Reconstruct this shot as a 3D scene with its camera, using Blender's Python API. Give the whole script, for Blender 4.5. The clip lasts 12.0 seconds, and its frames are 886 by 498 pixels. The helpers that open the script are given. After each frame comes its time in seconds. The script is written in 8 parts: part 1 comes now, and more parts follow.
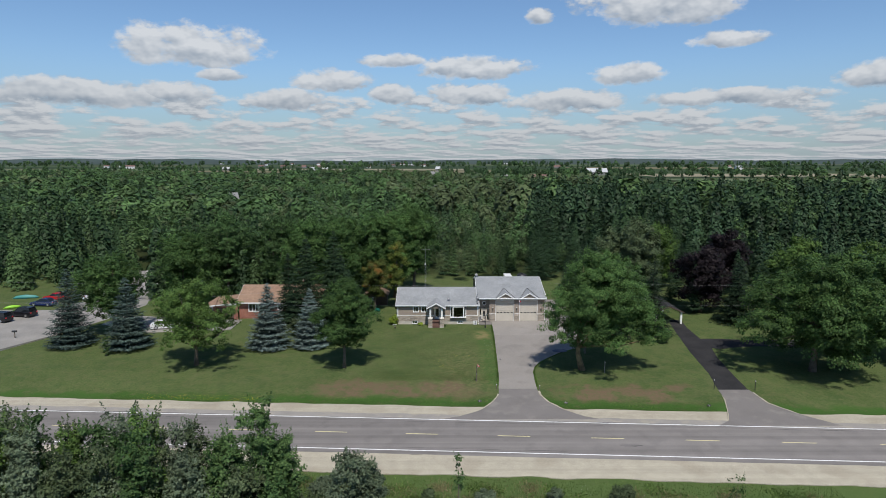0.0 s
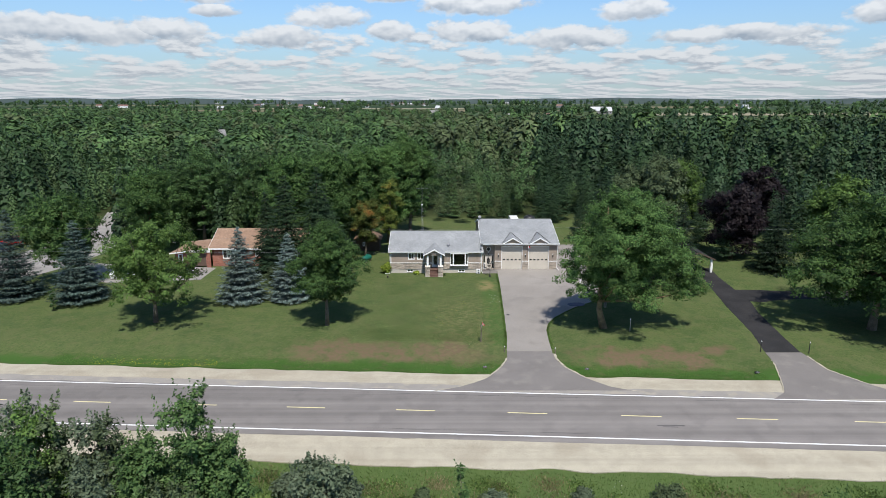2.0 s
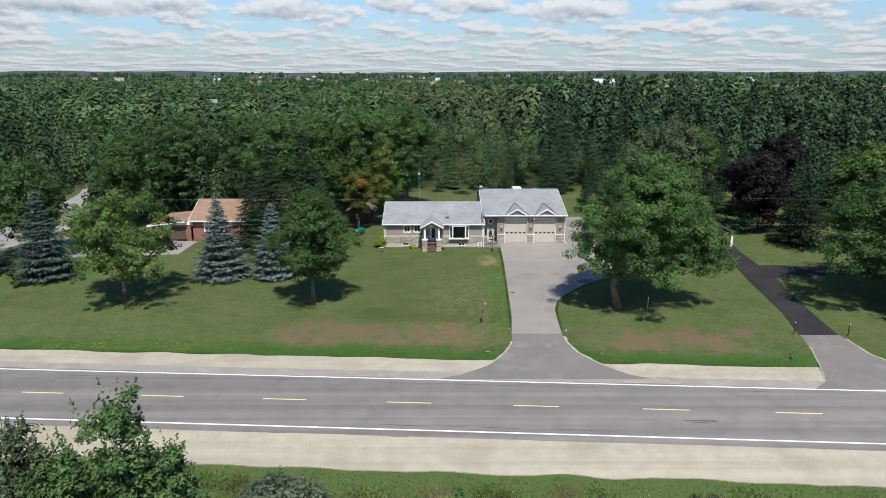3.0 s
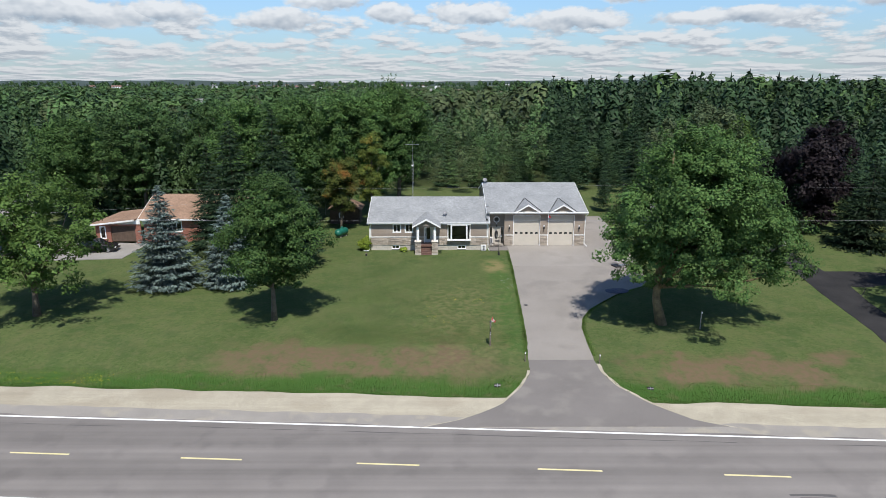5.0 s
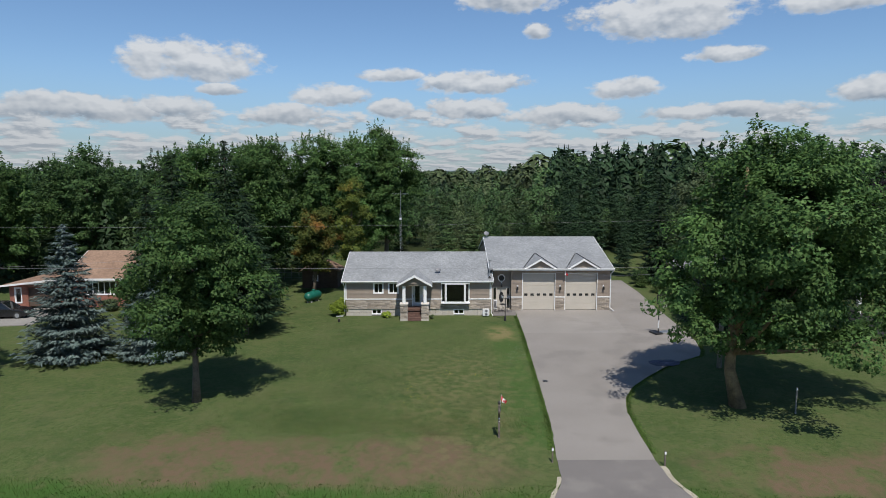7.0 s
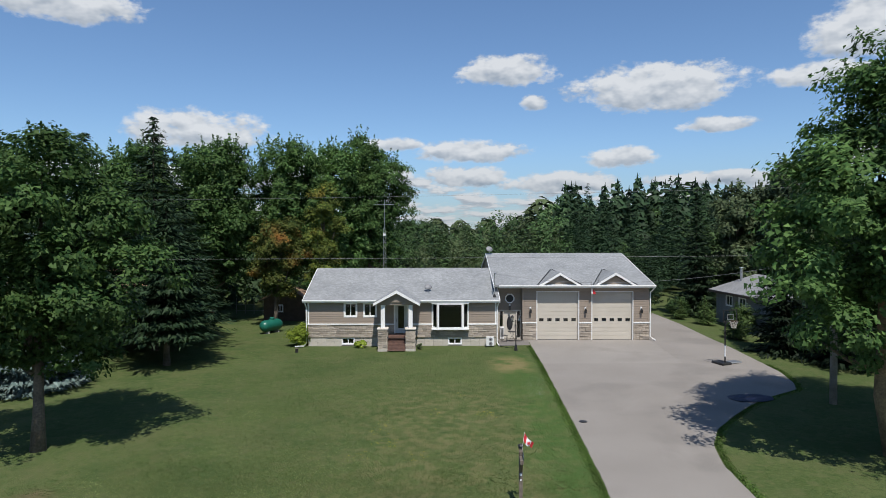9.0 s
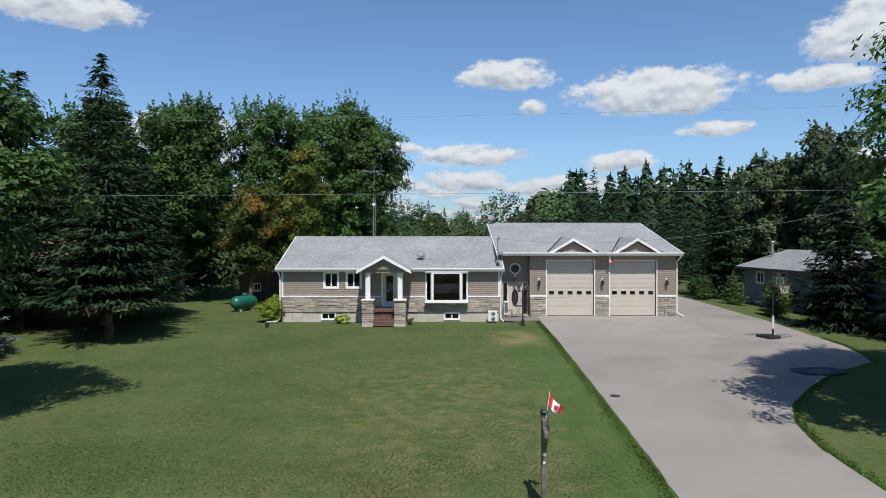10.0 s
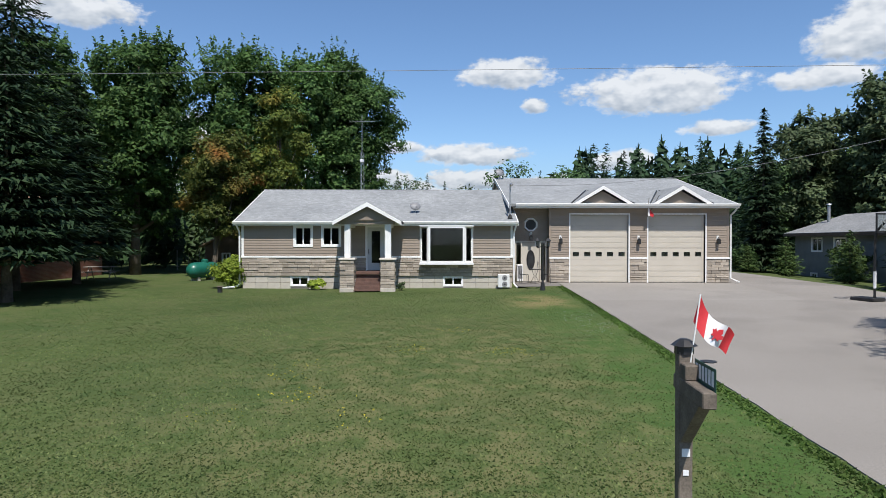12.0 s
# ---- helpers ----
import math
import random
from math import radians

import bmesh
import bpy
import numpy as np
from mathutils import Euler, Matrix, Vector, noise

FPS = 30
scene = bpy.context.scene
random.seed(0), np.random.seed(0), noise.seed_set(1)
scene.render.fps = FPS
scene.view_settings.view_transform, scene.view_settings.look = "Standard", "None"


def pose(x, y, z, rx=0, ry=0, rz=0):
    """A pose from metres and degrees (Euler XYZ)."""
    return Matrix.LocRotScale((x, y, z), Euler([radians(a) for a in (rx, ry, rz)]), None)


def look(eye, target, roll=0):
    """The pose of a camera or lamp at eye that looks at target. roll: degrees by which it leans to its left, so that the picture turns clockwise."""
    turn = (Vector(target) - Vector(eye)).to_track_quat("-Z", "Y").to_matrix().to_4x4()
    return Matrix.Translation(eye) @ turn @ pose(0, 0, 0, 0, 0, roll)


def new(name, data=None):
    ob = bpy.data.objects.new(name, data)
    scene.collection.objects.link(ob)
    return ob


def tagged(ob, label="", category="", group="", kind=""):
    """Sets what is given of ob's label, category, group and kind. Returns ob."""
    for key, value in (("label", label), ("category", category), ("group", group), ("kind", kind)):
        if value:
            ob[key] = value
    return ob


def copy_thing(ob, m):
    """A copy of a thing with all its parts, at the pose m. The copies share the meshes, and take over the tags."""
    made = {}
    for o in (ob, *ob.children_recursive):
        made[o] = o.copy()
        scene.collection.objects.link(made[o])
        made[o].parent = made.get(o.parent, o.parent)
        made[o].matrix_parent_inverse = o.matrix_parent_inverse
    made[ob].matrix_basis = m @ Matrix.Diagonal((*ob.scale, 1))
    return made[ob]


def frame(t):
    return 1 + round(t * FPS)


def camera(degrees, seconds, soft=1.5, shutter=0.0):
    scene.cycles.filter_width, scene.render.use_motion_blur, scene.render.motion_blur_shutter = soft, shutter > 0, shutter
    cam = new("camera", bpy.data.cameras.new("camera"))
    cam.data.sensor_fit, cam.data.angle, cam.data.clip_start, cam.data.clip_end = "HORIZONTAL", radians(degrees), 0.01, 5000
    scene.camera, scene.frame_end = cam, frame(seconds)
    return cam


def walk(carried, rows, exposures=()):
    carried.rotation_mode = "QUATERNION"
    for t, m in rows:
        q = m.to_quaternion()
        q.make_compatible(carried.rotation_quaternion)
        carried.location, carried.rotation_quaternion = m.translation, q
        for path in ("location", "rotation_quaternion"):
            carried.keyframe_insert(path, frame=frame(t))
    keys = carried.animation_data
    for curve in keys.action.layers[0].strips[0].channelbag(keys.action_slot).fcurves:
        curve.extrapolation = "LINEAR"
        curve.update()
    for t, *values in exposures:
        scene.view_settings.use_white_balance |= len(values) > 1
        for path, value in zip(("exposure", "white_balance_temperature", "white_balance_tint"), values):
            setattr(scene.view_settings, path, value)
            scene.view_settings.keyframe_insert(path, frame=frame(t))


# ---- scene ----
cam = camera(69.4, 12.0, soft=0.7)
METRES, EYE, TILT, LEAN, TURN = 77.0, 28.0, -8.0, 0.0, 0.0
ROWS = [
    (0.0, 0.0, 0.0, 0.0, -0.0, 0.0, -0.0),
    (0.5, 0.0003, 0.0421, -0.0003, 0.01, -0.73, 0.0),
    (1.0, 0.0004, 0.0834, -0.0017, 0.01, -1.87, 0.0),
    (1.5, 0.001, 0.1249, -0.0032, 0.01, -3.43, -0.01),
    (2.0, 0.0022, 0.1683, -0.0059, 0.01, -5.21, 0.02),
    (2.5, 0.0035, 0.213, -0.0112, 0.01, -6.57, 0.03),
    (3.0, 0.0051, 0.2592, -0.0187, 0.02, -7.48, 0.03),
    (5.0, 0.0091, 0.4398, -0.0514, -0.02, -6.64, 0.03),
    (5.5, 0.0107, 0.4847, -0.0625, -0.05, -5.29, 0.04),
    (6.0, 0.0124, 0.5299, -0.0747, -0.07, -3.54, 0.06),
    (6.5, 0.0148, 0.5751, -0.0872, -0.08, -1.3, 0.09),
    (7.0, 0.0171, 0.618, -0.0997, -0.1, 1.21, 0.08),
    (7.5, 0.0194, 0.6621, -0.1113, -0.14, 3.39, 0.11),
    (9.5, 0.0263, 0.8329, -0.1604, -0.2, 7.47, 0.06),
    (10.0, 0.0282, 0.8741, -0.1722, -0.22, 7.5, 0.03),
    (10.5, 0.0292, 0.9109, -0.1817, -0.21, 7.47, 0.02),
    (11.0, 0.0297, 0.9407, -0.188, -0.18, 7.46, -0.01),
    (11.5, 0.0298, 0.9639, -0.1913, -0.15, 7.42, -0.02),
    (12.0, 0.0298, 0.9768, -0.191, -0.14, 7.4, -0.03),
]
EXPOSURES = [(0.0, -0.32), (1.0, -0.12), (2.0, 0.02), (3.0, 0.05), (5.5, 0.02), (6.3, -0.14), (7.0, -0.33), (7.7, -0.41), (9.3, -0.15), (10.0, -0.10), (12.0, 0.02)]
walk(cam, [(t, pose(0, 0, EYE, TILT, LEAN, TURN) @ pose(METRES * x, METRES * y, METRES * z, 90 + pitch, roll, yaw)) for t, x, y, z, yaw, pitch, roll in ROWS], EXPOSURES)

# world, sun, exposure
SUN = Vector((0.09, -0.51, 0.85)).normalized()
world = bpy.data.worlds.new("sky")
scene.world = world
world.use_nodes = True
scene.view_settings.exposure = 0.0


def build_sky():
    nt = world.node_tree
    N, L = nt.nodes, nt.links
    N.clear()

    def math_(op, a, b=None, clamp=False):
        n = N.new("ShaderNodeMath")
        n.operation, n.use_clamp = op, clamp
        for i, v in enumerate((a, b)):
            if v is None:
                continue
            if isinstance(v, (int, float)):
                n.inputs[i].default_value = v
            else:
                L.new(v, n.inputs[i])
        return n.outputs[0]

    def ramp(v, lo, hi):
        n = N.new("ShaderNodeMapRange")
        n.interpolation_type = "SMOOTHSTEP"
        L.new(v, n.inputs[0])
        n.inputs[1].default_value, n.inputs[2].default_value = lo, hi
        return n.outputs[0]

    def noise_(vec, scale, detail=5.0, rough=0.55):
        n = N.new("ShaderNodeTexNoise")
        L.new(vec, n.inputs["Vector"])
        n.inputs["Scale"].default_value, n.inputs["Detail"].default_value, n.inputs["Roughness"].default_value = scale, detail, rough
        return n.outputs[0]

    tc = N.new("ShaderNodeTexCoord")
    sep = N.new("ShaderNodeSeparateXYZ")
    L.new(tc.outputs["Generated"], sep.inputs[0])
    az = math_("MULTIPLY", math_("ARCTAN2", sep.outputs[0], sep.outputs[1]), 180 / math.pi)
    el = math_("MULTIPLY", math_("ARCSINE", sep.outputs[2]), 180 / math.pi)
    def shifted(vec, offset):
        n = N.new("ShaderNodeVectorMath")
        n.operation = "ADD"
        L.new(vec, n.inputs[0])
        n.inputs[1].default_value = offset
        return n.outputs[0]

    # rows of cumulus towards the horizon, the farther the thinner
    row = N.new("ShaderNodeCombineXYZ")
    depth_ = math_("LOGARITHM", math_("ADD", math_("MAXIMUM", el, 0.0), 0.9), math.e)
    L.new(math_("MULTIPLY", az, 0.62), row.inputs[0]), L.new(math_("MULTIPLY", depth_, 9.0), row.inputs[1])
    d1 = noise_(row.outputs[0], 0.42, 5.0, 0.55)
    d2 = noise_(shifted(row.outputs[0], (0.1, 0.6, 0)), 0.42, 5.0, 0.55)
    cover = math_("MULTIPLY", math_("SUBTRACT", 1.0, ramp(el, 2.0, 6.4)), 0.09)
    field_ = math_("SUBTRACT", math_("ADD", d1, cover), math_("MULTIPLY", ramp(el, 5.0, 8.0), 0.6))
    deck_mask = ramp(field_, 0.49, 0.63)
    deck_base = ramp(math_("SUBTRACT", d2, d1), -0.07, 0.10)
    # single cumulus clouds: azimuth, elevation, half width, half height in degrees
    clouds = ((-20.6, 8.9, 6.4, 2.1), (-18.7, 6.8, 2.2, 0.6), (-29, 4.9, 9.5, 1.3), (-22.3, 5.3, 3.6, 1.2), (-9.5, 6.6, 3.8, 1.3), (-4.3, 8.3, 3.4, 0.8), (2.4, 7.7, 5.6, 1.25),
              (-4.4, 5.5, 2.6, 1), (2.3, 5.5, 4.6, 1.2), (15.8, 6.9, 3.5, 1.2), (5.9, 14.5, 4.8, 1.7), (18.6, 12.5, 7.9, 2.5), (8.3, 11.8, 1.4, 0.8), (23.2, 9.3, 3.2, 0.85),
              (34.2, 15.2, 5.2, 3), (31, 12.5, 4, 1.2), (-30.5, 17.6, 6, 1.9), (33.7, 6, 3.2, 1.2), (-13.5, 4.9, 4.4, 1.1), (10.5, 4.9, 6.4, 1.2), (23.7, 4.9, 8.2, 0.8))
    uv = N.new("ShaderNodeCombineXYZ")
    L.new(az, uv.inputs[0]), L.new(math_("MULTIPLY", el, 1.7), uv.inputs[1])
    uv = uv.outputs[0]
    n1 = noise_(uv, 0.34, 3.0, 0.55)
    n2 = noise_(uv, 1.25, 4.0, 0.6)
    wob = math_("ADD", math_("MULTIPLY", math_("SUBTRACT", n1, 0.5), 1.9), math_("MULTIPLY", math_("SUBTRACT", n2, 0.5), 1.0))
    best, height_ = None, None
    for a, e, w, h in clouds:
        dx = math_("DIVIDE", math_("SUBTRACT", az, a), w)
        dy = math_("DIVIDE", math_("SUBTRACT", el, e), h)
        # flat bases: the lower half falls off faster
        dyl = math_("MULTIPLY", math_("MINIMUM", dy, 0.0), 0.7)
        r2 = math_("ADD", math_("MULTIPLY", dx, dx), math_("ADD", math_("MULTIPLY", dy, dy), math_("MULTIPLY", dyl, dyl)))
        body = math_("SUBTRACT", 1.0, r2)
        if best is None:
            best, height_ = body, dy
        else:
            nearer = math_("GREATER_THAN", body, best)
            height_ = math_("ADD", height_, math_("MULTIPLY", nearer, math_("SUBTRACT", dy, height_)))
            best = math_("MAXIMUM", best, body)
    cum = ramp(math_("ADD", math_("MAXIMUM", best, -2.0), wob), 0.02, 0.62)
    mask = math_("MAXIMUM", cum, deck_mask, True)
    # thin veil towards the horizon
    veil = math_("MULTIPLY", math_("SUBTRACT", 1.0, ramp(el, -1.0, 9.0)), 0.45)
    # greyer bases, whiter heads
    n3 = noise_(shifted(uv, (0.2, 0.9, 0)), 0.34, 3.0, 0.55)
    base_ = math_("ADD", math_("MULTIPLY", math_("SUBTRACT", 1.0, ramp(height_, -0.75, 0.55)), 0.75), math_("MULTIPLY", math_("SUBTRACT", n3, n1), 2.4), True)
    grey = math_("ADD", math_("MULTIPLY", base_, cum), math_("MULTIPLY", math_("MULTIPLY", deck_base, 0.72), math_("SUBTRACT", 1.0, cum)), True)
    sky = N.new("ShaderNodeTexSky")
    sky.sky_type, sky.sun_disc = "NISHITA", False
    sky.sun_elevation, sky.sun_rotation = math.asin(SUN.z), math.atan2(SUN.x, SUN.y)
    sky.air_density, sky.dust_density, sky.ozone_density, sky.altitude = 1.0, 0.6, 1.6, 400
    tint = N.new("ShaderNodeMix")
    tint.data_type = "RGBA"
    L.new(grey, tint.inputs[0])
    tint.inputs[6].default_value, tint.inputs[7].default_value = (10.6, 11.0, 11.5, 1), (4.7, 5.6, 6.8, 1)
    haze = N.new("ShaderNodeMix")
    haze.data_type = "RGBA"
    blue = N.new("ShaderNodeMix")
    blue.data_type, blue.blend_type = "RGBA", "MULTIPLY"
    blue.inputs[0].default_value = 1.0
    L.new(sky.outputs[0], blue.inputs[6])
    blue.inputs[7].default_value = (1.36, 1.62, 1.88, 1)
    L.new(veil, haze.inputs[0]), L.new(blue.outputs[2], haze.inputs[6])
    haze.inputs[7].default_value = (4.9, 6.6, 9.0, 1)
    mix = N.new("ShaderNodeMix")
    mix.data_type = "RGBA"
    L.new(math_("MULTIPLY", mask, 0.95), mix.inputs[0]), L.new(haze.outputs[2], mix.inputs[6]), L.new(tint.outputs[2], mix.inputs[7])
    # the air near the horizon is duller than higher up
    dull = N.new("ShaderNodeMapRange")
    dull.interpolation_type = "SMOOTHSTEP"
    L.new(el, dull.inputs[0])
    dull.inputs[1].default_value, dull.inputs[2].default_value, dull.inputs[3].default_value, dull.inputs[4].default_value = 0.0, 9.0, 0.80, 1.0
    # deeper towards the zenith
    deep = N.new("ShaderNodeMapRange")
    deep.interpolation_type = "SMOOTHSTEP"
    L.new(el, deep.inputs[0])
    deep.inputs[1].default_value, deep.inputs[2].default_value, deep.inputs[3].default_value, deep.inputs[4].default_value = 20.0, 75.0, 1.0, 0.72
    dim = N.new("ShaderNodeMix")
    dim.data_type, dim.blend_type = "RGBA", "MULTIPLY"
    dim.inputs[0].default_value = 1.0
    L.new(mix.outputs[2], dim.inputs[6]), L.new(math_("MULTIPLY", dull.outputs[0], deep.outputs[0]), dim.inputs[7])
    bg = N.new("ShaderNodeBackground")
    bg.inputs[1].default_value = 0.078
    out = N.new("ShaderNodeOutputWorld")
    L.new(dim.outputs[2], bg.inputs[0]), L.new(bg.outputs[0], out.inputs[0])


build_sky()
sun = new("sun", bpy.data.lights.new("sun", "SUN"))
sun.data.energy, sun.data.angle, sun.data.color = 5.4, radians(0.6), (1.0, 0.955, 0.885)
sun.matrix_world = look(SUN * 100, (0, 0, 0))


# materials
def material(name, c1, c2, rough=0.8, big=1.0, small=20.0, bump=0.0, metal=0.0, fine=0.25, islands=0.0, objects=0.0, c3=None, big3=0.1, spec=0.5):
    """Colour between c1 and c2 by a large noise, dimmed or lit a little by a fine one; c3 in patches; variation by piece."""
    m = bpy.data.materials.new(name)
    m.use_nodes = True
    nt = m.node_tree
    N, L = nt.nodes, nt.links
    p = N["Principled BSDF"]
    tc = N.new("ShaderNodeTexCoord")
    a = N.new("ShaderNodeTexNoise")
    a.inputs["Scale"].default_value, a.inputs["Detail"].default_value = big, 4
    b = N.new("ShaderNodeTexNoise")
    b.inputs["Scale"].default_value, b.inputs["Detail"].default_value = small, 3
    L.new(tc.outputs["Object"], a.inputs["Vector"]), L.new(tc.outputs["Object"], b.inputs["Vector"])
    r = N.new("ShaderNodeMapRange")
    L.new(a.outputs[0], r.inputs[0])
    r.inputs[1].default_value, r.inputs[2].default_value = 0.33, 0.67
    mix = N.new("ShaderNodeMix")
    mix.data_type = "RGBA"
    L.new(r.outputs[0], mix.inputs[0])
    mix.inputs[6].default_value, mix.inputs[7].default_value = (*c1, 1), (*c2, 1)
    colour = mix.outputs[2]
    if c3:
        c = N.new("ShaderNodeTexNoise")
        c.inputs["Scale"].default_value, c.inputs["Detail"].default_value = big3, 5
        L.new(tc.outputs["Object"], c.inputs["Vector"])
        rr = N.new("ShaderNodeMapRange")
        rr.interpolation_type = "SMOOTHSTEP"
        L.new(c.outputs[0], rr.inputs[0])
        rr.inputs[1].default_value, rr.inputs[2].default_value = 0.50, 0.66
        mm = N.new("ShaderNodeMix")
        mm.data_type = "RGBA"
        L.new(rr.outputs[0], mm.inputs[0]), L.new(colour, mm.inputs[6])
        mm.inputs[7].default_value = (*c3, 1)
        colour = mm.outputs[2]
    hsv = N.new("ShaderNodeHueSaturation")
    L.new(colour, hsv.inputs["Color"])
    val = N.new("ShaderNodeMapRange")
    L.new(b.outputs[0], val.inputs[0])
    val.inputs[1].default_value, val.inputs[2].default_value, val.inputs[3].default_value, val.inputs[4].default_value = 0.25, 0.75, 1 - fine, 1 + fine
    value = val.outputs[0]
    for amount, kind, sock in ((islands, "ShaderNodeNewGeometry", "Random Per Island"), (objects, "ShaderNodeObjectInfo", "Random")):
        if amount:
            g = N.new(kind)
            k = N.new("ShaderNodeMapRange")
            L.new(g.outputs[sock], k.inputs[0])
            k.inputs[3].default_value, k.inputs[4].default_value = 1 - amount, 1 + amount
            mu = N.new("ShaderNodeMath")
            mu.operation = "MULTIPLY"
            L.new(value, mu.inputs[0]), L.new(k.outputs[0], mu.inputs[1])
            value = mu.outputs[0]
    L.new(value, hsv.inputs["Value"]), L.new(hsv.outputs[0], p.inputs["Base Color"])
    p.inputs["Roughness"].default_value, p.inputs["Metallic"].default_value = rough, metal
    p.inputs["Specular IOR Level"].default_value = spec
    if bump:
        bu = N.new("ShaderNodeBump")
        bu.inputs["Strength"].default_value, bu.inputs["Distance"].default_value = 0.6, bump
        L.new(b.outputs[0], bu.inputs["Height"]), L.new(bu.outputs[0], p.inputs["Normal"])
    return m


def foliage(name, dark, light, warm=None, objects=0.18, through_light=0.25, span=0.35, turn_at=0.42, spread=(0.66, 1.38)):
    """Leaves: each one its own shade, some light coming through."""
    m = bpy.data.materials.new(name)
    m.use_nodes = True
    nt = m.node_tree
    N, L = nt.nodes, nt.links
    p = N["Principled BSDF"]
    g = N.new("ShaderNodeNewGeometry")
    mix = N.new("ShaderNodeMix")
    mix.data_type = "RGBA"
    L.new(g.outputs["Random Per Island"], mix.inputs[0])
    mix.inputs[6].default_value, mix.inputs[7].default_value = (*dark, 1), (*light, 1)
    colour = mix.outputs[2]
    tc = N.new("ShaderNodeTexCoord")
    a = N.new("ShaderNodeTexNoise")
    a.inputs["Scale"].default_value, a.inputs["Detail"].default_value = span, 3
    L.new(tc.outputs["Object"], a.inputs["Vector"])
    r = N.new("ShaderNodeMapRange")
    L.new(a.outputs[0], r.inputs[0])
    r.inputs[1].default_value, r.inputs[2].default_value = turn_at, turn_at + 0.2
    if warm:
        mw = N.new("ShaderNodeMix")
        mw.data_type = "RGBA"
        L.new(r.outputs[0], mw.inputs[0]), L.new(colour, mw.inputs[6])
        mw.inputs[7].default_value = (*warm, 1)
        colour = mw.outputs[2]
    hsv = N.new("ShaderNodeHueSaturation")
    L.new(colour, hsv.inputs["Color"])
    o = N.new("ShaderNodeObjectInfo")
    k = N.new("ShaderNodeMapRange")
    L.new(o.outputs["Random"], k.inputs[0])
    k.inputs[3].default_value, k.inputs[4].default_value = 1 - objects, 1 + objects
    v = N.new("ShaderNodeMapRange")
    L.new(a.outputs[0], v.inputs[0])
    v.inputs[1].default_value, v.inputs[2].default_value, v.inputs[3].default_value, v.inputs[4].default_value = 0.32, 0.68, *spread
    mu = N.new("ShaderNodeMath")
    mu.operation = "MULTIPLY"
    L.new(k.outputs[0], mu.inputs[0]), L.new(v.outputs[0], mu.inputs[1]), L.new(mu.outputs[0], hsv.inputs["Value"])
    L.new(hsv.outputs[0], p.inputs["Base Color"])
    p.inputs["Roughness"].default_value = 0.55
    p.inputs["Specular IOR Level"].default_value = 0.12
    t = N.new("ShaderNodeBsdfTranslucent")
    L.new(hsv.outputs[0], t.inputs[0])
    s = N.new("ShaderNodeMixShader")
    s.inputs[0].default_value = through_light
    L.new(p.outputs[0], s.inputs[1]), L.new(t.outputs[0], s.inputs[2])
    L.new(s.outputs[0], N["Material Output"].inputs[0])
    return m


def glass(name, tint=(0.75, 0.82, 0.82)):
    m = bpy.data.materials.new(name)
    m.use_nodes = True
    p = m.node_tree.nodes["Principled BSDF"]
    p.inputs["Base Color"].default_value = (*tint, 1)
    p.inputs["Roughness"].default_value, p.inputs["Transmission Weight"].default_value, p.inputs["IOR"].default_value = 0.02, 1.0, 1.45
    return m


def shingle_material(name, c1, c2, course=0.14):
    """Asphalt shingles: courses across the slope, tabs of differing shade."""
    m = material(name, c1, c2, 0.9, 0.5, 60, 0.004, fine=0.22)
    nt = m.node_tree
    N, L = nt.nodes, nt.links
    p = N["Principled BSDF"]
    tc = N.new("ShaderNodeTexCoord")
    sep, com = N.new("ShaderNodeSeparateXYZ"), N.new("ShaderNodeCombineXYZ")
    L.new(tc.outputs["Object"], sep.inputs[0])
    L.new(sep.outputs[0], com.inputs[0]), L.new(sep.outputs[1], com.inputs[1])
    br = N.new("ShaderNodeTexBrick")
    br.offset = 0.37
    L.new(com.outputs[0], br.inputs["Vector"])
    br.inputs["Scale"].default_value, br.inputs["Brick Width"].default_value, br.inputs["Row Height"].default_value = 1.0, 0.18, course
    br.inputs["Mortar Size"].default_value, br.inputs["Mortar Smooth"].default_value, br.inputs["Bias"].default_value = 0.007, 0.3, 0.0
    br.inputs["Color1"].default_value, br.inputs["Color2"].default_value, br.inputs["Mortar"].default_value = (0.84, 0.84, 0.84, 1), (1.15, 1.15, 1.15, 1), (0.78, 0.78, 0.78, 1)
    mul = N.new("ShaderNodeMix")
    mul.data_type, mul.blend_type = "RGBA", "MULTIPLY"
    mul.inputs[0].default_value = 1
    src = p.inputs["Base Color"].links[0].from_socket
    L.new(src, mul.inputs[6]), L.new(br.outputs[0], mul.inputs[7]), L.new(mul.outputs[2], p.inputs["Base Color"])
    return m


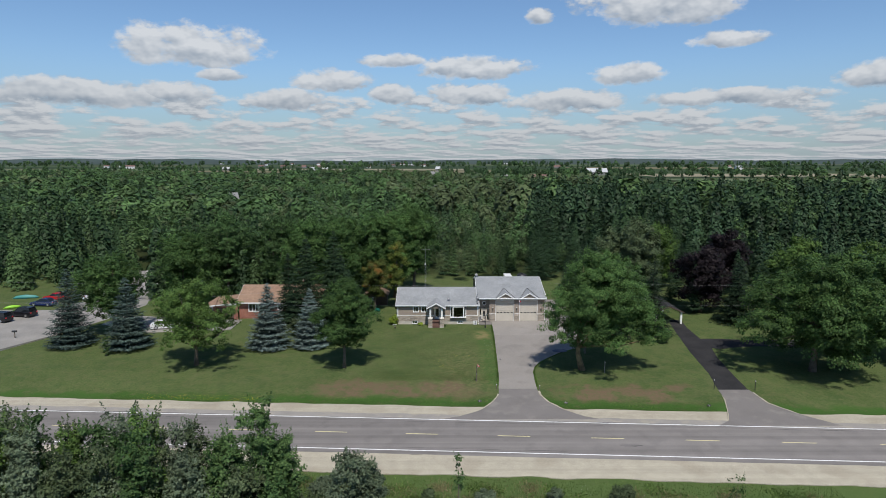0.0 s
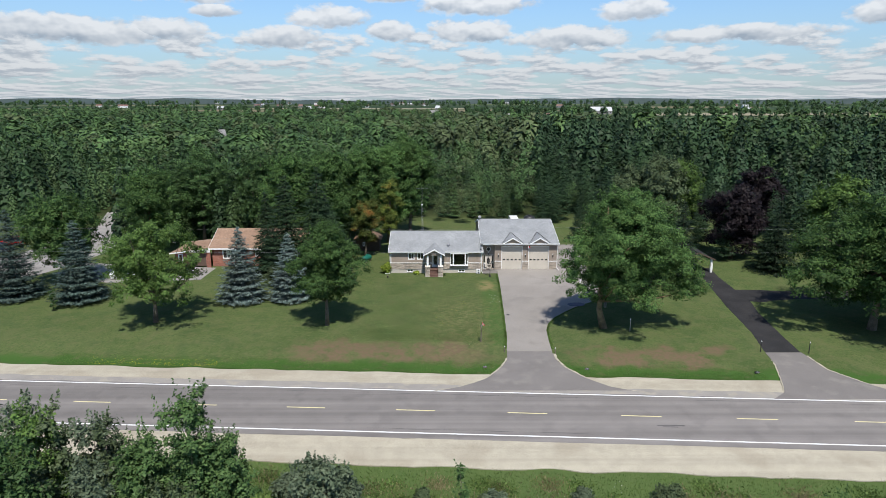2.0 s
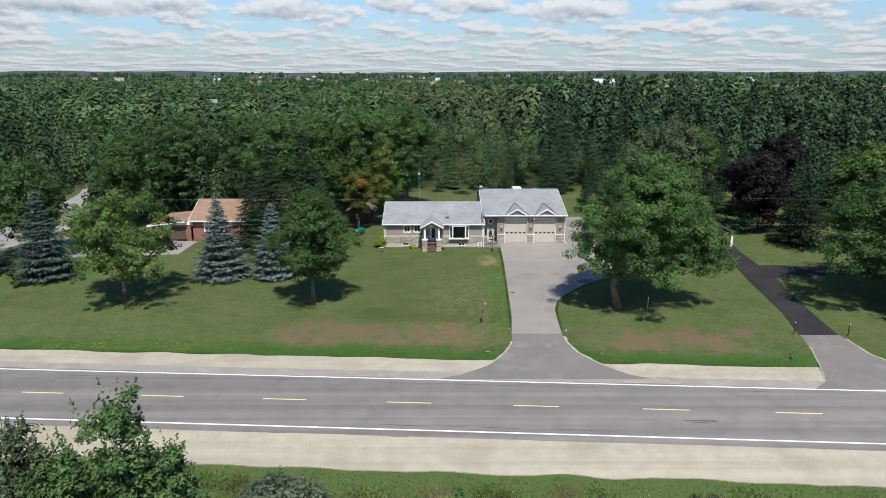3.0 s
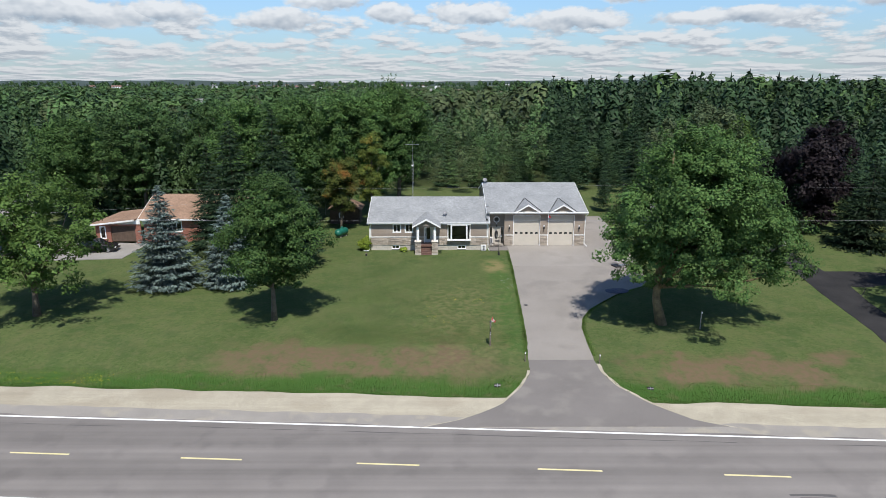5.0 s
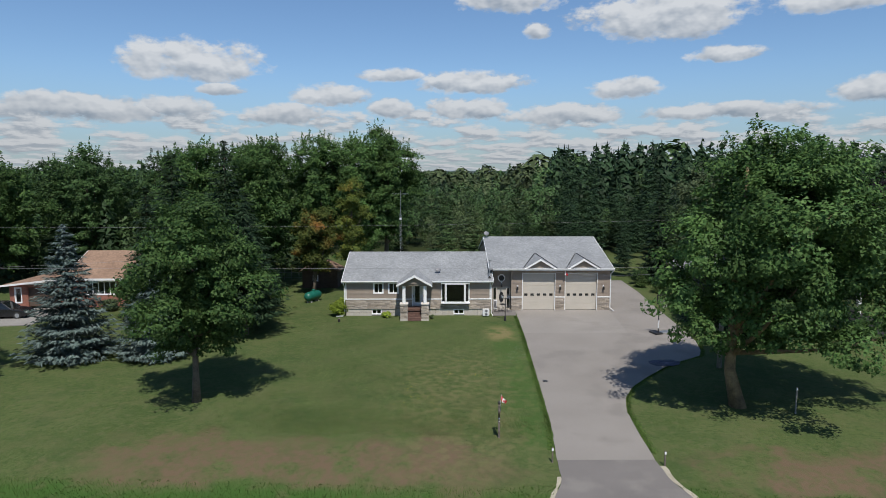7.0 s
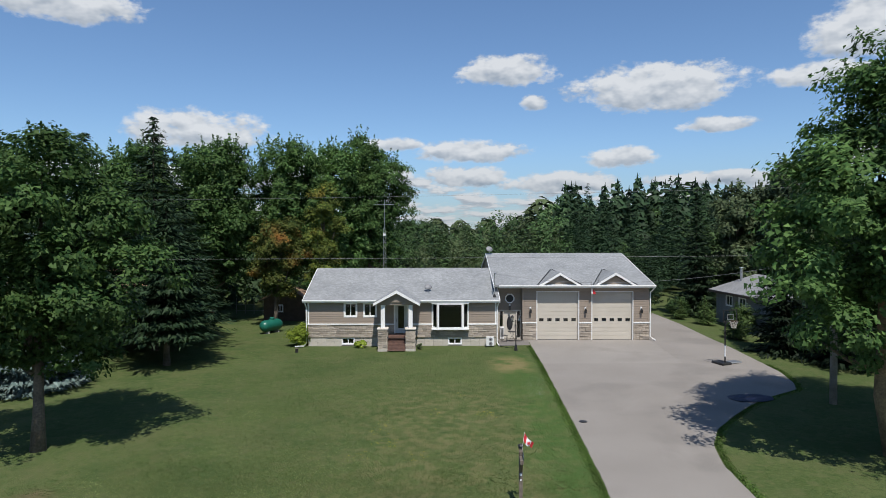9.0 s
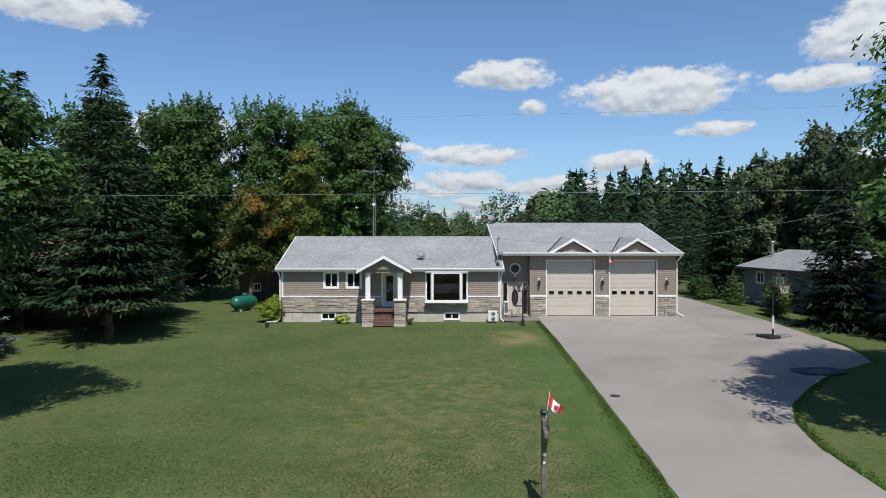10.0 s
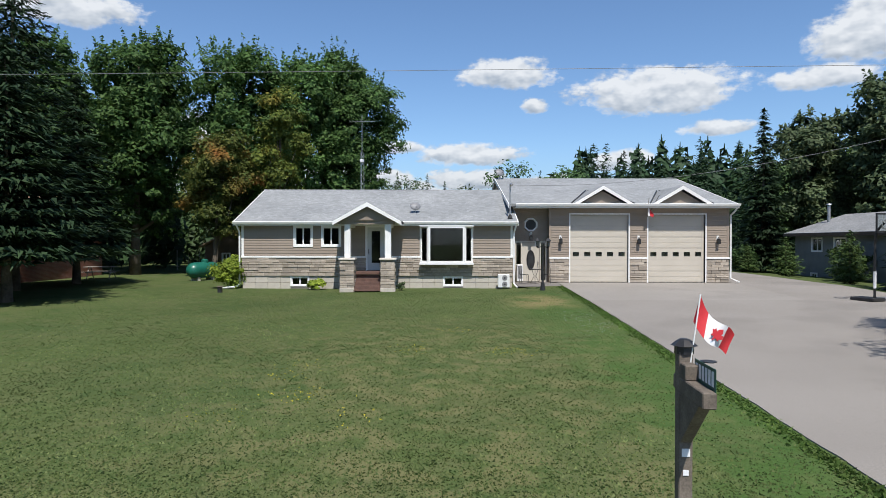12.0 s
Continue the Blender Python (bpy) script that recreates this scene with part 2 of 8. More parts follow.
def brick_material(name):
    m = material(name, (0.22, 0.078, 0.052), (0.31, 0.115, 0.078), 0.85, 0.8, 40, 0.004, fine=0.2)
    nt = m.node_tree
    N, L = nt.nodes, nt.links
    p = N["Principled BSDF"]
    tc = N.new("ShaderNodeTexCoord")
    sep, com, add = N.new("ShaderNodeSeparateXYZ"), N.new("ShaderNodeCombineXYZ"), N.new("ShaderNodeMath")
    L.new(tc.outputs["Object"], sep.inputs[0])
    L.new(sep.outputs[0], add.inputs[0]), L.new(sep.outputs[1], add.inputs[1])
    L.new(add.outputs[0], com.inputs[0]), L.new(sep.outputs[2], com.inputs[1])
    br = N.new("ShaderNodeTexBrick")
    L.new(com.outputs[0], br.inputs["Vector"])
    br.inputs["Scale"].default_value, br.inputs["Brick Width"].default_value, br.inputs["Row Height"].default_value = 1.0, 0.22, 0.075
    br.inputs["Mortar Size"].default_value = 0.008
    br.inputs["Color1"].default_value, br.inputs["Color2"].default_value, br.inputs["Mortar"].default_value = (0.8, 0.8, 0.8, 1), (1.15, 1.15, 1.15, 1), (1.25, 1.9, 2.2, 1)
    mul = N.new("ShaderNodeMix")
    mul.data_type, mul.blend_type = "RGBA", "MULTIPLY"
    mul.inputs[0].default_value = 1
    src = p.inputs["Base Color"].links[0].from_socket
    L.new(src, mul.inputs[6]), L.new(br.outputs[0], mul.inputs[7]), L.new(mul.outputs[2], p.inputs["Base Color"])
    return m


def lawn_material():
    """Mown grass: fresh and dry parts, a strip of scorched turf along the bank, rank grass in the ditch."""
    m = material("lawn", (0.060, 0.086, 0.025), (0.086, 0.112, 0.036), 0.95, 0.16, 22, 0.05, fine=0.55, c3=(0.092, 0.112, 0.040), big3=0.22, spec=0.1)
    nt = m.node_tree
    N, L = nt.nodes, nt.links
    p = N["Principled BSDF"]
    tc = N.new("ShaderNodeTexCoord")
    sep = N.new("ShaderNodeSeparateXYZ")
    L.new(tc.outputs["Object"], sep.inputs[0])

    def math_(op, a, b=None, clamp=False):
        n = N.new("ShaderNodeMath")
        n.operation, n.use_clamp = op, clamp
        for i, v in enumerate((a, b)):
            if isinstance(v, (int, float)):
                n.inputs[i].default_value = v
            elif v is not None:
                L.new(v, n.inputs[i])
        return n.outputs[0]

    def band(v, lo, hi, soft):
        out = None
        for e, d in ((lo, 1), (hi, -1)):
            r = N.new("ShaderNodeMapRange")
            r.interpolation_type = "SMOOTHSTEP"
            L.new(v, r.inputs[0])
            r.inputs[1].default_value, r.inputs[2].default_value = (e - soft, e + soft) if d > 0 else (e + soft, e - soft)
            if d < 0:
                r.inputs[1].default_value, r.inputs[2].default_value = e - soft, e + soft
                r.inputs[3].default_value, r.inputs[4].default_value = 1, 0
            out = r.outputs[0] if out is None else math_("MULTIPLY", out, r.outputs[0])
        return out

    def blotch(scale, lo, hi, detail=4):
        n = N.new("ShaderNodeTexNoise")
        n.inputs["Scale"].default_value, n.inputs["Detail"].default_value = scale, detail
        L.new(tc.outputs["Object"], n.inputs["Vector"])
        r = N.new("ShaderNodeMapRange")
        r.interpolation_type = "SMOOTHSTEP"
        L.new(n.outputs[0], r.inputs[0])
        r.inputs[1].default_value, r.inputs[2].default_value = lo, hi
        return r.outputs[0]

    across = math_("SUBTRACT", sep.outputs[1], math_("SUBTRACT", 62.42, math_("MULTIPLY", sep.outputs[0], 0.055)))
    wander = math_("SUBTRACT", math_("MULTIPLY", blotch(0.35, 0.2, 0.8, 5), 3.0), 1.5)
    ragged = math_("ADD", across, wander)
    ragged_x = math_("ADD", sep.outputs[0], math_("MULTIPLY", wander, 2.0))

    def over(fac, colour):
        mm = N.new("ShaderNodeMix")
        mm.data_type = "RGBA"
        src = p.inputs["Base Color"].links[0].from_socket
        L.new(fac, mm.inputs[0]), L.new(src, mm.inputs[6])
        mm.inputs[7].default_value = (*colour, 1)
        L.new(mm.outputs[2], p.inputs["Base Color"])

    # mottling a hand's breadth across: pale dry tips and deeper tufts
    over(math_("MULTIPLY", blotch(7.0, 0.48, 0.66, 3), 0.55), (0.100, 0.128, 0.046))
    over(math_("MULTIPLY", blotch(4.2, 0.50, 0.68, 3), 0.62), (0.036, 0.066, 0.018))
    over(math_("MULTIPLY", blotch(15.0, 0.52, 0.70, 2), 0.6), (0.112, 0.142, 0.052))
    over(math_("MULTIPLY", blotch(1.3, 0.50, 0.68, 8), 0.30), (0.098, 0.116, 0.044))
    over(math_("MULTIPLY", blotch(0.9, 0.52, 0.70, 8), 0.30), (0.040, 0.074, 0.019))
    over(math_("MULTIPLY", blotch(30.0, 0.46, 0.64, 3), 0.40), (0.120, 0.150, 0.056))
    over(math_("MULTIPLY", blotch(22.0, 0.48, 0.66, 3), 0.40), (0.034, 0.066, 0.017))
    # drier drifts a few paces across
    over(math_("MULTIPLY", blotch(0.55, 0.50, 0.62, 9), 0.36), (0.108, 0.114, 0.048))
    over(math_("MULTIPLY", blotch(0.38, 0.50, 0.66, 9), 0.40), (0.044, 0.078, 0.024))
    over(math_("MULTIPLY", blotch(2.3, 0.52, 0.64, 8), 0.36), (0.122, 0.126, 0.056))
    # scorched strip on the bank, between the neighbours' ends of the lot
    scorch = math_("MULTIPLY", band(ragged, 10.6, 14.7, 1.0), math_("ADD", band(ragged_x, -15, 3.5, 3.0), band(ragged_x, 15.0, 28.0, 2.0), True))
    over(math_("MULTIPLY", scorch, math_("ADD", math_("MULTIPLY", blotch(0.45, 0.34, 0.50, 7), 0.66), math_("MULTIPLY", blotch(2.6, 0.40, 0.60, 6), 0.34), True)), (0.140, 0.100, 0.060))
    # fresh grass in the ditch, on the driveway's edge and on the near side of the road
    over(math_("MULTIPLY", math_("MULTIPLY", band(math_("ADD", across, math_("MULTIPLY", wander, 0.45)), 7.2, 10.2, 0.7), blotch(1.1, 0.28, 0.5, 6)), 0.9), (0.046, 0.104, 0.020))
    edge = math_("MULTIPLY", band(sep.outputs[0], 5.2, 7.4, 0.7), band(across, 14, 38, 2.0))
    over(math_("MULTIPLY", math_("MULTIPLY", edge, blotch(1.4, 0.25, 0.5, 6)), 0.6), (0.052, 0.112, 0.024))
    over(math_("MULTIPLY", band(across, -30, -8.0, 1.0), 0.7), (0.075, 0.118, 0.034))
    # pale worn spot beside the drive by the house, and dry tips
    spot = math_("MULTIPLY", band(sep.outputs[0], 5.0, 7.2, 0.6), band(sep.outputs[1], 95.5, 99.5, 1.2))
    over(math_("MULTIPLY", spot, blotch(0.9, 0.35, 0.6)), (0.20, 0.17, 0.075))
    dry = math_("MULTIPLY", band(sep.outputs[0], -1.5, 6.0, 3.5), band(across, 13, 30, 5.0))
    over(math_("MULTIPLY", math_("MULTIPLY", dry, blotch(1.9, 0.44, 0.64)), 0.72), (0.165, 0.152, 0.068))
    over(math_("MULTIPLY", math_("MULTIPLY", dry, blotch(0.42, 0.50, 0.64)), 0.35), (0.120, 0.124, 0.052))
    # the turf as a whole leans to green
    cool = N.new("ShaderNodeMix")
    cool.data_type, cool.blend_type = "RGBA", "MULTIPLY"
    cool.inputs[0].default_value = 1.0
    L.new(p.inputs["Base Color"].links[0].from_socket, cool.inputs[6])
    cool.inputs[7].default_value = (0.975, 0.99, 1.03, 1)
    L.new(cool.outputs[2], p.inputs["Base Color"])
    # woodland floor
    over(band(sep.outputs[1], 150, 1050, 6.0), (0.030, 0.040, 0.014))
    # farmland in strips far off
    far = N.new("ShaderNodeTexVoronoi")
    far.inputs["Scale"].default_value = 0.0022
    st = N.new("ShaderNodeMapping")
    st.inputs["Scale"].default_value = (0.45, 1.7, 1)
    L.new(tc.outputs["Object"], st.inputs[0]), L.new(st.outputs[0], far.inputs["Vector"])
    cr = N.new("ShaderNodeValToRGB")
    sp = N.new("ShaderNodeSeparateColor")
    L.new(far.outputs["Color"], sp.inputs[0]), L.new(sp.outputs[0], cr.inputs[0])
    cr.color_ramp.interpolation = "CONSTANT"
    cr.color_ramp.elements[0].color = (0.028, 0.048, 0.022, 1)
    cr.color_ramp.elements[1].position, cr.color_ramp.elements[1].color = 0.35, (0.06, 0.085, 0.036, 1)
    for pos, c in ((0.6, (0.16, 0.14, 0.085)), (0.75, (0.04, 0.062, 0.026)), (0.9, (0.09, 0.115, 0.05))):
        e = cr.color_ramp.elements.new(pos)
        e.color = (*c, 1)
    mm = N.new("ShaderNodeMix")
    mm.data_type = "RGBA"
    src = p.inputs["Base Color"].links[0].from_socket
    r = N.new("ShaderNodeMapRange")
    L.new(sep.outputs[1], r.inputs[0])
    r.inputs[1].default_value, r.inputs[2].default_value = 900, 960
    L.new(r.outputs[0], mm.inputs[0]), L.new(src, mm.inputs[6]), L.new(cr.outputs[0], mm.inputs[7]), L.new(mm.outputs[2], p.inputs["Base Color"])
    return m


LAWN = lawn_material()
ROAD = material("road asphalt", (0.176, 0.162, 0.152), (0.202, 0.186, 0.174), 0.88, 0.35, 70, 0.004, fine=0.16, c3=(0.170, 0.156, 0.147), big3=0.5)
def streaked(m, along, across, low, high):
    """Wear drawn out along the road."""
    nt = m.node_tree
    N, L = nt.nodes, nt.links
    p = N["Principled BSDF"]
    tc, mp, n, r, mul = (N.new("ShaderNode" + k) for k in ("TexCoord", "Mapping", "TexNoise", "MapRange", "Mix"))
    mp.inputs["Rotation"].default_value = (0, 0, 0.055)
    mp.inputs["Scale"].default_value = (along, across, 1)
    L.new(tc.outputs["Object"], mp.inputs[0]), L.new(mp.outputs[0], n.inputs["Vector"])
    n.inputs["Scale"].default_value, n.inputs["Detail"].default_value = 1.0, 4
    L.new(n.outputs[0], r.inputs[0])
    r.inputs[1].default_value, r.inputs[2].default_value, r.inputs[3].default_value, r.inputs[4].default_value = 0.35, 0.65, low, high
    mul.data_type, mul.blend_type = "RGBA", "MULTIPLY"
    mul.inputs[0].default_value = 1
    src = p.inputs["Base Color"].links[0].from_socket
    L.new(src, mul.inputs[6]), L.new(r.outputs[0], mul.inputs[7]), L.new(mul.outputs[2], p.inputs["Base Color"])


streaked(ROAD, 0.012, 0.9, 0.80, 1.16)
DRIVE = material("driveway asphalt", (0.232, 0.212, 0.192), (0.262, 0.240, 0.218), 0.9, 0.25, 60, 0.004, fine=0.22, c3=(0.212, 0.194, 0.176), big3=0.3)
PAD = material("garage pad asphalt", (0.252, 0.232, 0.210), (0.282, 0.260, 0.237), 0.9, 0.25, 60, 0.004, fine=0.20, c3=(0.240, 0.220, 0.200), big3=0.3)
APRON = material("apron asphalt", (0.158, 0.145, 0.136), (0.182, 0.167, 0.157), 0.9, 0.3, 60, 0.004, fine=0.16, c3=(0.205, 0.190, 0.174), big3=0.45)
BLACKTOP = material("new blacktop", (0.020, 0.020, 0.021), (0.034, 0.033, 0.034), 0.95, 0.4, 30, 0.004, fine=0.3, spec=0.2)
GRAVEL = material("gravel", (0.355, 0.322, 0.250), (0.410, 0.372, 0.290), 0.95, 0.9, 16, 0.02, fine=0.22, c3=(0.335, 0.298, 0.228), big3=0.25)
streaked(GRAVEL, 0.02, 1.3, 0.92, 1.07)
LOT = material("gravel lot", (0.22, 0.208, 0.192), (0.28, 0.265, 0.245), 0.95, 0.3, 22, 0.02, fine=0.2)
WHITE_PAINT = material("white road paint", (0.72, 0.72, 0.72), (0.82, 0.82, 0.81), 0.7, 3, 30, fine=0.15)
YELLOW_PAINT = material("yellow road paint", (0.60, 0.53, 0.27), (0.68, 0.61, 0.36), 0.7, 3, 30, fine=0.15)
TRIM = material("white trim", (0.74, 0.74, 0.73), (0.82, 0.82, 0.81), 0.5, 1.5, 30, fine=0.05)
SIDING = material("taupe siding", (0.255, 0.207, 0.165), (0.285, 0.235, 0.190), 0.65, 0.8, 40, fine=0.07, objects=0.04)
STONE = material("ledgestone", (0.25, 0.215, 0.18), (0.41, 0.355, 0.295), 0.9, 2.5, 30, 0.02, fine=0.22, objects=0.28)
MORTAR = material("stone backing", (0.13, 0.12, 0.11), (0.18, 0.165, 0.15), 0.95, 2, 30, 0.01)
BLOCK = material("foundation block", (0.42, 0.385, 0.335), (0.50, 0.465, 0.41), 0.95, 2, 30, 0.008, fine=0.12, objects=0.07)
CAP = material("limestone cap", (0.55, 0.50, 0.44), (0.62, 0.58, 0.52), 0.85, 2, 30, 0.004, fine=0.1)
SHINGLE = shingle_material("grey shingles", (0.225, 0.235, 0.242), (0.285, 0.295, 0.302))
BROWN_SHINGLE = shingle_material("brown shingles", (0.23, 0.145, 0.098), (0.29, 0.19, 0.13))
SILVER_SHINGLE = shingle_material("pale shingles", (0.20, 0.205, 0.21), (0.26, 0.262, 0.265))
BRICK = brick_material("red brick")
PANE = glass("window glass")
SASH = material("white vinyl", (0.78, 0.78, 0.78), (0.83, 0.83, 0.83), 0.4, 2, 30, fine=0.03)
CREAM = material("cream steel door", (0.49, 0.45, 0.385), (0.53, 0.485, 0.42), 0.5, 1, 30, fine=0.04)
ENTRY = material("beige entry door", (0.48, 0.44, 0.38), (0.53, 0.49, 0.43), 0.5, 1, 30, fine=0.05)
GREYDOOR = material("pale grey door", (0.50, 0.52, 0.53), (0.58, 0.60, 0.61), 0.5, 1, 30, fine=0.05)
BLACK = material("black metal", (0.012, 0.012, 0.013), (0.03, 0.03, 0.032), 0.45, 4, 40)
RUBBER = material("rubber", (0.015, 0.015, 0.015), (0.03, 0.03, 0.03), 0.85, 4, 40)
STEEL = material("galvanised steel", (0.42, 0.43, 0.44), (0.55, 0.56, 0.57), 0.4, 3, 40, metal=0.8)
DISH = material("grey dish", (0.19, 0.19, 0.20), (0.25, 0.25, 0.26), 0.5, 3, 40)
WOOD = material("weathered wood", (0.096, 0.078, 0.062), (0.185, 0.155, 0.125), 0.85, 5, 60, 0.004, fine=0.3)
DECK = material("stained deck wood", (0.095, 0.052, 0.040), (0.145, 0.080, 0.062), 0.7, 5, 60, 0.003, fine=0.2)
GREYPOLE = material("grey pole wood", (0.20, 0.185, 0.165), (0.30, 0.28, 0.25), 0.9, 2, 40, 0.005)
SHEDWOOD = material("brown shed boards", (0.075, 0.05, 0.036), (0.11, 0.075, 0.055), 0.8, 3, 40, 0.004)
TANKGREEN = material("dark green tank", (0.010, 0.105, 0.075), (0.016, 0.135, 0.098), 0.35, 2, 30, fine=0.08)
WHITESTEEL = material("white steel", (0.66, 0.66, 0.66), (0.76, 0.76, 0.76), 0.4, 2, 30, fine=0.05)
# pale grey wall, its colour darkened for the shade of trees and shrubs
SHADED_STUCCO = material("shade-darkened grey wall", (0.155, 0.165, 0.170), (0.19, 0.20, 0.205), 0.9, 1.5, 40, 0.003, fine=0.06)
RED = material("flag red", (0.55, 0.025, 0.035), (0.62, 0.035, 0.045), 0.7, 6, 60, fine=0.06)
FLAGWHITE = material("flag white", (0.72, 0.72, 0.74), (0.80, 0.80, 0.81), 0.7, 6, 60, fine=0.05)
SIGNGREEN = material("green sign", (0.012, 0.07, 0.05), (0.02, 0.09, 0.065), 0.5, 6, 60)
# room dimness behind the glass is put into this dark colour
DIM_INSIDE = material("dimmed indoor wall", (0.085, 0.08, 0.072), (0.11, 0.105, 0.095), 0.9, 1, 20)
TARP = material("dark blue tarp", (0.014, 0.018, 0.045), (0.03, 0.035, 0.08), 0.5, 2, 30, 0.01)
BARK = material("bark", (0.085, 0.068, 0.052), (0.16, 0.13, 0.10), 0.95, 2, 14, 0.03, fine=0.35)
AMBERBARK = material("amber-brown bark", (0.105, 0.080, 0.050), (0.22, 0.165, 0.090), 0.95, 2, 14, 0.03, fine=0.35)
MAPLE = foliage("maple leaves", (0.033, 0.078, 0.022), (0.104, 0.178, 0.053), through_light=0.28)
LIGHTLEAF = foliage("light green leaves", (0.058, 0.112, 0.026), (0.132, 0.212, 0.056), through_light=0.32)
OLIVE = foliage("olive leaves", (0.044, 0.068, 0.032), (0.104, 0.136, 0.066), through_light=0.22)
THICKETLEAF = foliage("grey-green leaves", (0.070, 0.100, 0.058), (0.155, 0.195, 0.122), through_light=0.25)
DARKLEAF = foliage("dark green leaves", (0.027, 0.061, 0.020), (0.077, 0.134, 0.045), through_light=0.24)
AUTUMN = foliage("orange-turning leaves", (0.040, 0.068, 0.018), (0.115, 0.130, 0.032), (0.19, 0.080, 0.022), through_light=0.28, span=0.42, turn_at=0.52)
YELLOWING = foliage("yellowing leaves", (0.052, 0.086, 0.020), (0.150, 0.175, 0.036), (0.20, 0.11, 0.024), through_light=0.28, span=0.42, turn_at=0.56)
PURPLE = foliage("dark purple leaves", (0.008, 0.0062, 0.007), (0.018, 0.0125, 0.014), through_light=0.10)
DEEPSPRUCE = foliage("deep green spruce needles", (0.008, 0.017, 0.009), (0.022, 0.038, 0.018), through_light=0.08)
BLUESPRUCE = foliage("blue spruce needles", (0.055, 0.086, 0.078), (0.172, 0.222, 0.205), through_light=0.08)
SPRUCE = foliage("spruce needles", (0.012, 0.027, 0.014), (0.037, 0.064, 0.029), through_light=0.12)
DARKBLUE = foliage("dark blue-green spruce needles", (0.026, 0.046, 0.038), (0.080, 0.114, 0.098), through_light=0.08)
CEDAR = foliage("cedar sprays", (0.040, 0.074, 0.022), (0.088, 0.135, 0.042), through_light=0.15)
YOUNGPOPLAR = foliage("young poplar leaves", (0.034, 0.074, 0.024), (0.092, 0.150, 0.050), through_light=0.2)
LIME = foliage("lime shrub leaves", (0.15, 0.23, 0.028), (0.34, 0.42, 0.065), through_light=0.3)
YELLOWFLOWER = material("yellow flowers", (0.60, 0.52, 0.02), (0.70, 0.60, 0.04), 0.8, 5, 50)
GRASSBLADE = foliage("grass blades", (0.072, 0.120, 0.036), (0.20, 0.235, 0.092), objects=0.0, through_light=0.45)
FIELDGREEN = material("pale green field", (0.075, 0.105, 0.042), (0.10, 0.13, 0.055), 0.95, 0.02, 0.5, fine=0.1)
STRAW = material("straw field", (0.20, 0.175, 0.11), (0.25, 0.22, 0.14), 0.95, 0.02, 0.5, fine=0.1)
# the woods take the same hues, deeper and evener
W = dict(objects=0.0, span=0.085, spread=(0.50, 1.50))


def wood_foliage(name, c, through_light=0.08):
    return foliage(name, tuple(0.78 * v for v in c), tuple(1.24 * v for v in c), through_light=through_light, **W)


WOOD_PINE = wood_foliage("pine wood", (0.028, 0.054, 0.025))
WOOD_SPRUCE = wood_foliage("spruce wood", (0.036, 0.068, 0.028))
WOOD_CEDAR = wood_foliage("cedar wood", (0.060, 0.102, 0.038))
WOOD_LIGHT = wood_foliage("light broadleaf wood", (0.070, 0.120, 0.042))
WOOD_OLIVE = wood_foliage("olive broadleaf wood", (0.080, 0.108, 0.048))
WOOD_MAPLE = wood_foliage("green broadleaf wood", (0.062, 0.114, 0.040))
WOOD_DARK = wood_foliage("dark broadleaf wood", (0.040, 0.076, 0.030))


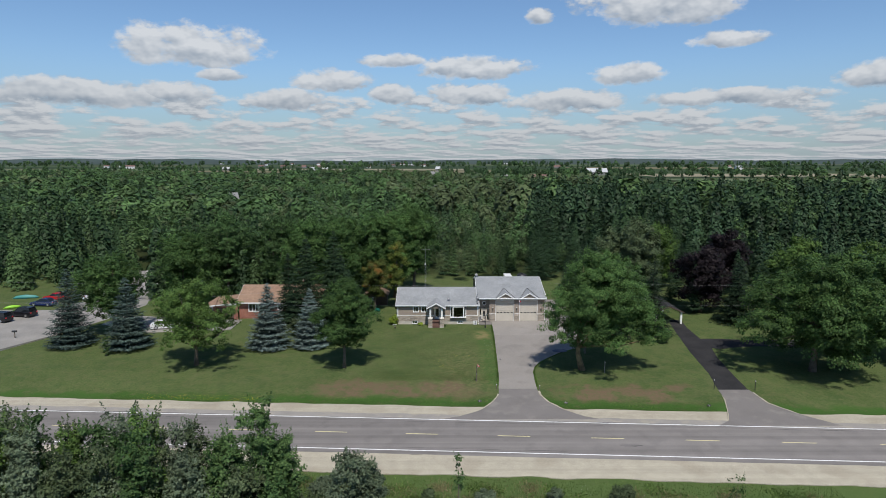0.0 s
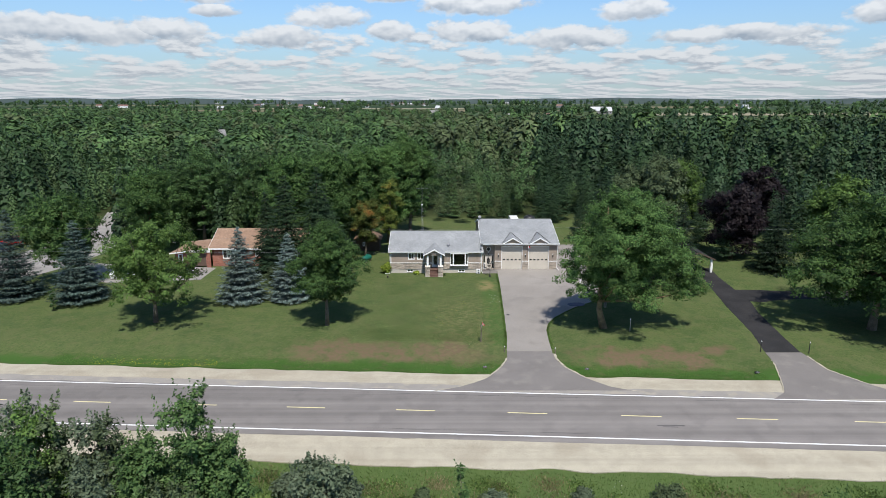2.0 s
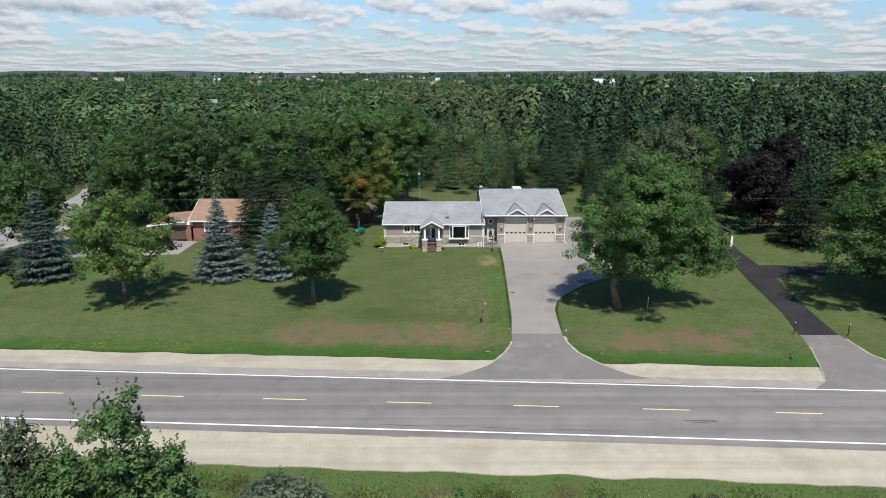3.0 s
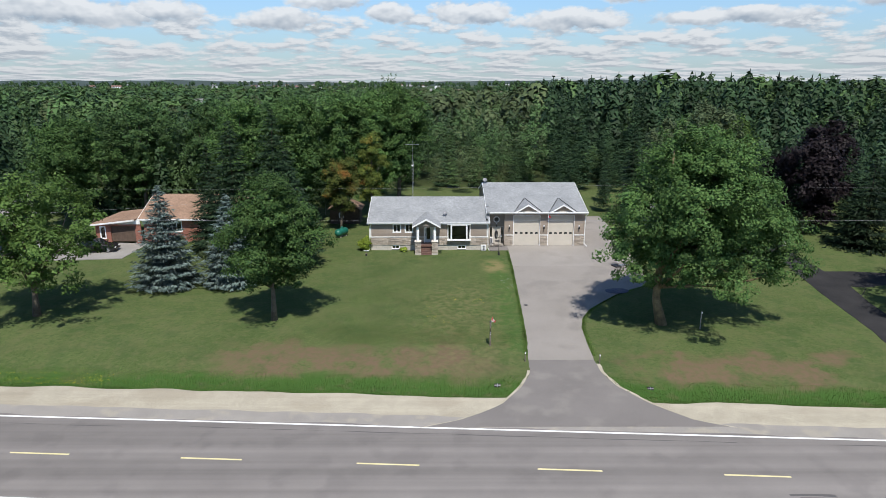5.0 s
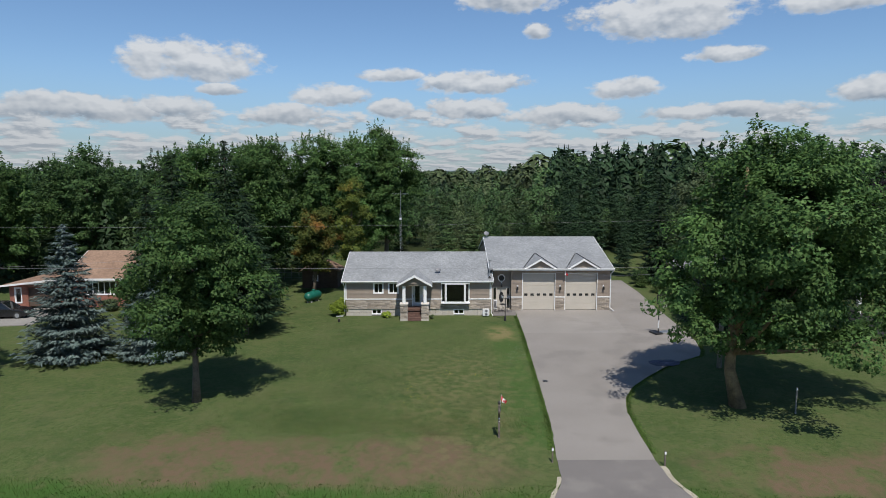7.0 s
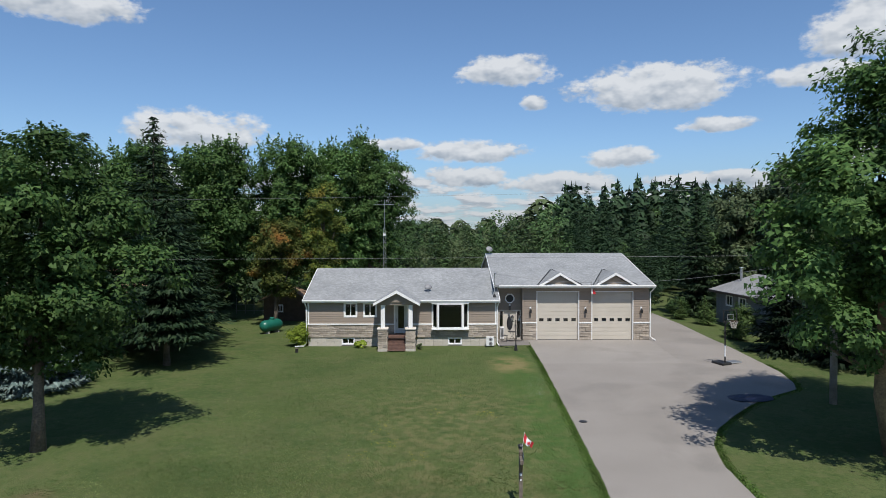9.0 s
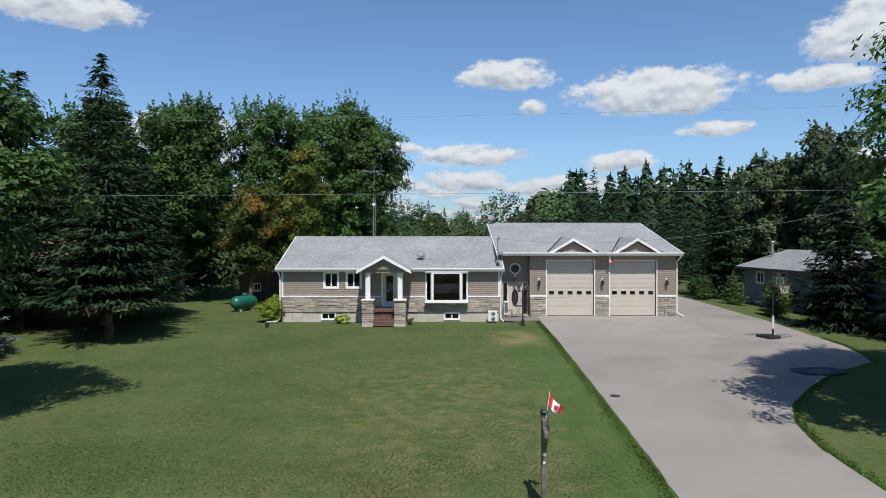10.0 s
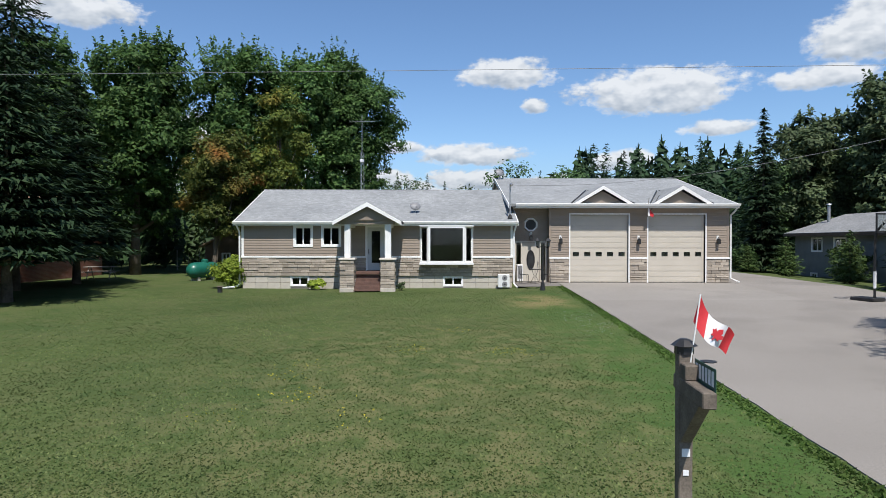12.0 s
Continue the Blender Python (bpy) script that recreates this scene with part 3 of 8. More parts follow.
# building blocks
class Shape:
    """Collects vertices and faces of one mesh."""

    def __init__(self):
        self.v, self.f = [], []

    def add(self, verts, faces):
        k = len(self.v)
        self.v += [tuple(p) for p in verts]
        self.f += [tuple(k + i for i in f) for f in faces]
        return self

    def box(self, x0, x1, y0, y1, z0, z1, c=0.0):
        """A box; c: chamfer of its edges."""
        if c <= 0:
            return self.add([(x, y, z) for x in (x0, x1) for y in (y0, y1) for z in (z0, z1)],
                            [(0, 1, 3, 2), (4, 6, 7, 5), (0, 4, 5, 1), (2, 3, 7, 6), (0, 2, 6, 4), (1, 5, 7, 3)])
        lo, hi = Vector((x0, y0, z0)), Vector((x1, y1, z1))
        vs, idx = [], {}
        for sx in (0, 1):
            for sy in (0, 1):
                for sz in (0, 1):
                    s = (sx, sy, sz)
                    for a in range(3):
                        p = [hi[i] - c if s[i] else lo[i] + c for i in range(3)]
                        p[a] = hi[a] if s[a] else lo[a]
                        idx[s, a] = len(vs)
                        vs.append(p)
        fs = []
        for a in range(3):
            b, d = (a + 1) % 3, (a + 2) % 3
            for s in (0, 1):
                q = []
                for sb, sd in ((0, 0), (1, 0), (1, 1), (0, 1)):
                    t = [0, 0, 0]
                    t[a], t[b], t[d] = s, sb, sd
                    q.append(idx[tuple(t), a])
                fs.append(q if s else q[::-1])
            for sb in (0, 1):
                for sd in (0, 1):
                    t0, t1 = [0, 0, 0], [0, 0, 0]
                    t0[a], t0[b], t0[d] = 0, sb, sd
                    t1[a], t1[b], t1[d] = 1, sb, sd
                    t0, t1 = tuple(t0), tuple(t1)
                    q = [idx[t0, b], idx[t1, b], idx[t1, d], idx[t0, d]]
                    fs.append(q if sb != sd else q[::-1])
        for s in {k[0] for k in idx}:
            fs.append([idx[s, 0], idx[s, 1], idx[s, 2]] if sum(s) % 2 else [idx[s, 0], idx[s, 2], idx[s, 1]])
        return self.add(vs, fs)

    def tube(self, points, radii, sides=8, cap=True):
        pts = [Vector(p) for p in points]
        rings = []
        for i, p in enumerate(pts):
            d = (pts[min(i + 1, len(pts) - 1)] - pts[max(i - 1, 0)]).normalized()
            u = d.cross(Vector((0.31, 0.95, 0.05)) if abs(d.y) < 0.9 else Vector((1, 0, 0))).normalized()
            w = d.cross(u)
            r = radii[i] if hasattr(radii, "__len__") else radii
            rings.append([p + r * (math.cos(2 * math.pi * k / sides) * u + math.sin(2 * math.pi * k / sides) * w) for k in range(sides)])
        fs = [(i * sides + k, i * sides + (k + 1) % sides, (i + 1) * sides + (k + 1) % sides, (i + 1) * sides + k) for i in range(len(pts) - 1) for k in range(sides)]
        if cap:
            fs += [tuple(range(sides))[::-1], tuple((len(pts) - 1) * sides + k for k in range(sides))]
        return self.add([q for r in rings for q in r], fs)

    def prism(self, outline, axis, lo, hi):
        """An outline of (a, b) drawn out along axis 'x', 'y' or 'z' from lo to hi."""
        put = {"x": lambda a, b, c: (c, a, b), "y": lambda a, b, c: (a, c, b), "z": lambda a, b, c: (a, b, c)}[axis]
        n = len(outline)
        return self.add([put(a, b, c) for c in (lo, hi) for a, b in outline],
                        [tuple(range(n))[::-1], tuple(range(n, 2 * n))] + [(i, (i + 1) % n, n + (i + 1) % n, n + i) for i in range(n)])

    def mesh(self, name, smooth=False):
        me = bpy.data.meshes.new(name)
        me.from_pydata(self.v, [], self.f)
        me.validate()
        bm = bmesh.new()
        bm.from_mesh(me)
        bmesh.ops.recalc_face_normals(bm, faces=bm.faces)
        bm.to_mesh(me)
        bm.free()
        if smooth:
            me.polygons.foreach_set("use_smooth", [True] * len(me.polygons))
        return me


def box(*a, **k):
    return Shape().box(*a, **k)


def quads_mesh(name, verts, n, material_, corners=4):
    """A mesh of n separate faces from an array of their corners."""
    me = bpy.data.meshes.new(name)
    verts = np.ascontiguousarray(verts, dtype=np.float32).reshape(-1, 3)
    me.vertices.add(len(verts)), me.loops.add(n * corners), me.polygons.add(n)
    me.vertices.foreach_set("co", verts.ravel())
    me.loops.foreach_set("vertex_index", np.arange(n * corners, dtype=np.int32))
    me.polygons.foreach_set("loop_start", np.arange(0, n * corners, corners, dtype=np.int32))
    me.polygons.foreach_set("loop_total", np.full(n, corners, dtype=np.int32))
    me.update(calc_edges=True)
    me.materials.append(material_)
    return me


def part(name, shape, mat, parent=None, label="", smooth=False, at=None):
    me = shape if isinstance(shape, bpy.types.Mesh) else shape.mesh(name, smooth)
    if mat and not me.materials:
        me.materials.append(mat)
    ob = new(name, me)
    if parent:
        ob.parent = parent
    if at is not None:
        ob.matrix_basis = at
    if label:
        ob["label"] = label
    return ob


def thing(name, label, category, at=None, group="", kind=""):
    ob = new(name)
    ob.empty_display_size = 0.3
    if at is not None:
        ob.matrix_basis = at
    return tagged(ob, label, category, group, kind)


def setting(name, shape, mat, label="", category="", smooth=False):
    ob = part(name, shape, mat, smooth=smooth)
    return tagged(ob, label, category, kind="structure")


def lerp(v, table):
    return float(np.interp(v, [a for a, b in table], [b for a, b in table]))


# the ground and what is paved
def road_mid(x):
    return 62.42 - 0.055 * x


CROSS = [(-60, 0.0), (-14, -0.1), (-11, -0.45), (-8.6, -0.22), (-8.0, -0.10), (-4.9, -0.06), (4.9, -0.06), (7.4, -0.10), (8.6, -0.32), (9.8, -0.30), (12.5, 0.10), (15.5, 0.30), (28, 0.52), (40, 0.68), (50, 0.70)]
DRIVE_Z = [(4.4, 0.004), (8, 0.02), (12.5, 0.12), (25, 0.45), (36, 0.72), (42.0, 0.90), (50, 0.90)]
DRIVE_L = [(66.2, -0.5), (67, 1.6), (68, 3.2), (69, 4.4), (71.3, 5.9), (73.3, 6.7), (75.2, 6.8), (79, 7.2), (85, 7.5), (97, 8.02), (105.29, 8.2)]
DRIVE_R = [(66.2, 17.6), (67, 15.6), (69, 13.6), (71.3, 12.1), (73.3, 11.55), (75.2, 11.5), (77.8, 11.6), (81, 11.8), (83, 12.3), (85, 13.3), (87, 15.0), (88.5, 16.4), (90, 18.2), (91.2, 20.0), (92.5, 20.6), (95, 21.2), (98, 21.4), (106, 21.8), (114, 22.6), (122, 22.9)]
DRIVE2_L = [(64.3, 29.0), (66, 31.0), (68, 31.8), (71.8, 33.1), (75.3, 33.6), (80, 34.6), (88.9, 35.5), (101, 37.3), (106, 38.1)]
DRIVE2_R = [(62.8, 44.5), (65, 42.0), (67.5, 39.6), (70.7, 37.5), (75.3, 37.2), (79.7, 37.6), (86.5, 38.4), (91, 39.4), (101, 39.6), (106, 40.4)]


def drive_z(x, y):
    return lerp(y - road_mid(x), DRIVE_Z)


def ground_z(x, y):
    """Height of the ground, a little below the paving where that lies."""
    n = y - road_mid(x)
    z = lerp(n, CROSS)
    if n > 12:
        z += 0.05 * noise.noise(Vector((x * 0.12, y * 0.12, 0.3)))
    for left, right, zz in ((DRIVE_L, DRIVE_R, drive_z), (DRIVE2_L, DRIVE2_R, drive_z)):
        if left[0][0] - 2 < y < right[-1][0] + 1.5 and n > 3:
            xl, xr = lerp(y, left), lerp(y, right)
            if y > 105.2 and left is DRIVE_L:
                xl = 5.0
            d = max(xl - x, x - xr, 0)
            w = max(0.0, min(1.0, 1.25 - d / 2.6))
            w = w * w * (3 - 2 * w) * max(0.0, min(1.0, (n - 7.6) / 1.2))
            z = z * (1 - w) + (zz(x, y) - 0.012) * w
    if 37.5 < x < 64 and 90.5 < y < 96.5:
        z = min(z, 0.50)
    return z


def spaced(parts):
    out = []
    for a, b, step in parts:
        out += list(np.arange(a, b, step))
    return out + [parts[-1][1]]


def grid_ground():
    xs = spaced([(-4800, -1200, 600), (-1200, -300, 150), (-300, -100, 25), (-100, -45, 3.0), (-45, 45, 0.75), (45, 100, 3.0), (100, 300, 25), (300, 1200, 150), (1200, 4800, 600)])
    ys = spaced([(-600, 0, 100), (0, 44, 4), (44, 52, 1.0), (52, 80, 0.5), (80, 108, 0.8), (108, 130, 2.0), (130, 300, 17), (300, 1200, 90), (1200, 4800, 400)])
    s = Shape()
    s.v = [(x, y, ground_z(x, y) if abs(x) < 300 and y < 140 else lerp(y - road_mid(max(-300, min(300, x))), CROSS)) for y in ys for x in xs]
    w = len(xs)
    s.f = [(j * w + i, j * w + i + 1, (j + 1) * w + i + 1, (j + 1) * w + i) for j in range(len(ys) - 1) for i in range(w - 1)]
    me = bpy.data.meshes.new("ground")
    me.from_pydata(s.v, [], s.f)
    me.polygons.foreach_set("use_smooth", [True] * len(me.polygons))
    return me


setting("ground", grid_ground(), LAWN, "mown lawn with dry and scorched patches, fields beyond", "lawn")


def strip(name, n0, n1, z, mat, x0=-420.0, x1=420.0, step=4.0, thick=0.05, label="", category="", wobble=0.0, parent=None):
    """A strip along the road between two distances from its middle, with real thickness."""
    s = Shape()
    xs = list(np.arange(x0, x1 + 0.01, step))
    v = []
    for x in xs:
        m = road_mid(x)
        a = n0 + wobble * noise.noise(Vector((x * 0.35, 1.7, n0)))
        b = n1 + wobble * noise.noise(Vector((x * 0.35, 7.1, n1)))
        za, zb = (z(n0), z(n1)) if callable(z) else (z, z)
        v += [(x, m + a, za), (x, m + b, zb), (x, m + b, zb - thick), (x, m + a, za - thick)]
    f = []
    for i in range(len(xs) - 1):
        for k in range(4):
            f.append((i * 4 + k, i * 4 + (k + 1) % 4, i * 4 + 4 + (k + 1) % 4, i * 4 + 4 + k))
    f += [(0, 1, 2, 3), tuple(len(v) - 4 + k for k in (3, 2, 1, 0))]
    s.add(v, f)
    if parent:
        return part(name, s, mat, parent, label)
    return setting(name, s, mat, label, category)


APRON_DARK = material("tar repair", (0.085, 0.08, 0.08), (0.11, 0.10, 0.10), 0.8, 2, 40)
road = strip("road", -4.6, 4.6, 0.0, ROAD, thick=0.06, label="two-lane grey asphalt road with painted lines", category="road", wobble=0.06, step=2.0)
strip("edge_line", 3.70, 3.85, 0.005, WHITE_PAINT, thick=0.004, parent=road, label="white edge line")
strip("edge_line", -3.85, -3.70, 0.005, WHITE_PAINT, thick=0.004, parent=road, label="white edge line")
for k in range(-30, 31):
    xa = 5.6 + 9.43 * k
    strip("centre_dash", -0.06, 0.06, 0.005, YELLOW_PAINT, xa, xa + 3.3, 3.3, 0.004, parent=road, label="yellow centre dash" if k == 0 else "")
for xa, na, w in ((17.5, -1.6, 2.2), (17.9, -1.85, 1.2)):
    strip("tar_patch", na, na + 0.10, 0.003, APRON_DARK, xa, xa + w, w / 8, 0.002, wobble=0.2, parent=road, label="dark tar repair")
DUSTY = material("dusty asphalt", (0.245, 0.228, 0.208), (0.288, 0.268, 0.242), 0.93, 0.5, 40, 0.006, fine=0.2, c3=(0.315, 0.288, 0.240), big3=0.8)
strip("paved_shoulder", 3.95, 5.15, 0.004, DUSTY, thick=0.03, parent=road, label="pale dusty asphalt edge beside the gravel", wobble=0.28, step=0.7, x0=-200, x1=200)
for xa, na, w in ((-14.0, 3.10, 31.0), (-40.0, 2.95, 22.0), (22.0, 3.15, 26.0), (-6.0, -3.2, 18.0)):
    strip("crack", na, na + 0.035, 0.0035, APRON_DARK, xa, xa + w, 0.5, 0.002, wobble=0.10, parent=road)
strip("gravel_shoulder", 4.5, 7.75, lambda n: 0.0 - (n - 4.5) * 0.02, GRAVEL, thick=0.08, label="pale gravel shoulder beside the road", category="shoulder", wobble=0.35, step=1.0, x0=-300, x1=300)
strip("gravel_shoulder", -8.3, -4.5, lambda n: -0.004 + (n + 4.5) * 0.02, GRAVEL, thick=0.08, label="pale gravel shoulder beside the road", category="shoulder", wobble=0.35, step=1.0, x0=-300, x1=300)


def paving(name, left, right, y0, y1, mat, lift, label, category, step=0.4, thick=0.04, cells=10, ragged=0.05):
    ys = list(np.arange(y0, y1, step)) + [y1]
    v, f = [], []
    for j, y in enumerate(ys):
        xl, xr = lerp(y, left), lerp(y, right)
        xl += ragged * noise.noise(Vector((y * 1.3, 2.0, 0)))
        xr += ragged * noise.noise(Vector((y * 1.3, 9.0, 0)))
        for i in range(cells + 1):
            x = xl + (xr - xl) * i / cells
            v.append((x, y, drive_z(x, y) + lift))
    w = cells + 1
    for j in range(len(ys) - 1):
        f += [(j * w + i, j * w + i + 1, (j + 1) * w + i + 1, (j + 1) * w + i) for i in range(cells)]
    # skirt, so that the edge is a step
    k = len(v)
    rim = [j * w for j in range(len(ys))] + [(len(ys) - 1) * w + i for i in range(1, w)] + [j * w + cells for j in range(len(ys) - 2, -1, -1)] + list(range(cells - 1, 0, -1))
    v += [(v[i][0], v[i][1], v[i][2] - thick) for i in rim]
    f += [(rim[i], rim[(i + 1) % len(rim)], k + (i + 1) % len(rim), k + i) for i in range(len(rim))]
    return setting(name, Shape().add(v, f), mat, label, category)


paving("driveway_apron", DRIVE_L, DRIVE_R, 66.3, 75.2, APRON, 0.012, "grey asphalt apron flaring to the road", "apron")
paving("driveway", DRIVE_L, DRIVE_R, 75.2, 97.4, DRIVE, 0.008, "wide pale grey asphalt driveway leading to the garage", "driveway", cells=16)
paving("driveway_pad", DRIVE_L, [(97.4, 16.6), (105.28, 17.05)], 97.4, 105.28, PAD, 0.008, "paler asphalt pad before the garage doors", "driveway", cells=12)
paving("driveway_turn", [(97.4, 16.6), (105.28, 17.05)], DRIVE_R, 97.4, 105.28, DRIVE, 0.008, "grey asphalt turning area beside the pad", "driveway", cells=8)
paving("driveway_side", [(105.28, 17.1), (122, 17.1)], DRIVE_R, 105.28, 122, DRIVE, 0.008, "pale asphalt strip beside the garage", "driveway", step=1.0)
paving("driveway_entry", [(105.28, 5.98), (107, 5.98)], [(105.28, 7.8), (107, 7.8)], 105.28, 106.98, DRIVE, 0.008, "pale paving before the side door", "driveway", step=0.6)
paving("driveway_entry_path", [(102.6, 6.0), (105.28, 6.0)], [(102.6, 8.0), (105.28, 8.3)], 103.2, 105.28, APRON, -0.006, "worn path by the side door", "path", step=0.6)
paving("neighbour_apron", DRIVE2_L, DRIVE2_R, 64.6, 74.8, APRON, 0.012, "grey asphalt apron of the black driveway", "apron")
paving("neighbour_driveway", DRIVE2_L, DRIVE2_R, 74.8, 106, BLACKTOP, 0.008, "black new asphalt driveway curving to a carport", "driveway")


def flat(name, outline, mat, label, category, lift=0.02, thick=0.05, level=True):
    """Paving of any outline on nearly level ground."""
    n = len(outline)
    z = [max(ground_z(x, y), 0.0) + lift for x, y in outline]
    top = max(z)
    tops = [top] * n if level else z
    s = Shape().add([(x, y, t) for (x, y), t in zip(outline, tops)] + [(x, y, top - thick - 0.3) for x, y in outline],
                    [tuple(range(n))] + [(i, (i + 1) % n, n + (i + 1) % n, n + i) for i in range(n)])
    return setting(name, s, mat, label, category)


flat("neighbour_branch", [(38.6, 88.0), (39.2, 88.6), (40.5, 90.2), (42.2, 91.2), (46, 91.9), (63, 91.5), (63, 95.0), (45.6, 95.4), (42.0, 96.2), (40.2, 97.6), (39.55, 100.0), (39.4, 96)], BLACKTOP,
     "black asphalt branch of the driveway", "driveway", 0.004, level=False)
flat("gravel_lot", [(-70, 79), (-64, 90), (-60.5, 98), (-57.5, 108), (-56, 118), (-60, 132), (-64, 143), (-68, 156), (-76, 156), (-71, 143), (-68, 130), (-71, 114), (-100, 113), (-100, 98), (-84, 92), (-78, 82)], LOT,
     "pale gravel parking lot", "parking lot", 0.02)
flat("neighbour_parking", [(-47, 99), (-34.4, 100.5), (-34.4, 107), (-56, 110), (-57, 104)], LOT, "pale paved drive beside the brick house", "driveway", 0.01)
for nm, edge, off, y1 in (("driveway", DRIVE_L, -0.20, 73.6), ("driveway", DRIVE_R, 0.24, 74.6), ("neighbour", DRIVE2_L, -0.12, 73.0), ("neighbour", DRIVE2_R, 0.20, 74.0)):
    moved = [(y, x + off) for y, x in edge]
    paving(nm + "_gravel_edge", *((moved, edge) if off < 0 else (edge, moved)), 66.2, y1, GRAVEL, 0.003, "pale gravel edge of the asphalt", "gravel edge", cells=2, ragged=0.16)


# trees
def rng(seed):
    return np.random.RandomState(seed)


def unit(v):
    return v / (np.linalg.norm(v, axis=-1, keepdims=True) + 1e-9)


def leaf_faces(points, normals, size, r, slim=0.8, along=None):
    """Pointed leaves at points, facing normals. size may be an array."""
    n = len(points)
    normals = unit(normals)
    ref = r.normal(size=(n, 3)) if along is None else along
    u = unit(np.cross(np.cross(normals, ref), normals))
    w = np.cross(normals, u)
    s = np.broadcast_to(np.asarray(size, dtype=float), (n,))[:, None]
    return np.stack([points - u * s - w * s * slim, points - u * s + w * s * slim, points + u * s * 1.15], axis=1)


def crown_leaves(r, clumps, per, leaf, clump_r, height, base, half, lean=0.0, peak=0.45, hollow=0.55, lift=0.45, lobes=14, ruffle=0.38, aside=0.0, extra=(), sprigs=0, sprig=0.9):
    """Leaves of a broad crown: lobes in an uneven egg between base and height, clumps of leaves on each lobe's skin."""
    t = (np.arange(lobes) + r.uniform(0.1, 0.9, lobes)) / lobes
    a = np.arange(lobes) * 2.39996 + r.uniform(-0.5, 0.5, lobes)
    prof = np.where(t < peak, 0.62 + 0.38 * np.sin(np.clip(t / peak, 0, 1) * math.pi / 2), np.sqrt(np.clip(1 - ((t - peak) / (1.12 - peak)) ** 2, 0, 1)))
    span = height - base
    lr = np.minimum(half * r.uniform(0.34, 0.52, lobes), span * 0.26) * (0.62 + 0.38 * prof)
    rad = np.maximum(half * prof * r.uniform(0.86, 1.12, lobes) - lr, 0) * (1 - 0.35 * r.uniform(0, 1, lobes) ** 3)
    lc = np.stack([rad * np.cos(a) + lean * t, rad * np.sin(a), base + lr * 0.5 + (span - lr * 1.3) * t], axis=1)
    # a core keeps the middle of the crown from showing through
    lc = np.concatenate([lc, [[lean * 0.5, 0, base + span * 0.36], [lean * 0.6, 0, base + span * 0.62]]])
    lr = np.concatenate([lr, [half * 0.50, half * 0.42]])
    if len(extra):
        lc = np.concatenate([lc, [e[:3] for e in extra]])
        lr = np.concatenate([lr, [e[3] for e in extra]])
    w = lr ** 2 / (lr ** 2).sum()
    which = r.choice(len(lr), clumps, p=w)
    d = unit(r.normal(size=(clumps, 3)))
    d[:, 2] = np.where(d[:, 2] < -0.45, -d[:, 2], d[:, 2])
    c = lc[which] + d * (lr[which] * r.uniform(hollow, 1.08, clumps) * 0.92)[:, None] * np.array([1, 1, 0.85])
    cr = clump_r * r.uniform(0.55, 1.3, clumps)
    n = clumps * per
    k = np.repeat(np.arange(clumps), per)
    e = unit(r.normal(size=(n, 3)))
    p = c[k] + e * (cr[k] * r.uniform(0.25, 1.0, n) ** 0.7)[:, None] * np.array([1, 1, 0.72])
    nor = e * 0.45 + d[k] * 0.65 + np.array([0, 0, lift]) + r.normal(size=(n, 3)) * ruffle
    size = leaf * r.uniform(0.6, 1.3, n)
    if sprigs:
        # young shoots that stand out of the crown's outline
        score = d[:, 2] + 0.6 * (c[:, 2] - base) / span + r.uniform(0, 0.5, clumps)
        pick = np.argsort(-score)[:sprigs]
        m = 16
        f = np.tile(np.linspace(0, 1, m), len(pick))
        k = np.repeat(pick, m)
        ax = unit(d[pick] * 0.45 + np.array([0, 0, 1.0]) + r.normal(size=(len(pick), 3)) * 0.15)
        ln = sprig * r.uniform(0.5, 1.4, len(pick))
        sp = c[k] + np.repeat(ax * ln[:, None], m, 0) * f[:, None] + r.normal(size=(len(k), 3)) * (0.13 * sprig * (1.1 - f))[:, None]
        p = np.concatenate([p, sp])
        nor = np.concatenate([nor, r.normal(size=(len(k), 3)) * 0.6 + np.array([0, -0.3, 0.5])])
        size = np.concatenate([size, leaf * r.uniform(0.6, 1.1, len(k))])
    p[:, 0] += aside
    c[:, 0] += aside
    return leaf_faces(p, nor, size, r), c


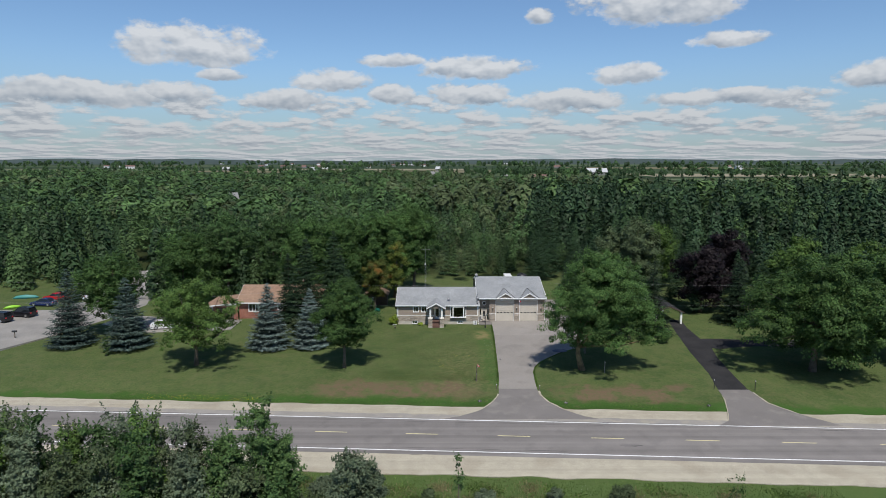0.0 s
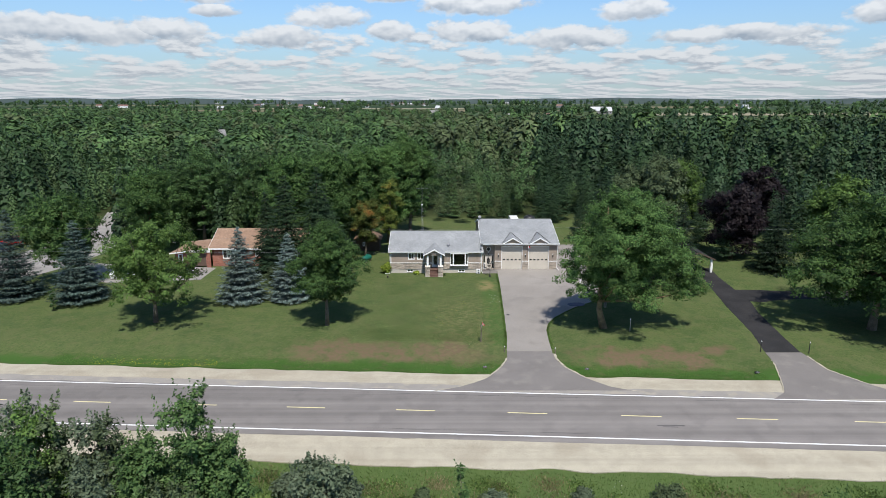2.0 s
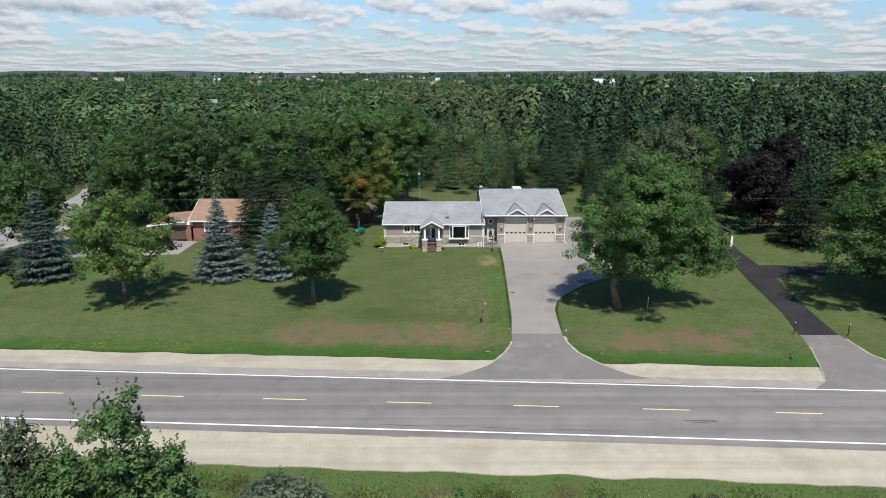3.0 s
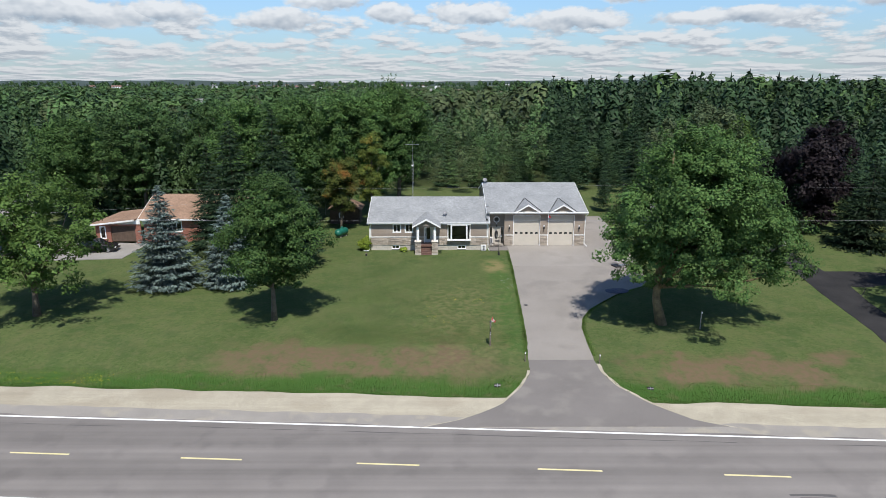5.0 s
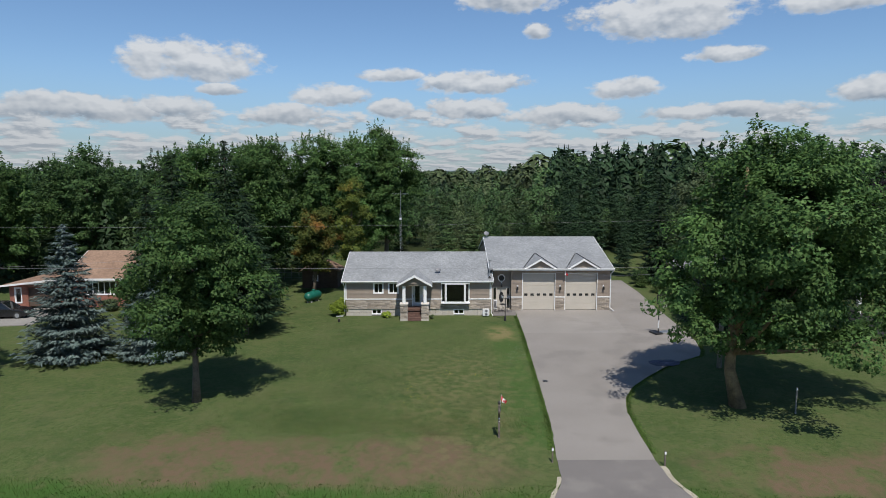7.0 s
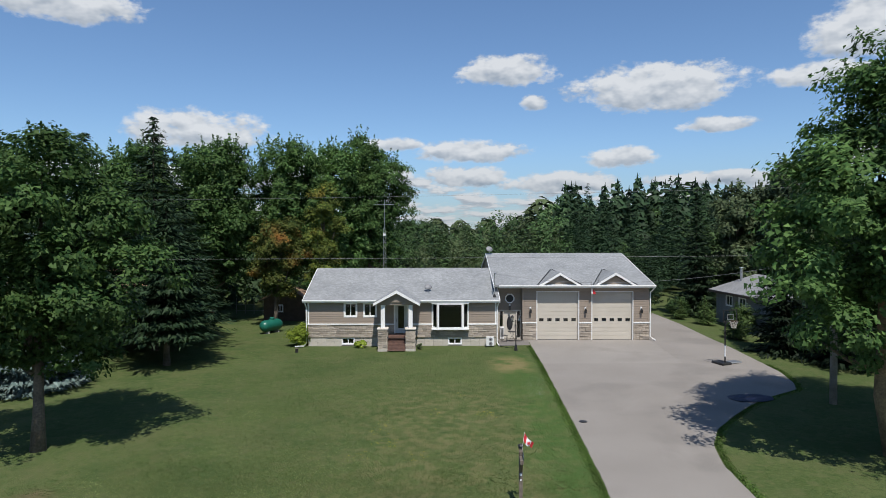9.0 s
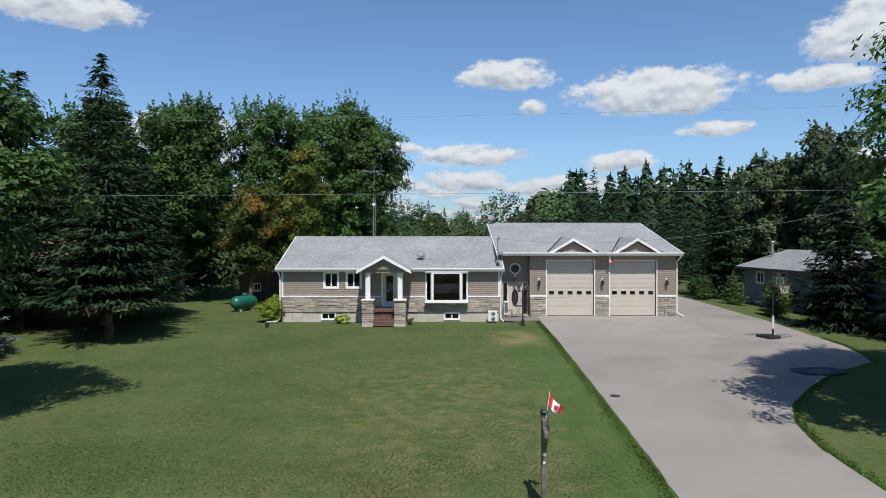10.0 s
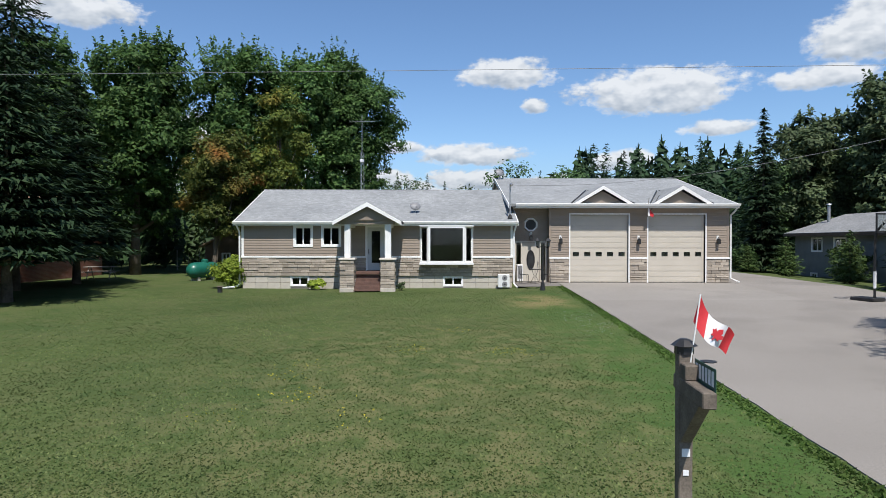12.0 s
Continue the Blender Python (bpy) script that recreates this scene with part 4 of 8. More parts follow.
def conifer_leaves(r, height, half, levels, per_level, along, leaf, base=0.04, droop=0.25, slim=0.36, jag=0.25, power=0.85, outward=0.35):
    """Needle sprays along whorled branches of a cone."""
    pts, nrm, dirs, sizes = [], [], [], []
    for i in range(levels):
        t = (i + r.uniform(0, 0.7)) / levels
        z0 = height * (base + (1 - base) * t)
        reach = half * (1 - t) ** power * (0.80 + 0.2 * math.sin(i * 2.1)) + 0.04 * half
        nb = max(4, int(per_level * (0.35 + 0.65 * (1 - t))))
        a0 = r.uniform(0, 6.28)
        for b in range(nb):
            a = a0 + 6.2832 * (b + r.uniform(-0.3, 0.3)) / nb
            ln = reach * (1 - jag * r.uniform(0, 1))
            zb = z0 + r.uniform(-0.6, 0.6) * height / levels
            m = max(2, int(along * (0.3 + 0.7 * (1 - t))))
            f = ((np.arange(m) + r.uniform(0.2, 1.0, m)) / m) ** 0.7
            sgn = r.choice([-1.0, 1.0], m)
            spread = sgn * 0.34 * np.sin(math.pi * np.clip(f, 0, 1) ** 0.8) * ln * r.uniform(0.1, 1, m)
            ca, sa = math.cos(a), math.sin(a)
            x = ca * f * ln - sa * spread
            y = sa * f * ln + ca * spread
            z = zb - droop * ln * f + 0.10 * ln * f ** 2 * 2.0 + r.normal(0, 0.05 * height / levels, m)
            aa = a + sgn * r.uniform(0.2, 0.7, m)
            pts.append(np.stack([x, y, z], 1))
            dirs.append(np.stack([np.cos(aa), np.sin(aa), np.full(m, -droop * 0.5)], 1))
            nrm.append(np.stack([ca * outward + r.normal(0, 0.35, m), sa * outward + r.normal(0, 0.35, m), np.full(m, 1.0)], 1))
            sizes.append(np.full(m, leaf) * (0.65 + 0.35 * (1 - t)) * r.uniform(0.75, 1.25, m))
    p, q, d, s = (np.concatenate(v) for v in (pts, nrm, dirs, sizes))
    tip = np.array([[0, 0, height * 0.985]])
    return np.concatenate([leaf_faces(p, q, s, r, slim, d), leaf_faces(tip.repeat(3, 0), r.normal(size=(3, 3)) * [1, 1, 0.1], leaf * 0.9, r, 0.3, np.array([[0, 0, 1.0]] * 3))])


def trunk_shape(r, height, radius, clumps=None, limbs=7, fork=0.3, lean=0.0, sides=9, bend=0.0):
    s = Shape()
    pts, rad = [], []
    for i in range(7):
        t = i / 6
        pts.append((lean * t - bend * min(t / 0.18, 1.0) * (1 - 0.5 * t) + r.normal(0, 0.05 * radius * 4) * t, r.normal(0, 0.05 * radius * 4) * t, height * t * 0.86 - 0.1))
        rad.append(radius * (1.35 if i == 0 else 1.0) * (1 - 0.82 * t))
    s.tube(pts, rad, sides)
    if clumps is not None:
        pick = clumps[r.permutation(len(clumps))[:limbs]]
        for c in pick:
            t = fork + r.uniform(0, 0.4)
            i = min(5, int(t * 6))
            a = Vector(pts[i]).lerp(Vector(pts[i + 1]), t * 6 - i)
            c = Vector(c)
            mid = a.lerp(c, 0.5) + Vector((0, 0, -0.06 * (c - a).length))
            rr = radius * (1 - 0.8 * t) * 0.55
            s.tube([a, mid, c], [rr, rr * 0.6, rr * 0.15], 5)
    return s


def tree(name, label, category, x, y, leaves, leafmat, trunk, barkmat=BARK, turn=0.0, scale=1.0, group="", crown="crown"):
    ob = thing(name, label, category, pose(x, y, ground_z(x, y) - 0.03, 0, 0, turn), group)
    part("trunk", trunk, barkmat, ob, smooth=True)
    part(crown, quads_mesh(crown, leaves, len(leaves), leafmat, 3), None, ob)
    return ob


def broadleaf(label, x, y, height, half, base, seed, leafmat, clumps=150, per=90, leaf=0.16, clump_r=1.0, trunk=0.3, lean=0.0, peak=0.42, limbs=12, name="tree", category="tree", hollow=0.55, fork=0.2, lobes=14, aside=0.0, extra=(), sprigs=0, sprig=0.9, bend=0.0, bark=BARK):
    r = rng(seed)
    lv, c = crown_leaves(r, clumps, per, leaf, clump_r, height, base, half, lean, peak, hollow, lobes=lobes, aside=aside, extra=extra, sprigs=sprigs, sprig=sprig)
    return tree(name, label, category, x, y, lv, leafmat, trunk_shape(r, height, trunk, c, limbs, fork, lean, bend=bend), bark)


def conifer(label, x, y, height, half, seed, leafmat, levels=26, per_level=15, along=7, leaf=0.3, base=0.04, droop=0.25, trunk=0.18, name="spruce_tree", jag=0.25, slim=0.36, power=0.85):
    r = rng(seed)
    lv = conifer_leaves(r, height, half, levels, per_level, along, leaf, base, droop, slim, jag, power)
    return tree(name, label, "tree", x, y, lv, leafmat, trunk_shape(r, height * 1.08, trunk, None, 0))


# the trees of the gardens
broadleaf("large spreading green maple on the lawn beside the driveway", 18.4, 81.6, 16.4, 7.6, 2.4, 11, MAPLE, 1150, 100, 0.095, 0.8, 0.36, 0.2, 0.42, 20, "maple_tree", lobes=26, bend=0.75, bark=AMBERBARK, aside=2.1, sprigs=160, sprig=0.55, extra=((6.6, -1.2, 5.0, 2.1), (6.2, -0.6, 7.4, 2.4), (7.6, -1.0, 6.0, 1.5), (-6.3, -1.0, 6.6, 1.9), (-5.2, -1.6, 4.6, 1.5), (1.0, -5.2, 4.4, 1.7)))
broadleaf("rounded green maple on the lawn", -13.2, 82.6, 12.4, 4.7, 2.2, 12, MAPLE, 620, 80, 0.088, 0.62, 0.22, 0.2, 0.36, 10, "maple_tree", lobes=20, sprigs=90, sprig=0.5)
broadleaf("light green maple with an open crown on the lawn", -33.4, 83.6, 12.8, 7.0, 1.8, 13, LIGHTLEAF, 420, 66, 0.11, 0.75, 0.26, 0.6, 0.40, 14, "maple_tree", hollow=0.4)
for lab, x, y, h, w, sd in (("blue spruce, full and pointed, on the lawn", -25.6, 91.4, 9.6, 3.9, 21), ("blue spruce, slender, on the lawn", -19.6, 92.0, 8.8, 3.4, 22),
                            ("tall dark blue spruce beside the parking lot", -55.3, 92.4, 11.6, 4.2, 23), ("tall blue spruce beside a broadleaf tree", -46.2, 91.3, 10.6, 4.2, 24)):
    conifer(lab, x, y, h, w, sd, BLUESPRUCE if x > -40 else DARKBLUE, 30, 30, 36, 0.19, 0.02, 0.14, slim=0.44, jag=0.12, power=0.78)
conifer("tall dark Norway spruce behind the lawn", -17.6, 102.3, 15.8, 5.6, 31, SPRUCE, 40, 26, 30, 0.24, 0.14, 0.34, power=0.72)
conifer("tall dark Norway spruce beside another", -22.0, 101.6, 14.8, 5.4, 32, SPRUCE, 38, 26, 30, 0.24, 0.14, 0.34, power=0.75)
conifer("dark Norway spruce behind the lawn", -25.6, 104.5, 12.0, 4.0, 34, SPRUCE, 34, 22, 24, 0.26, 0.02, 0.36)
conifer("dark Norway spruce behind the lawn", -17.4, 107.0, 11.2, 3.8, 35, SPRUCE, 34, 22, 22, 0.26, 0.18, 0.36)
conifer("dark spruce between two gardens", -14.8, 97.6, 10.4, 4.4, 33, SPRUCE, 30, 24, 26, 0.24, 0.20, 0.30)
broadleaf("small maple turning orange behind the house", -12.5, 114.0, 9.8, 2.9, 2.4, 41, AUTUMN, 330, 60, 0.095, 0.6, 0.2, 0.6, 0.5, 12, "maple_tree", hollow=0.4)
broadleaf("slender maple turning yellow behind the house", -8.6, 115.0, 12.8, 2.3, 3.0, 68, YELLOWING, 280, 56, 0.09, 0.6, 0.16, 0.2, 0.4, 10, "maple_tree", hollow=0.4)
broadleaf("tall ash tree behind the house", -6.0, 128.5, 18.6, 5.2, 4.0, 42, MAPLE, 800, 70, 0.112, 0.75, 0.34, 0.6, 0.6, 12, "ash_tree", lobes=26, sprigs=150, sprig=1.2)
for lab, x, y, h, w, sd, m in (("tall green ash in a row behind the garden", -9.5, 124.5, 17.3, 4.6, 40, MAPLE), ("dark broad tree behind the garden", -22.0, 123.0, 17.0, 5.5, 39, DARKLEAF), ("tall green ash in a row behind the garden", -13.0, 121.0, 17.7, 4.8, 43, MAPLE), ("tall green ash in a row behind the garden", -19.0, 117.0, 16.9, 5.2, 44, MAPLE),
                               ("tall green ash in a row behind the garden", -25.5, 116.0, 16.6, 5.2, 45, MAPLE), ("dark broad tree behind the brick house", -33.0, 128.0, 16.0, 6.0, 46, DARKLEAF),
                               ("dark broad tree behind the brick house", -43.0, 126.0, 16.4, 7.2, 47, DARKLEAF), ("green tree beside the brick house", -48.0, 116.0, 14.5, 6.5, 48, MAPLE),
                               ("green tree behind blue spruces", -52.0, 98.5, 13.0, 6.0, 49, MAPLE)):
    broadleaf(lab, x, y, h, w, 2.2, sd, m, 600, 52, 0.130, 0.75, 0.3, 0.3, 0.5, 9, lobes=28, sprigs=220, sprig=1.1)
broadleaf("very broad dark green maple beside the black driveway", 48.5, 81.0, 16.4, 11.0, 0.6, 51, MAPLE, 1000, 80, 0.125, 1.0, 0.4, 0.5, 0.4, 12, "maple_tree")
broadleaf("broad green maple beside the black driveway", 61.0, 84.0, 16.0, 8.0, 1.6, 52, MAPLE, 420, 60, 0.18, 1.1, 0.4, 0.0, 0.4, 8, "maple_tree")
broadleaf("dark purple-leaved maple beside the driveway", 46.3, 112.5, 12.5, 5.2, 0.8, 53, PURPLE, 320, 60, 0.18, 1.0, 0.3, 0.0, 0.5, 6, "maple_tree")
broadleaf("dark purple-leaved maple behind another", 57.0, 128.0, 13.6, 4.6, 2.0, 54, PURPLE, 260, 55, 0.2, 1.1, 0.3, 0.0, 0.5, 6, "maple_tree")
conifer("dark dense spruce beside the black driveway", 49.5, 105.0, 10.5, 5.2, 55, DEEPSPRUCE, 30, 22, 20, 0.28, 0.03, 0.3)
conifer("dark dense spruce beside the black driveway", 57.5, 104.5, 9.5, 4.8, 56, DEEPSPRUCE, 30, 22, 20, 0.28, 0.03, 0.3)
for lab, x, y, h, w, sd, m in (("olive-green tree beside the grey house", 33.2, 126.5, 13.4, 4.4, 61, OLIVE), ("green tree behind the grey house", 37.6, 123.0, 16.0, 5.6, 62, OLIVE),
                               ("light green tree behind the grey house", 44.5, 134.0, 14.0, 5.6, 63, LIGHTLEAF), ("light green tree beside purple maples", 66.0, 118.0, 13.0, 5.6, 64, LIGHTLEAF),
                               ("light green tree behind broad maples", 76.0, 112.0, 13.0, 7.0, 65, LIGHTLEAF), ("green tree beside broad maples", 78.0, 96.0, 13.0, 7.0, 66, MAPLE),
                               ("green tree beside the carport", 29.5, 100.5, 9.5, 3.8, 67, DARKLEAF)):
    broadleaf(lab, x, y, h, w, 1.4, sd, m, 340, 54, 0.175, 0.95, 0.26, 0.2, 0.5, 8, lobes=20, sprigs=90, sprig=0.9)
conifer("large dark spruce beside the grey house", 33.0, 98.5, 11.5, 4.2, 76, DEEPSPRUCE, 32, 22, 20, 0.26, 0.02, 0.3)
conifer("large dark spruce before the grey house", 26.6, 96.6, 9.6, 3.6, 77, DEEPSPRUCE, 28, 22, 20, 0.24, 0.02, 0.3)
conifer("dark spruce before the grey house", 24.4, 100.4, 11.0, 3.2, 71, DEEPSPRUCE, 30, 22, 20, 0.24, 0.02, 0.3)
conifer("young dark spruce beside the driveway", 27.0, 121.5, 12.6, 3.0, 72, SPRUCE, 30, 22, 20, 0.28, 0.05, 0.3)
for x, y, h, w, sd in ((23.9, 117.6, 2.0, 1.0, 73), (24.9, 114.4, 2.6, 1.35, 74), (23.9, 106.2, 2.9, 1.4, 75)):
    conifer("small round-topped cedar at the driveway's edge", x, y, h, w, sd, CEDAR, 18, 20, 10, 0.11, 0.0, -0.2, 0.06, "cedar_bush", slim=0.5)
# thicket of young poplars on the near side of the road
r0 = rng(80)
THICKET = [(-13.4, 40.6, 7.6, 2.3, OLIVE), (-11.4, 40.8, 6.6, 2.0, DARKLEAF), (-9.2, 41.6, 5.0, 1.6, OLIVE)]
for x, y, h, w, sd in ((-13.2, 42.9, 11.6, 2.5, 95), (-11.9, 43.6, 8.6, 2.2, 96), (-15.4, 42.0, 9.4, 2.3, 98)):
    broadleaf("bushy bright green young poplar in the roadside thicket", x, y, h, w, 0.8, sd, YOUNGPOPLAR, 420, 44, 0.085, 0.42, 0.09, 0.1, 0.25, 14, "poplar_tree", hollow=0.2, lobes=30, sprigs=120, sprig=1.0)
for x, y, h, w, sd in ((-6.7, 42.8, 8.0, 2.1, 97), (-5.4, 43.9, 6.4, 1.4, 99)):
    broadleaf("round grey-green bush at the edge of the roadside thicket", x, y, h, w, 1.0, sd, THICKETLEAF, 330, 40, 0.075, 0.42, 0.08, 0.0, 0.45, 14, "willow_bush", "bush", hollow=0.3, lobes=24, sprigs=60, sprig=0.5)
for k in range(24):
    THICKET.append((-18.0 - 0.95 * k + r0.uniform(-0.4, 0.4), 43.6 + r0.uniform(-1.4, 1.4) - (3.0 if k % 3 == 2 else 0), r0.uniform(8.8, 10.8), r0.uniform(1.9, 2.6), (OLIVE, THICKETLEAF, DARKLEAF, OLIVE, LIGHTLEAF)[k % 5]))
for k in range(9):
    THICKET.append((-17.5 - 2.7 * k + r0.uniform(-0.5, 0.5), 40.6 + r0.uniform(-0.6, 0.6), r0.uniform(7.6, 8.8), 2.3, (THICKETLEAF, OLIVE)[k % 2]))
for k, (x, y, h, w, m) in enumerate(THICKET):
    broadleaf("young grey-green poplar in a roadside thicket", x, y, h, w, 0.6, 300 + k, m, 220, 30, 0.092, 0.44, 0.08, r0.uniform(-0.3, 0.3), 0.25, 12, "poplar_tree", hollow=0.25, lobes=26, sprigs=85, sprig=0.75)
for lab, x, y, h, w, sd in (("thin sapling on the roadside", 1.0, 41.5, 8.4, 0.7, 90), ("small sapling on the roadside", 20.6, 42.2, 6.6, 0.9, 91)):
    broadleaf(lab, x, y, h, w, h * 0.3, sd, DARKLEAF, 22, 14, 0.075, 0.28, 0.04, 0.1, 0.3, 12, "sapling", hollow=0.3, lobes=8, sprigs=8, sprig=0.8)


# the woods
def blob_tree(r, n, height, half, base, leaf):
    """A light broadleaf tree of n leaves."""
    return crown_leaves(r, max(6, n // 10), 10, leaf, half * 0.24, height, base, half, 0, 0.5, 0.6, lobes=max(4, min(10, n // 12)), ruffle=0.28)[0]


def hull_crown(r, n, height, half, base, pointed):
    """A far tree of n sprays that close over a lumpy crown: an egg, or a tiered cone where pointed."""
    k = np.arange(n) + 0.5
    a = k * 2.39996 + r.uniform(-0.25, 0.25, n)
    lumps, shift = r.uniform(2.0, 3.2), r.uniform(0, 9)
    span = height - base
    if pointed:
        t = 1 - np.sqrt(k / n)
        tiers = r.uniform(5, 7)
        step = (t * tiers + 0.12 * np.sin(3 * a + shift)) % 1.0
        rad = half * ((1 - t) ** 0.85 * (1.12 - 0.42 * step) + 0.03) * (1 + 0.16 * np.sin(4 * a + 5 * t + shift))
        z = base + span * t - 0.10 * rad
        up, side = 0.75, 1.0
    else:
        c = 1 - 1.45 * k / n
        flat_ = np.sqrt(np.clip(1 - c * c, 0, 1))
        swell = 1 + 0.17 * np.sin(lumps * a + 4.0 * c + shift) + 0.12 * np.sin(5 * a - 7 * c + shift)
        rad = half * flat_ * swell
        z = base + span * (0.5 + 0.5 * c * (1 + 0.10 * np.sin(3 * a + shift)))
        up, side = 0.35, flat_
    rough = r.normal(0, 0.05 * half, n)
    p = np.stack([(rad + rough) * np.cos(a), (rad + rough) * np.sin(a), z + r.normal(0, 0.015 * height, n)], 1)
    up = np.full(n, up) if pointed else up + c
    nrm = np.stack([side * np.cos(a), side * np.sin(a), up], 1) + r.normal(size=(n, 3)) * 0.30
    area = (1.15 * math.pi * half * span) if pointed else 1.25 * math.pi * half * (half + span)
    size = math.sqrt(1.3 * area / (1.72 * n)) * r.uniform(0.7, 1.25, n)
    out = leaf_faces(p, nrm, size, r, 0.75)
    if pointed:
        tip = np.array([[0, 0, height * 0.96]] * 3)
        out = np.concatenate([out, leaf_faces(tip, r.normal(size=(3, 3)) * [1, 1, 0.1], height * 0.05, r, 0.3, np.array([[0, 0, 1.0]] * 3))])
    return out


def placed(leaves, x, y, z, turn, size):
    c, s = math.cos(turn), math.sin(turn)
    q = leaves * size
    return np.stack([q[..., 0] * c - q[..., 1] * s + x, q[..., 0] * s + q[..., 1] * c + y, q[..., 2] + z], axis=-1).astype(np.float32)


def wood_kind(x, y, r):
    """Which tree grows where: pines right of the middle, cedars behind the house, broadleaves to the left."""
    a = x / max(y, 1.0)
    u = r.uniform()
    patch = noise.noise(Vector((x * 0.018, y * 0.012, 5.0)))
    if a > 0.13 and y < 330:
        return "pine" if u < 0.72 + 0.4 * patch else ("spruce" if u < 0.9 else "light")
    if a > -0.10:
        return "cedar" if u < 0.55 else ("spruce" if u < 0.72 else ("olive" if u < 0.9 else "maple"))
    if patch > 0.15 or (a < -0.48 and y < 200):
        return "spruce" if u < 0.6 else "cedar"
    return "maple" if u < 0.36 else ("light" if u < 0.58 else ("dark" if u < 0.78 else ("olive" if u < 0.9 else "spruce")))


KINDS = {"pine": WOOD_PINE, "spruce": WOOD_SPRUCE, "cedar": WOOD_CEDAR, "light": WOOD_LIGHT, "olive": WOOD_OLIVE, "maple": WOOD_MAPLE, "dark": WOOD_DARK}


def make_variants(detail, leaf, seed):
    r = rng(seed)
    out = {}
    for k in KINDS:
        high, half, base = {"pine": (13.5, 2.7, 1.5), "spruce": (13, 2.5, 0.8), "cedar": (11, 2.1, 0.6)}.get(k, (13, 3.9, 2.2))
        if detail < 420 or (base < 2 and detail < 1000):
            out[k] = [hull_crown(r, detail, high, half, base, base < 2) for _ in range(4)]
        elif k == "pine" and detail > 1000:
            out[k] = [conifer_leaves(r, 13.2, 3.0, 30, 16, 10, leaf * 1.5, 0.10, 0.06, 0.55, 0.35, 0.62) for _ in range(3)]
        elif k in ("spruce", "cedar") and detail > 1000:
            high, half = (13, 2.5) if k == "spruce" else (11, 2.1)
            out[k] = [conifer_leaves(r, high, half, 30, 15, 9, leaf * 1.5, 0.05, 0.22, 0.50, 0.28, 0.8) for _ in range(3)]
        else:
            out[k] = [blob_tree(r, detail, 13, 3.9, 2.2, leaf) for _ in range(3)]
    return out


def wood_height(x, y):
    """Taller stand of pines to the right, low scrub behind the house."""
    a = x / max(y, 1.0)
    h = 1.0 + 0.12 * noise.noise(Vector((x * 0.02, y * 0.02, 1.0)))
    if y < 330:
        rise = max(0.0, min(1.0, (y - 150) / 28))
        h *= 1 + (-0.16 + 0.50 * rise) * max(0.0, min(1.0, (a - 0.07) / 0.06))
    if y < 260 and -0.10 < a < 0.11:
        h *= 0.84
    if y > 330:
        h *= 0.86
    return h


def woods(y0, y1, spacing, detail, leaf, seed, spread, skip=None):
    r = rng(seed)
    var = make_variants(detail, leaf, seed)
    bags = {k: [] for k in KINDS}
    y = y0
    while y < y1:
        half = spread * y + 30
        for x in np.arange(-half, half, spacing):
            px, py = x + r.uniform(-0.45, 0.45) * spacing, y + r.uniform(-0.45, 0.45) * spacing
            if skip and skip(px, py):
                continue
            if r.uniform() < 0.08:
                continue
            k = wood_kind(px, py, r)
            t = var[k][r.randint(3)]
            z = lerp(py - road_mid(px), CROSS)
            bags[k].append(placed(t, px, py, z, r.uniform(0, 6.28), wood_height(px, py) * r.uniform(0.62, 1.16)))
        y += spacing
    return bags


def clearing(x, y):
    """Where gardens, drives and the meadow keep the near wood away."""
    if -16 < x < 24:
        return y < 139
    if -28 < x <= -16:
        return y < 125
    if -58 < x <= -28:
        return y < 122
    if -77 < x <= -58:
        return y < 160
    if x <= -77:
        return y < 131
    if x < 43:
        return y < 124
    if x < 66:
        return y < 110
    return y < 90


def far_gap(x, y):
    return (x + 94) ** 2 + (y - 287) ** 2 < 190


def farm_gap(x, y):
    """Open land: fields to the right beyond the pines, farmyards in the middle."""
    a = x / y
    return (a > 0.25 and y > 560) or (0.02 < a <= 0.25 and y > 720) or (-0.38 < a < -0.24 and y > 800)


def by_garage(x, y):
    """The stand seen from close by, over the roofs."""
    return -18 < x < 64 and y < 172


for tag, args in (("close", (108, 172, 4.9, 1500, 0.16, 6, 0.72, lambda x, y: clearing(x, y) or not by_garage(x, y))), ("near", (90, 215, 4.9, 430, 0.30, 7, 0.72, lambda x, y: clearing(x, y) or by_garage(x, y))),
                  ("middle", (215, 430, 7.0, 225, 0.58, 8, 0.76, far_gap)), ("distant", (430, 1000, 10.5, 60, 1.2, 9, 0.78, farm_gap))):
    bags = woods(*args)
    for k, bag in bags.items():
        if bag:
            q = np.concatenate(bag)
            wood = new("woods", quads_mesh("woods", q, len(q), KINDS[k], 3))
            tagged(wood, {"pine": "dense dark pine wood", "spruce": "dark spruce wood", "cedar": "mid-green cedar wood"}.get(k, "green mixed broadleaf wood") + " behind the gardens", "woods", kind="stuff")


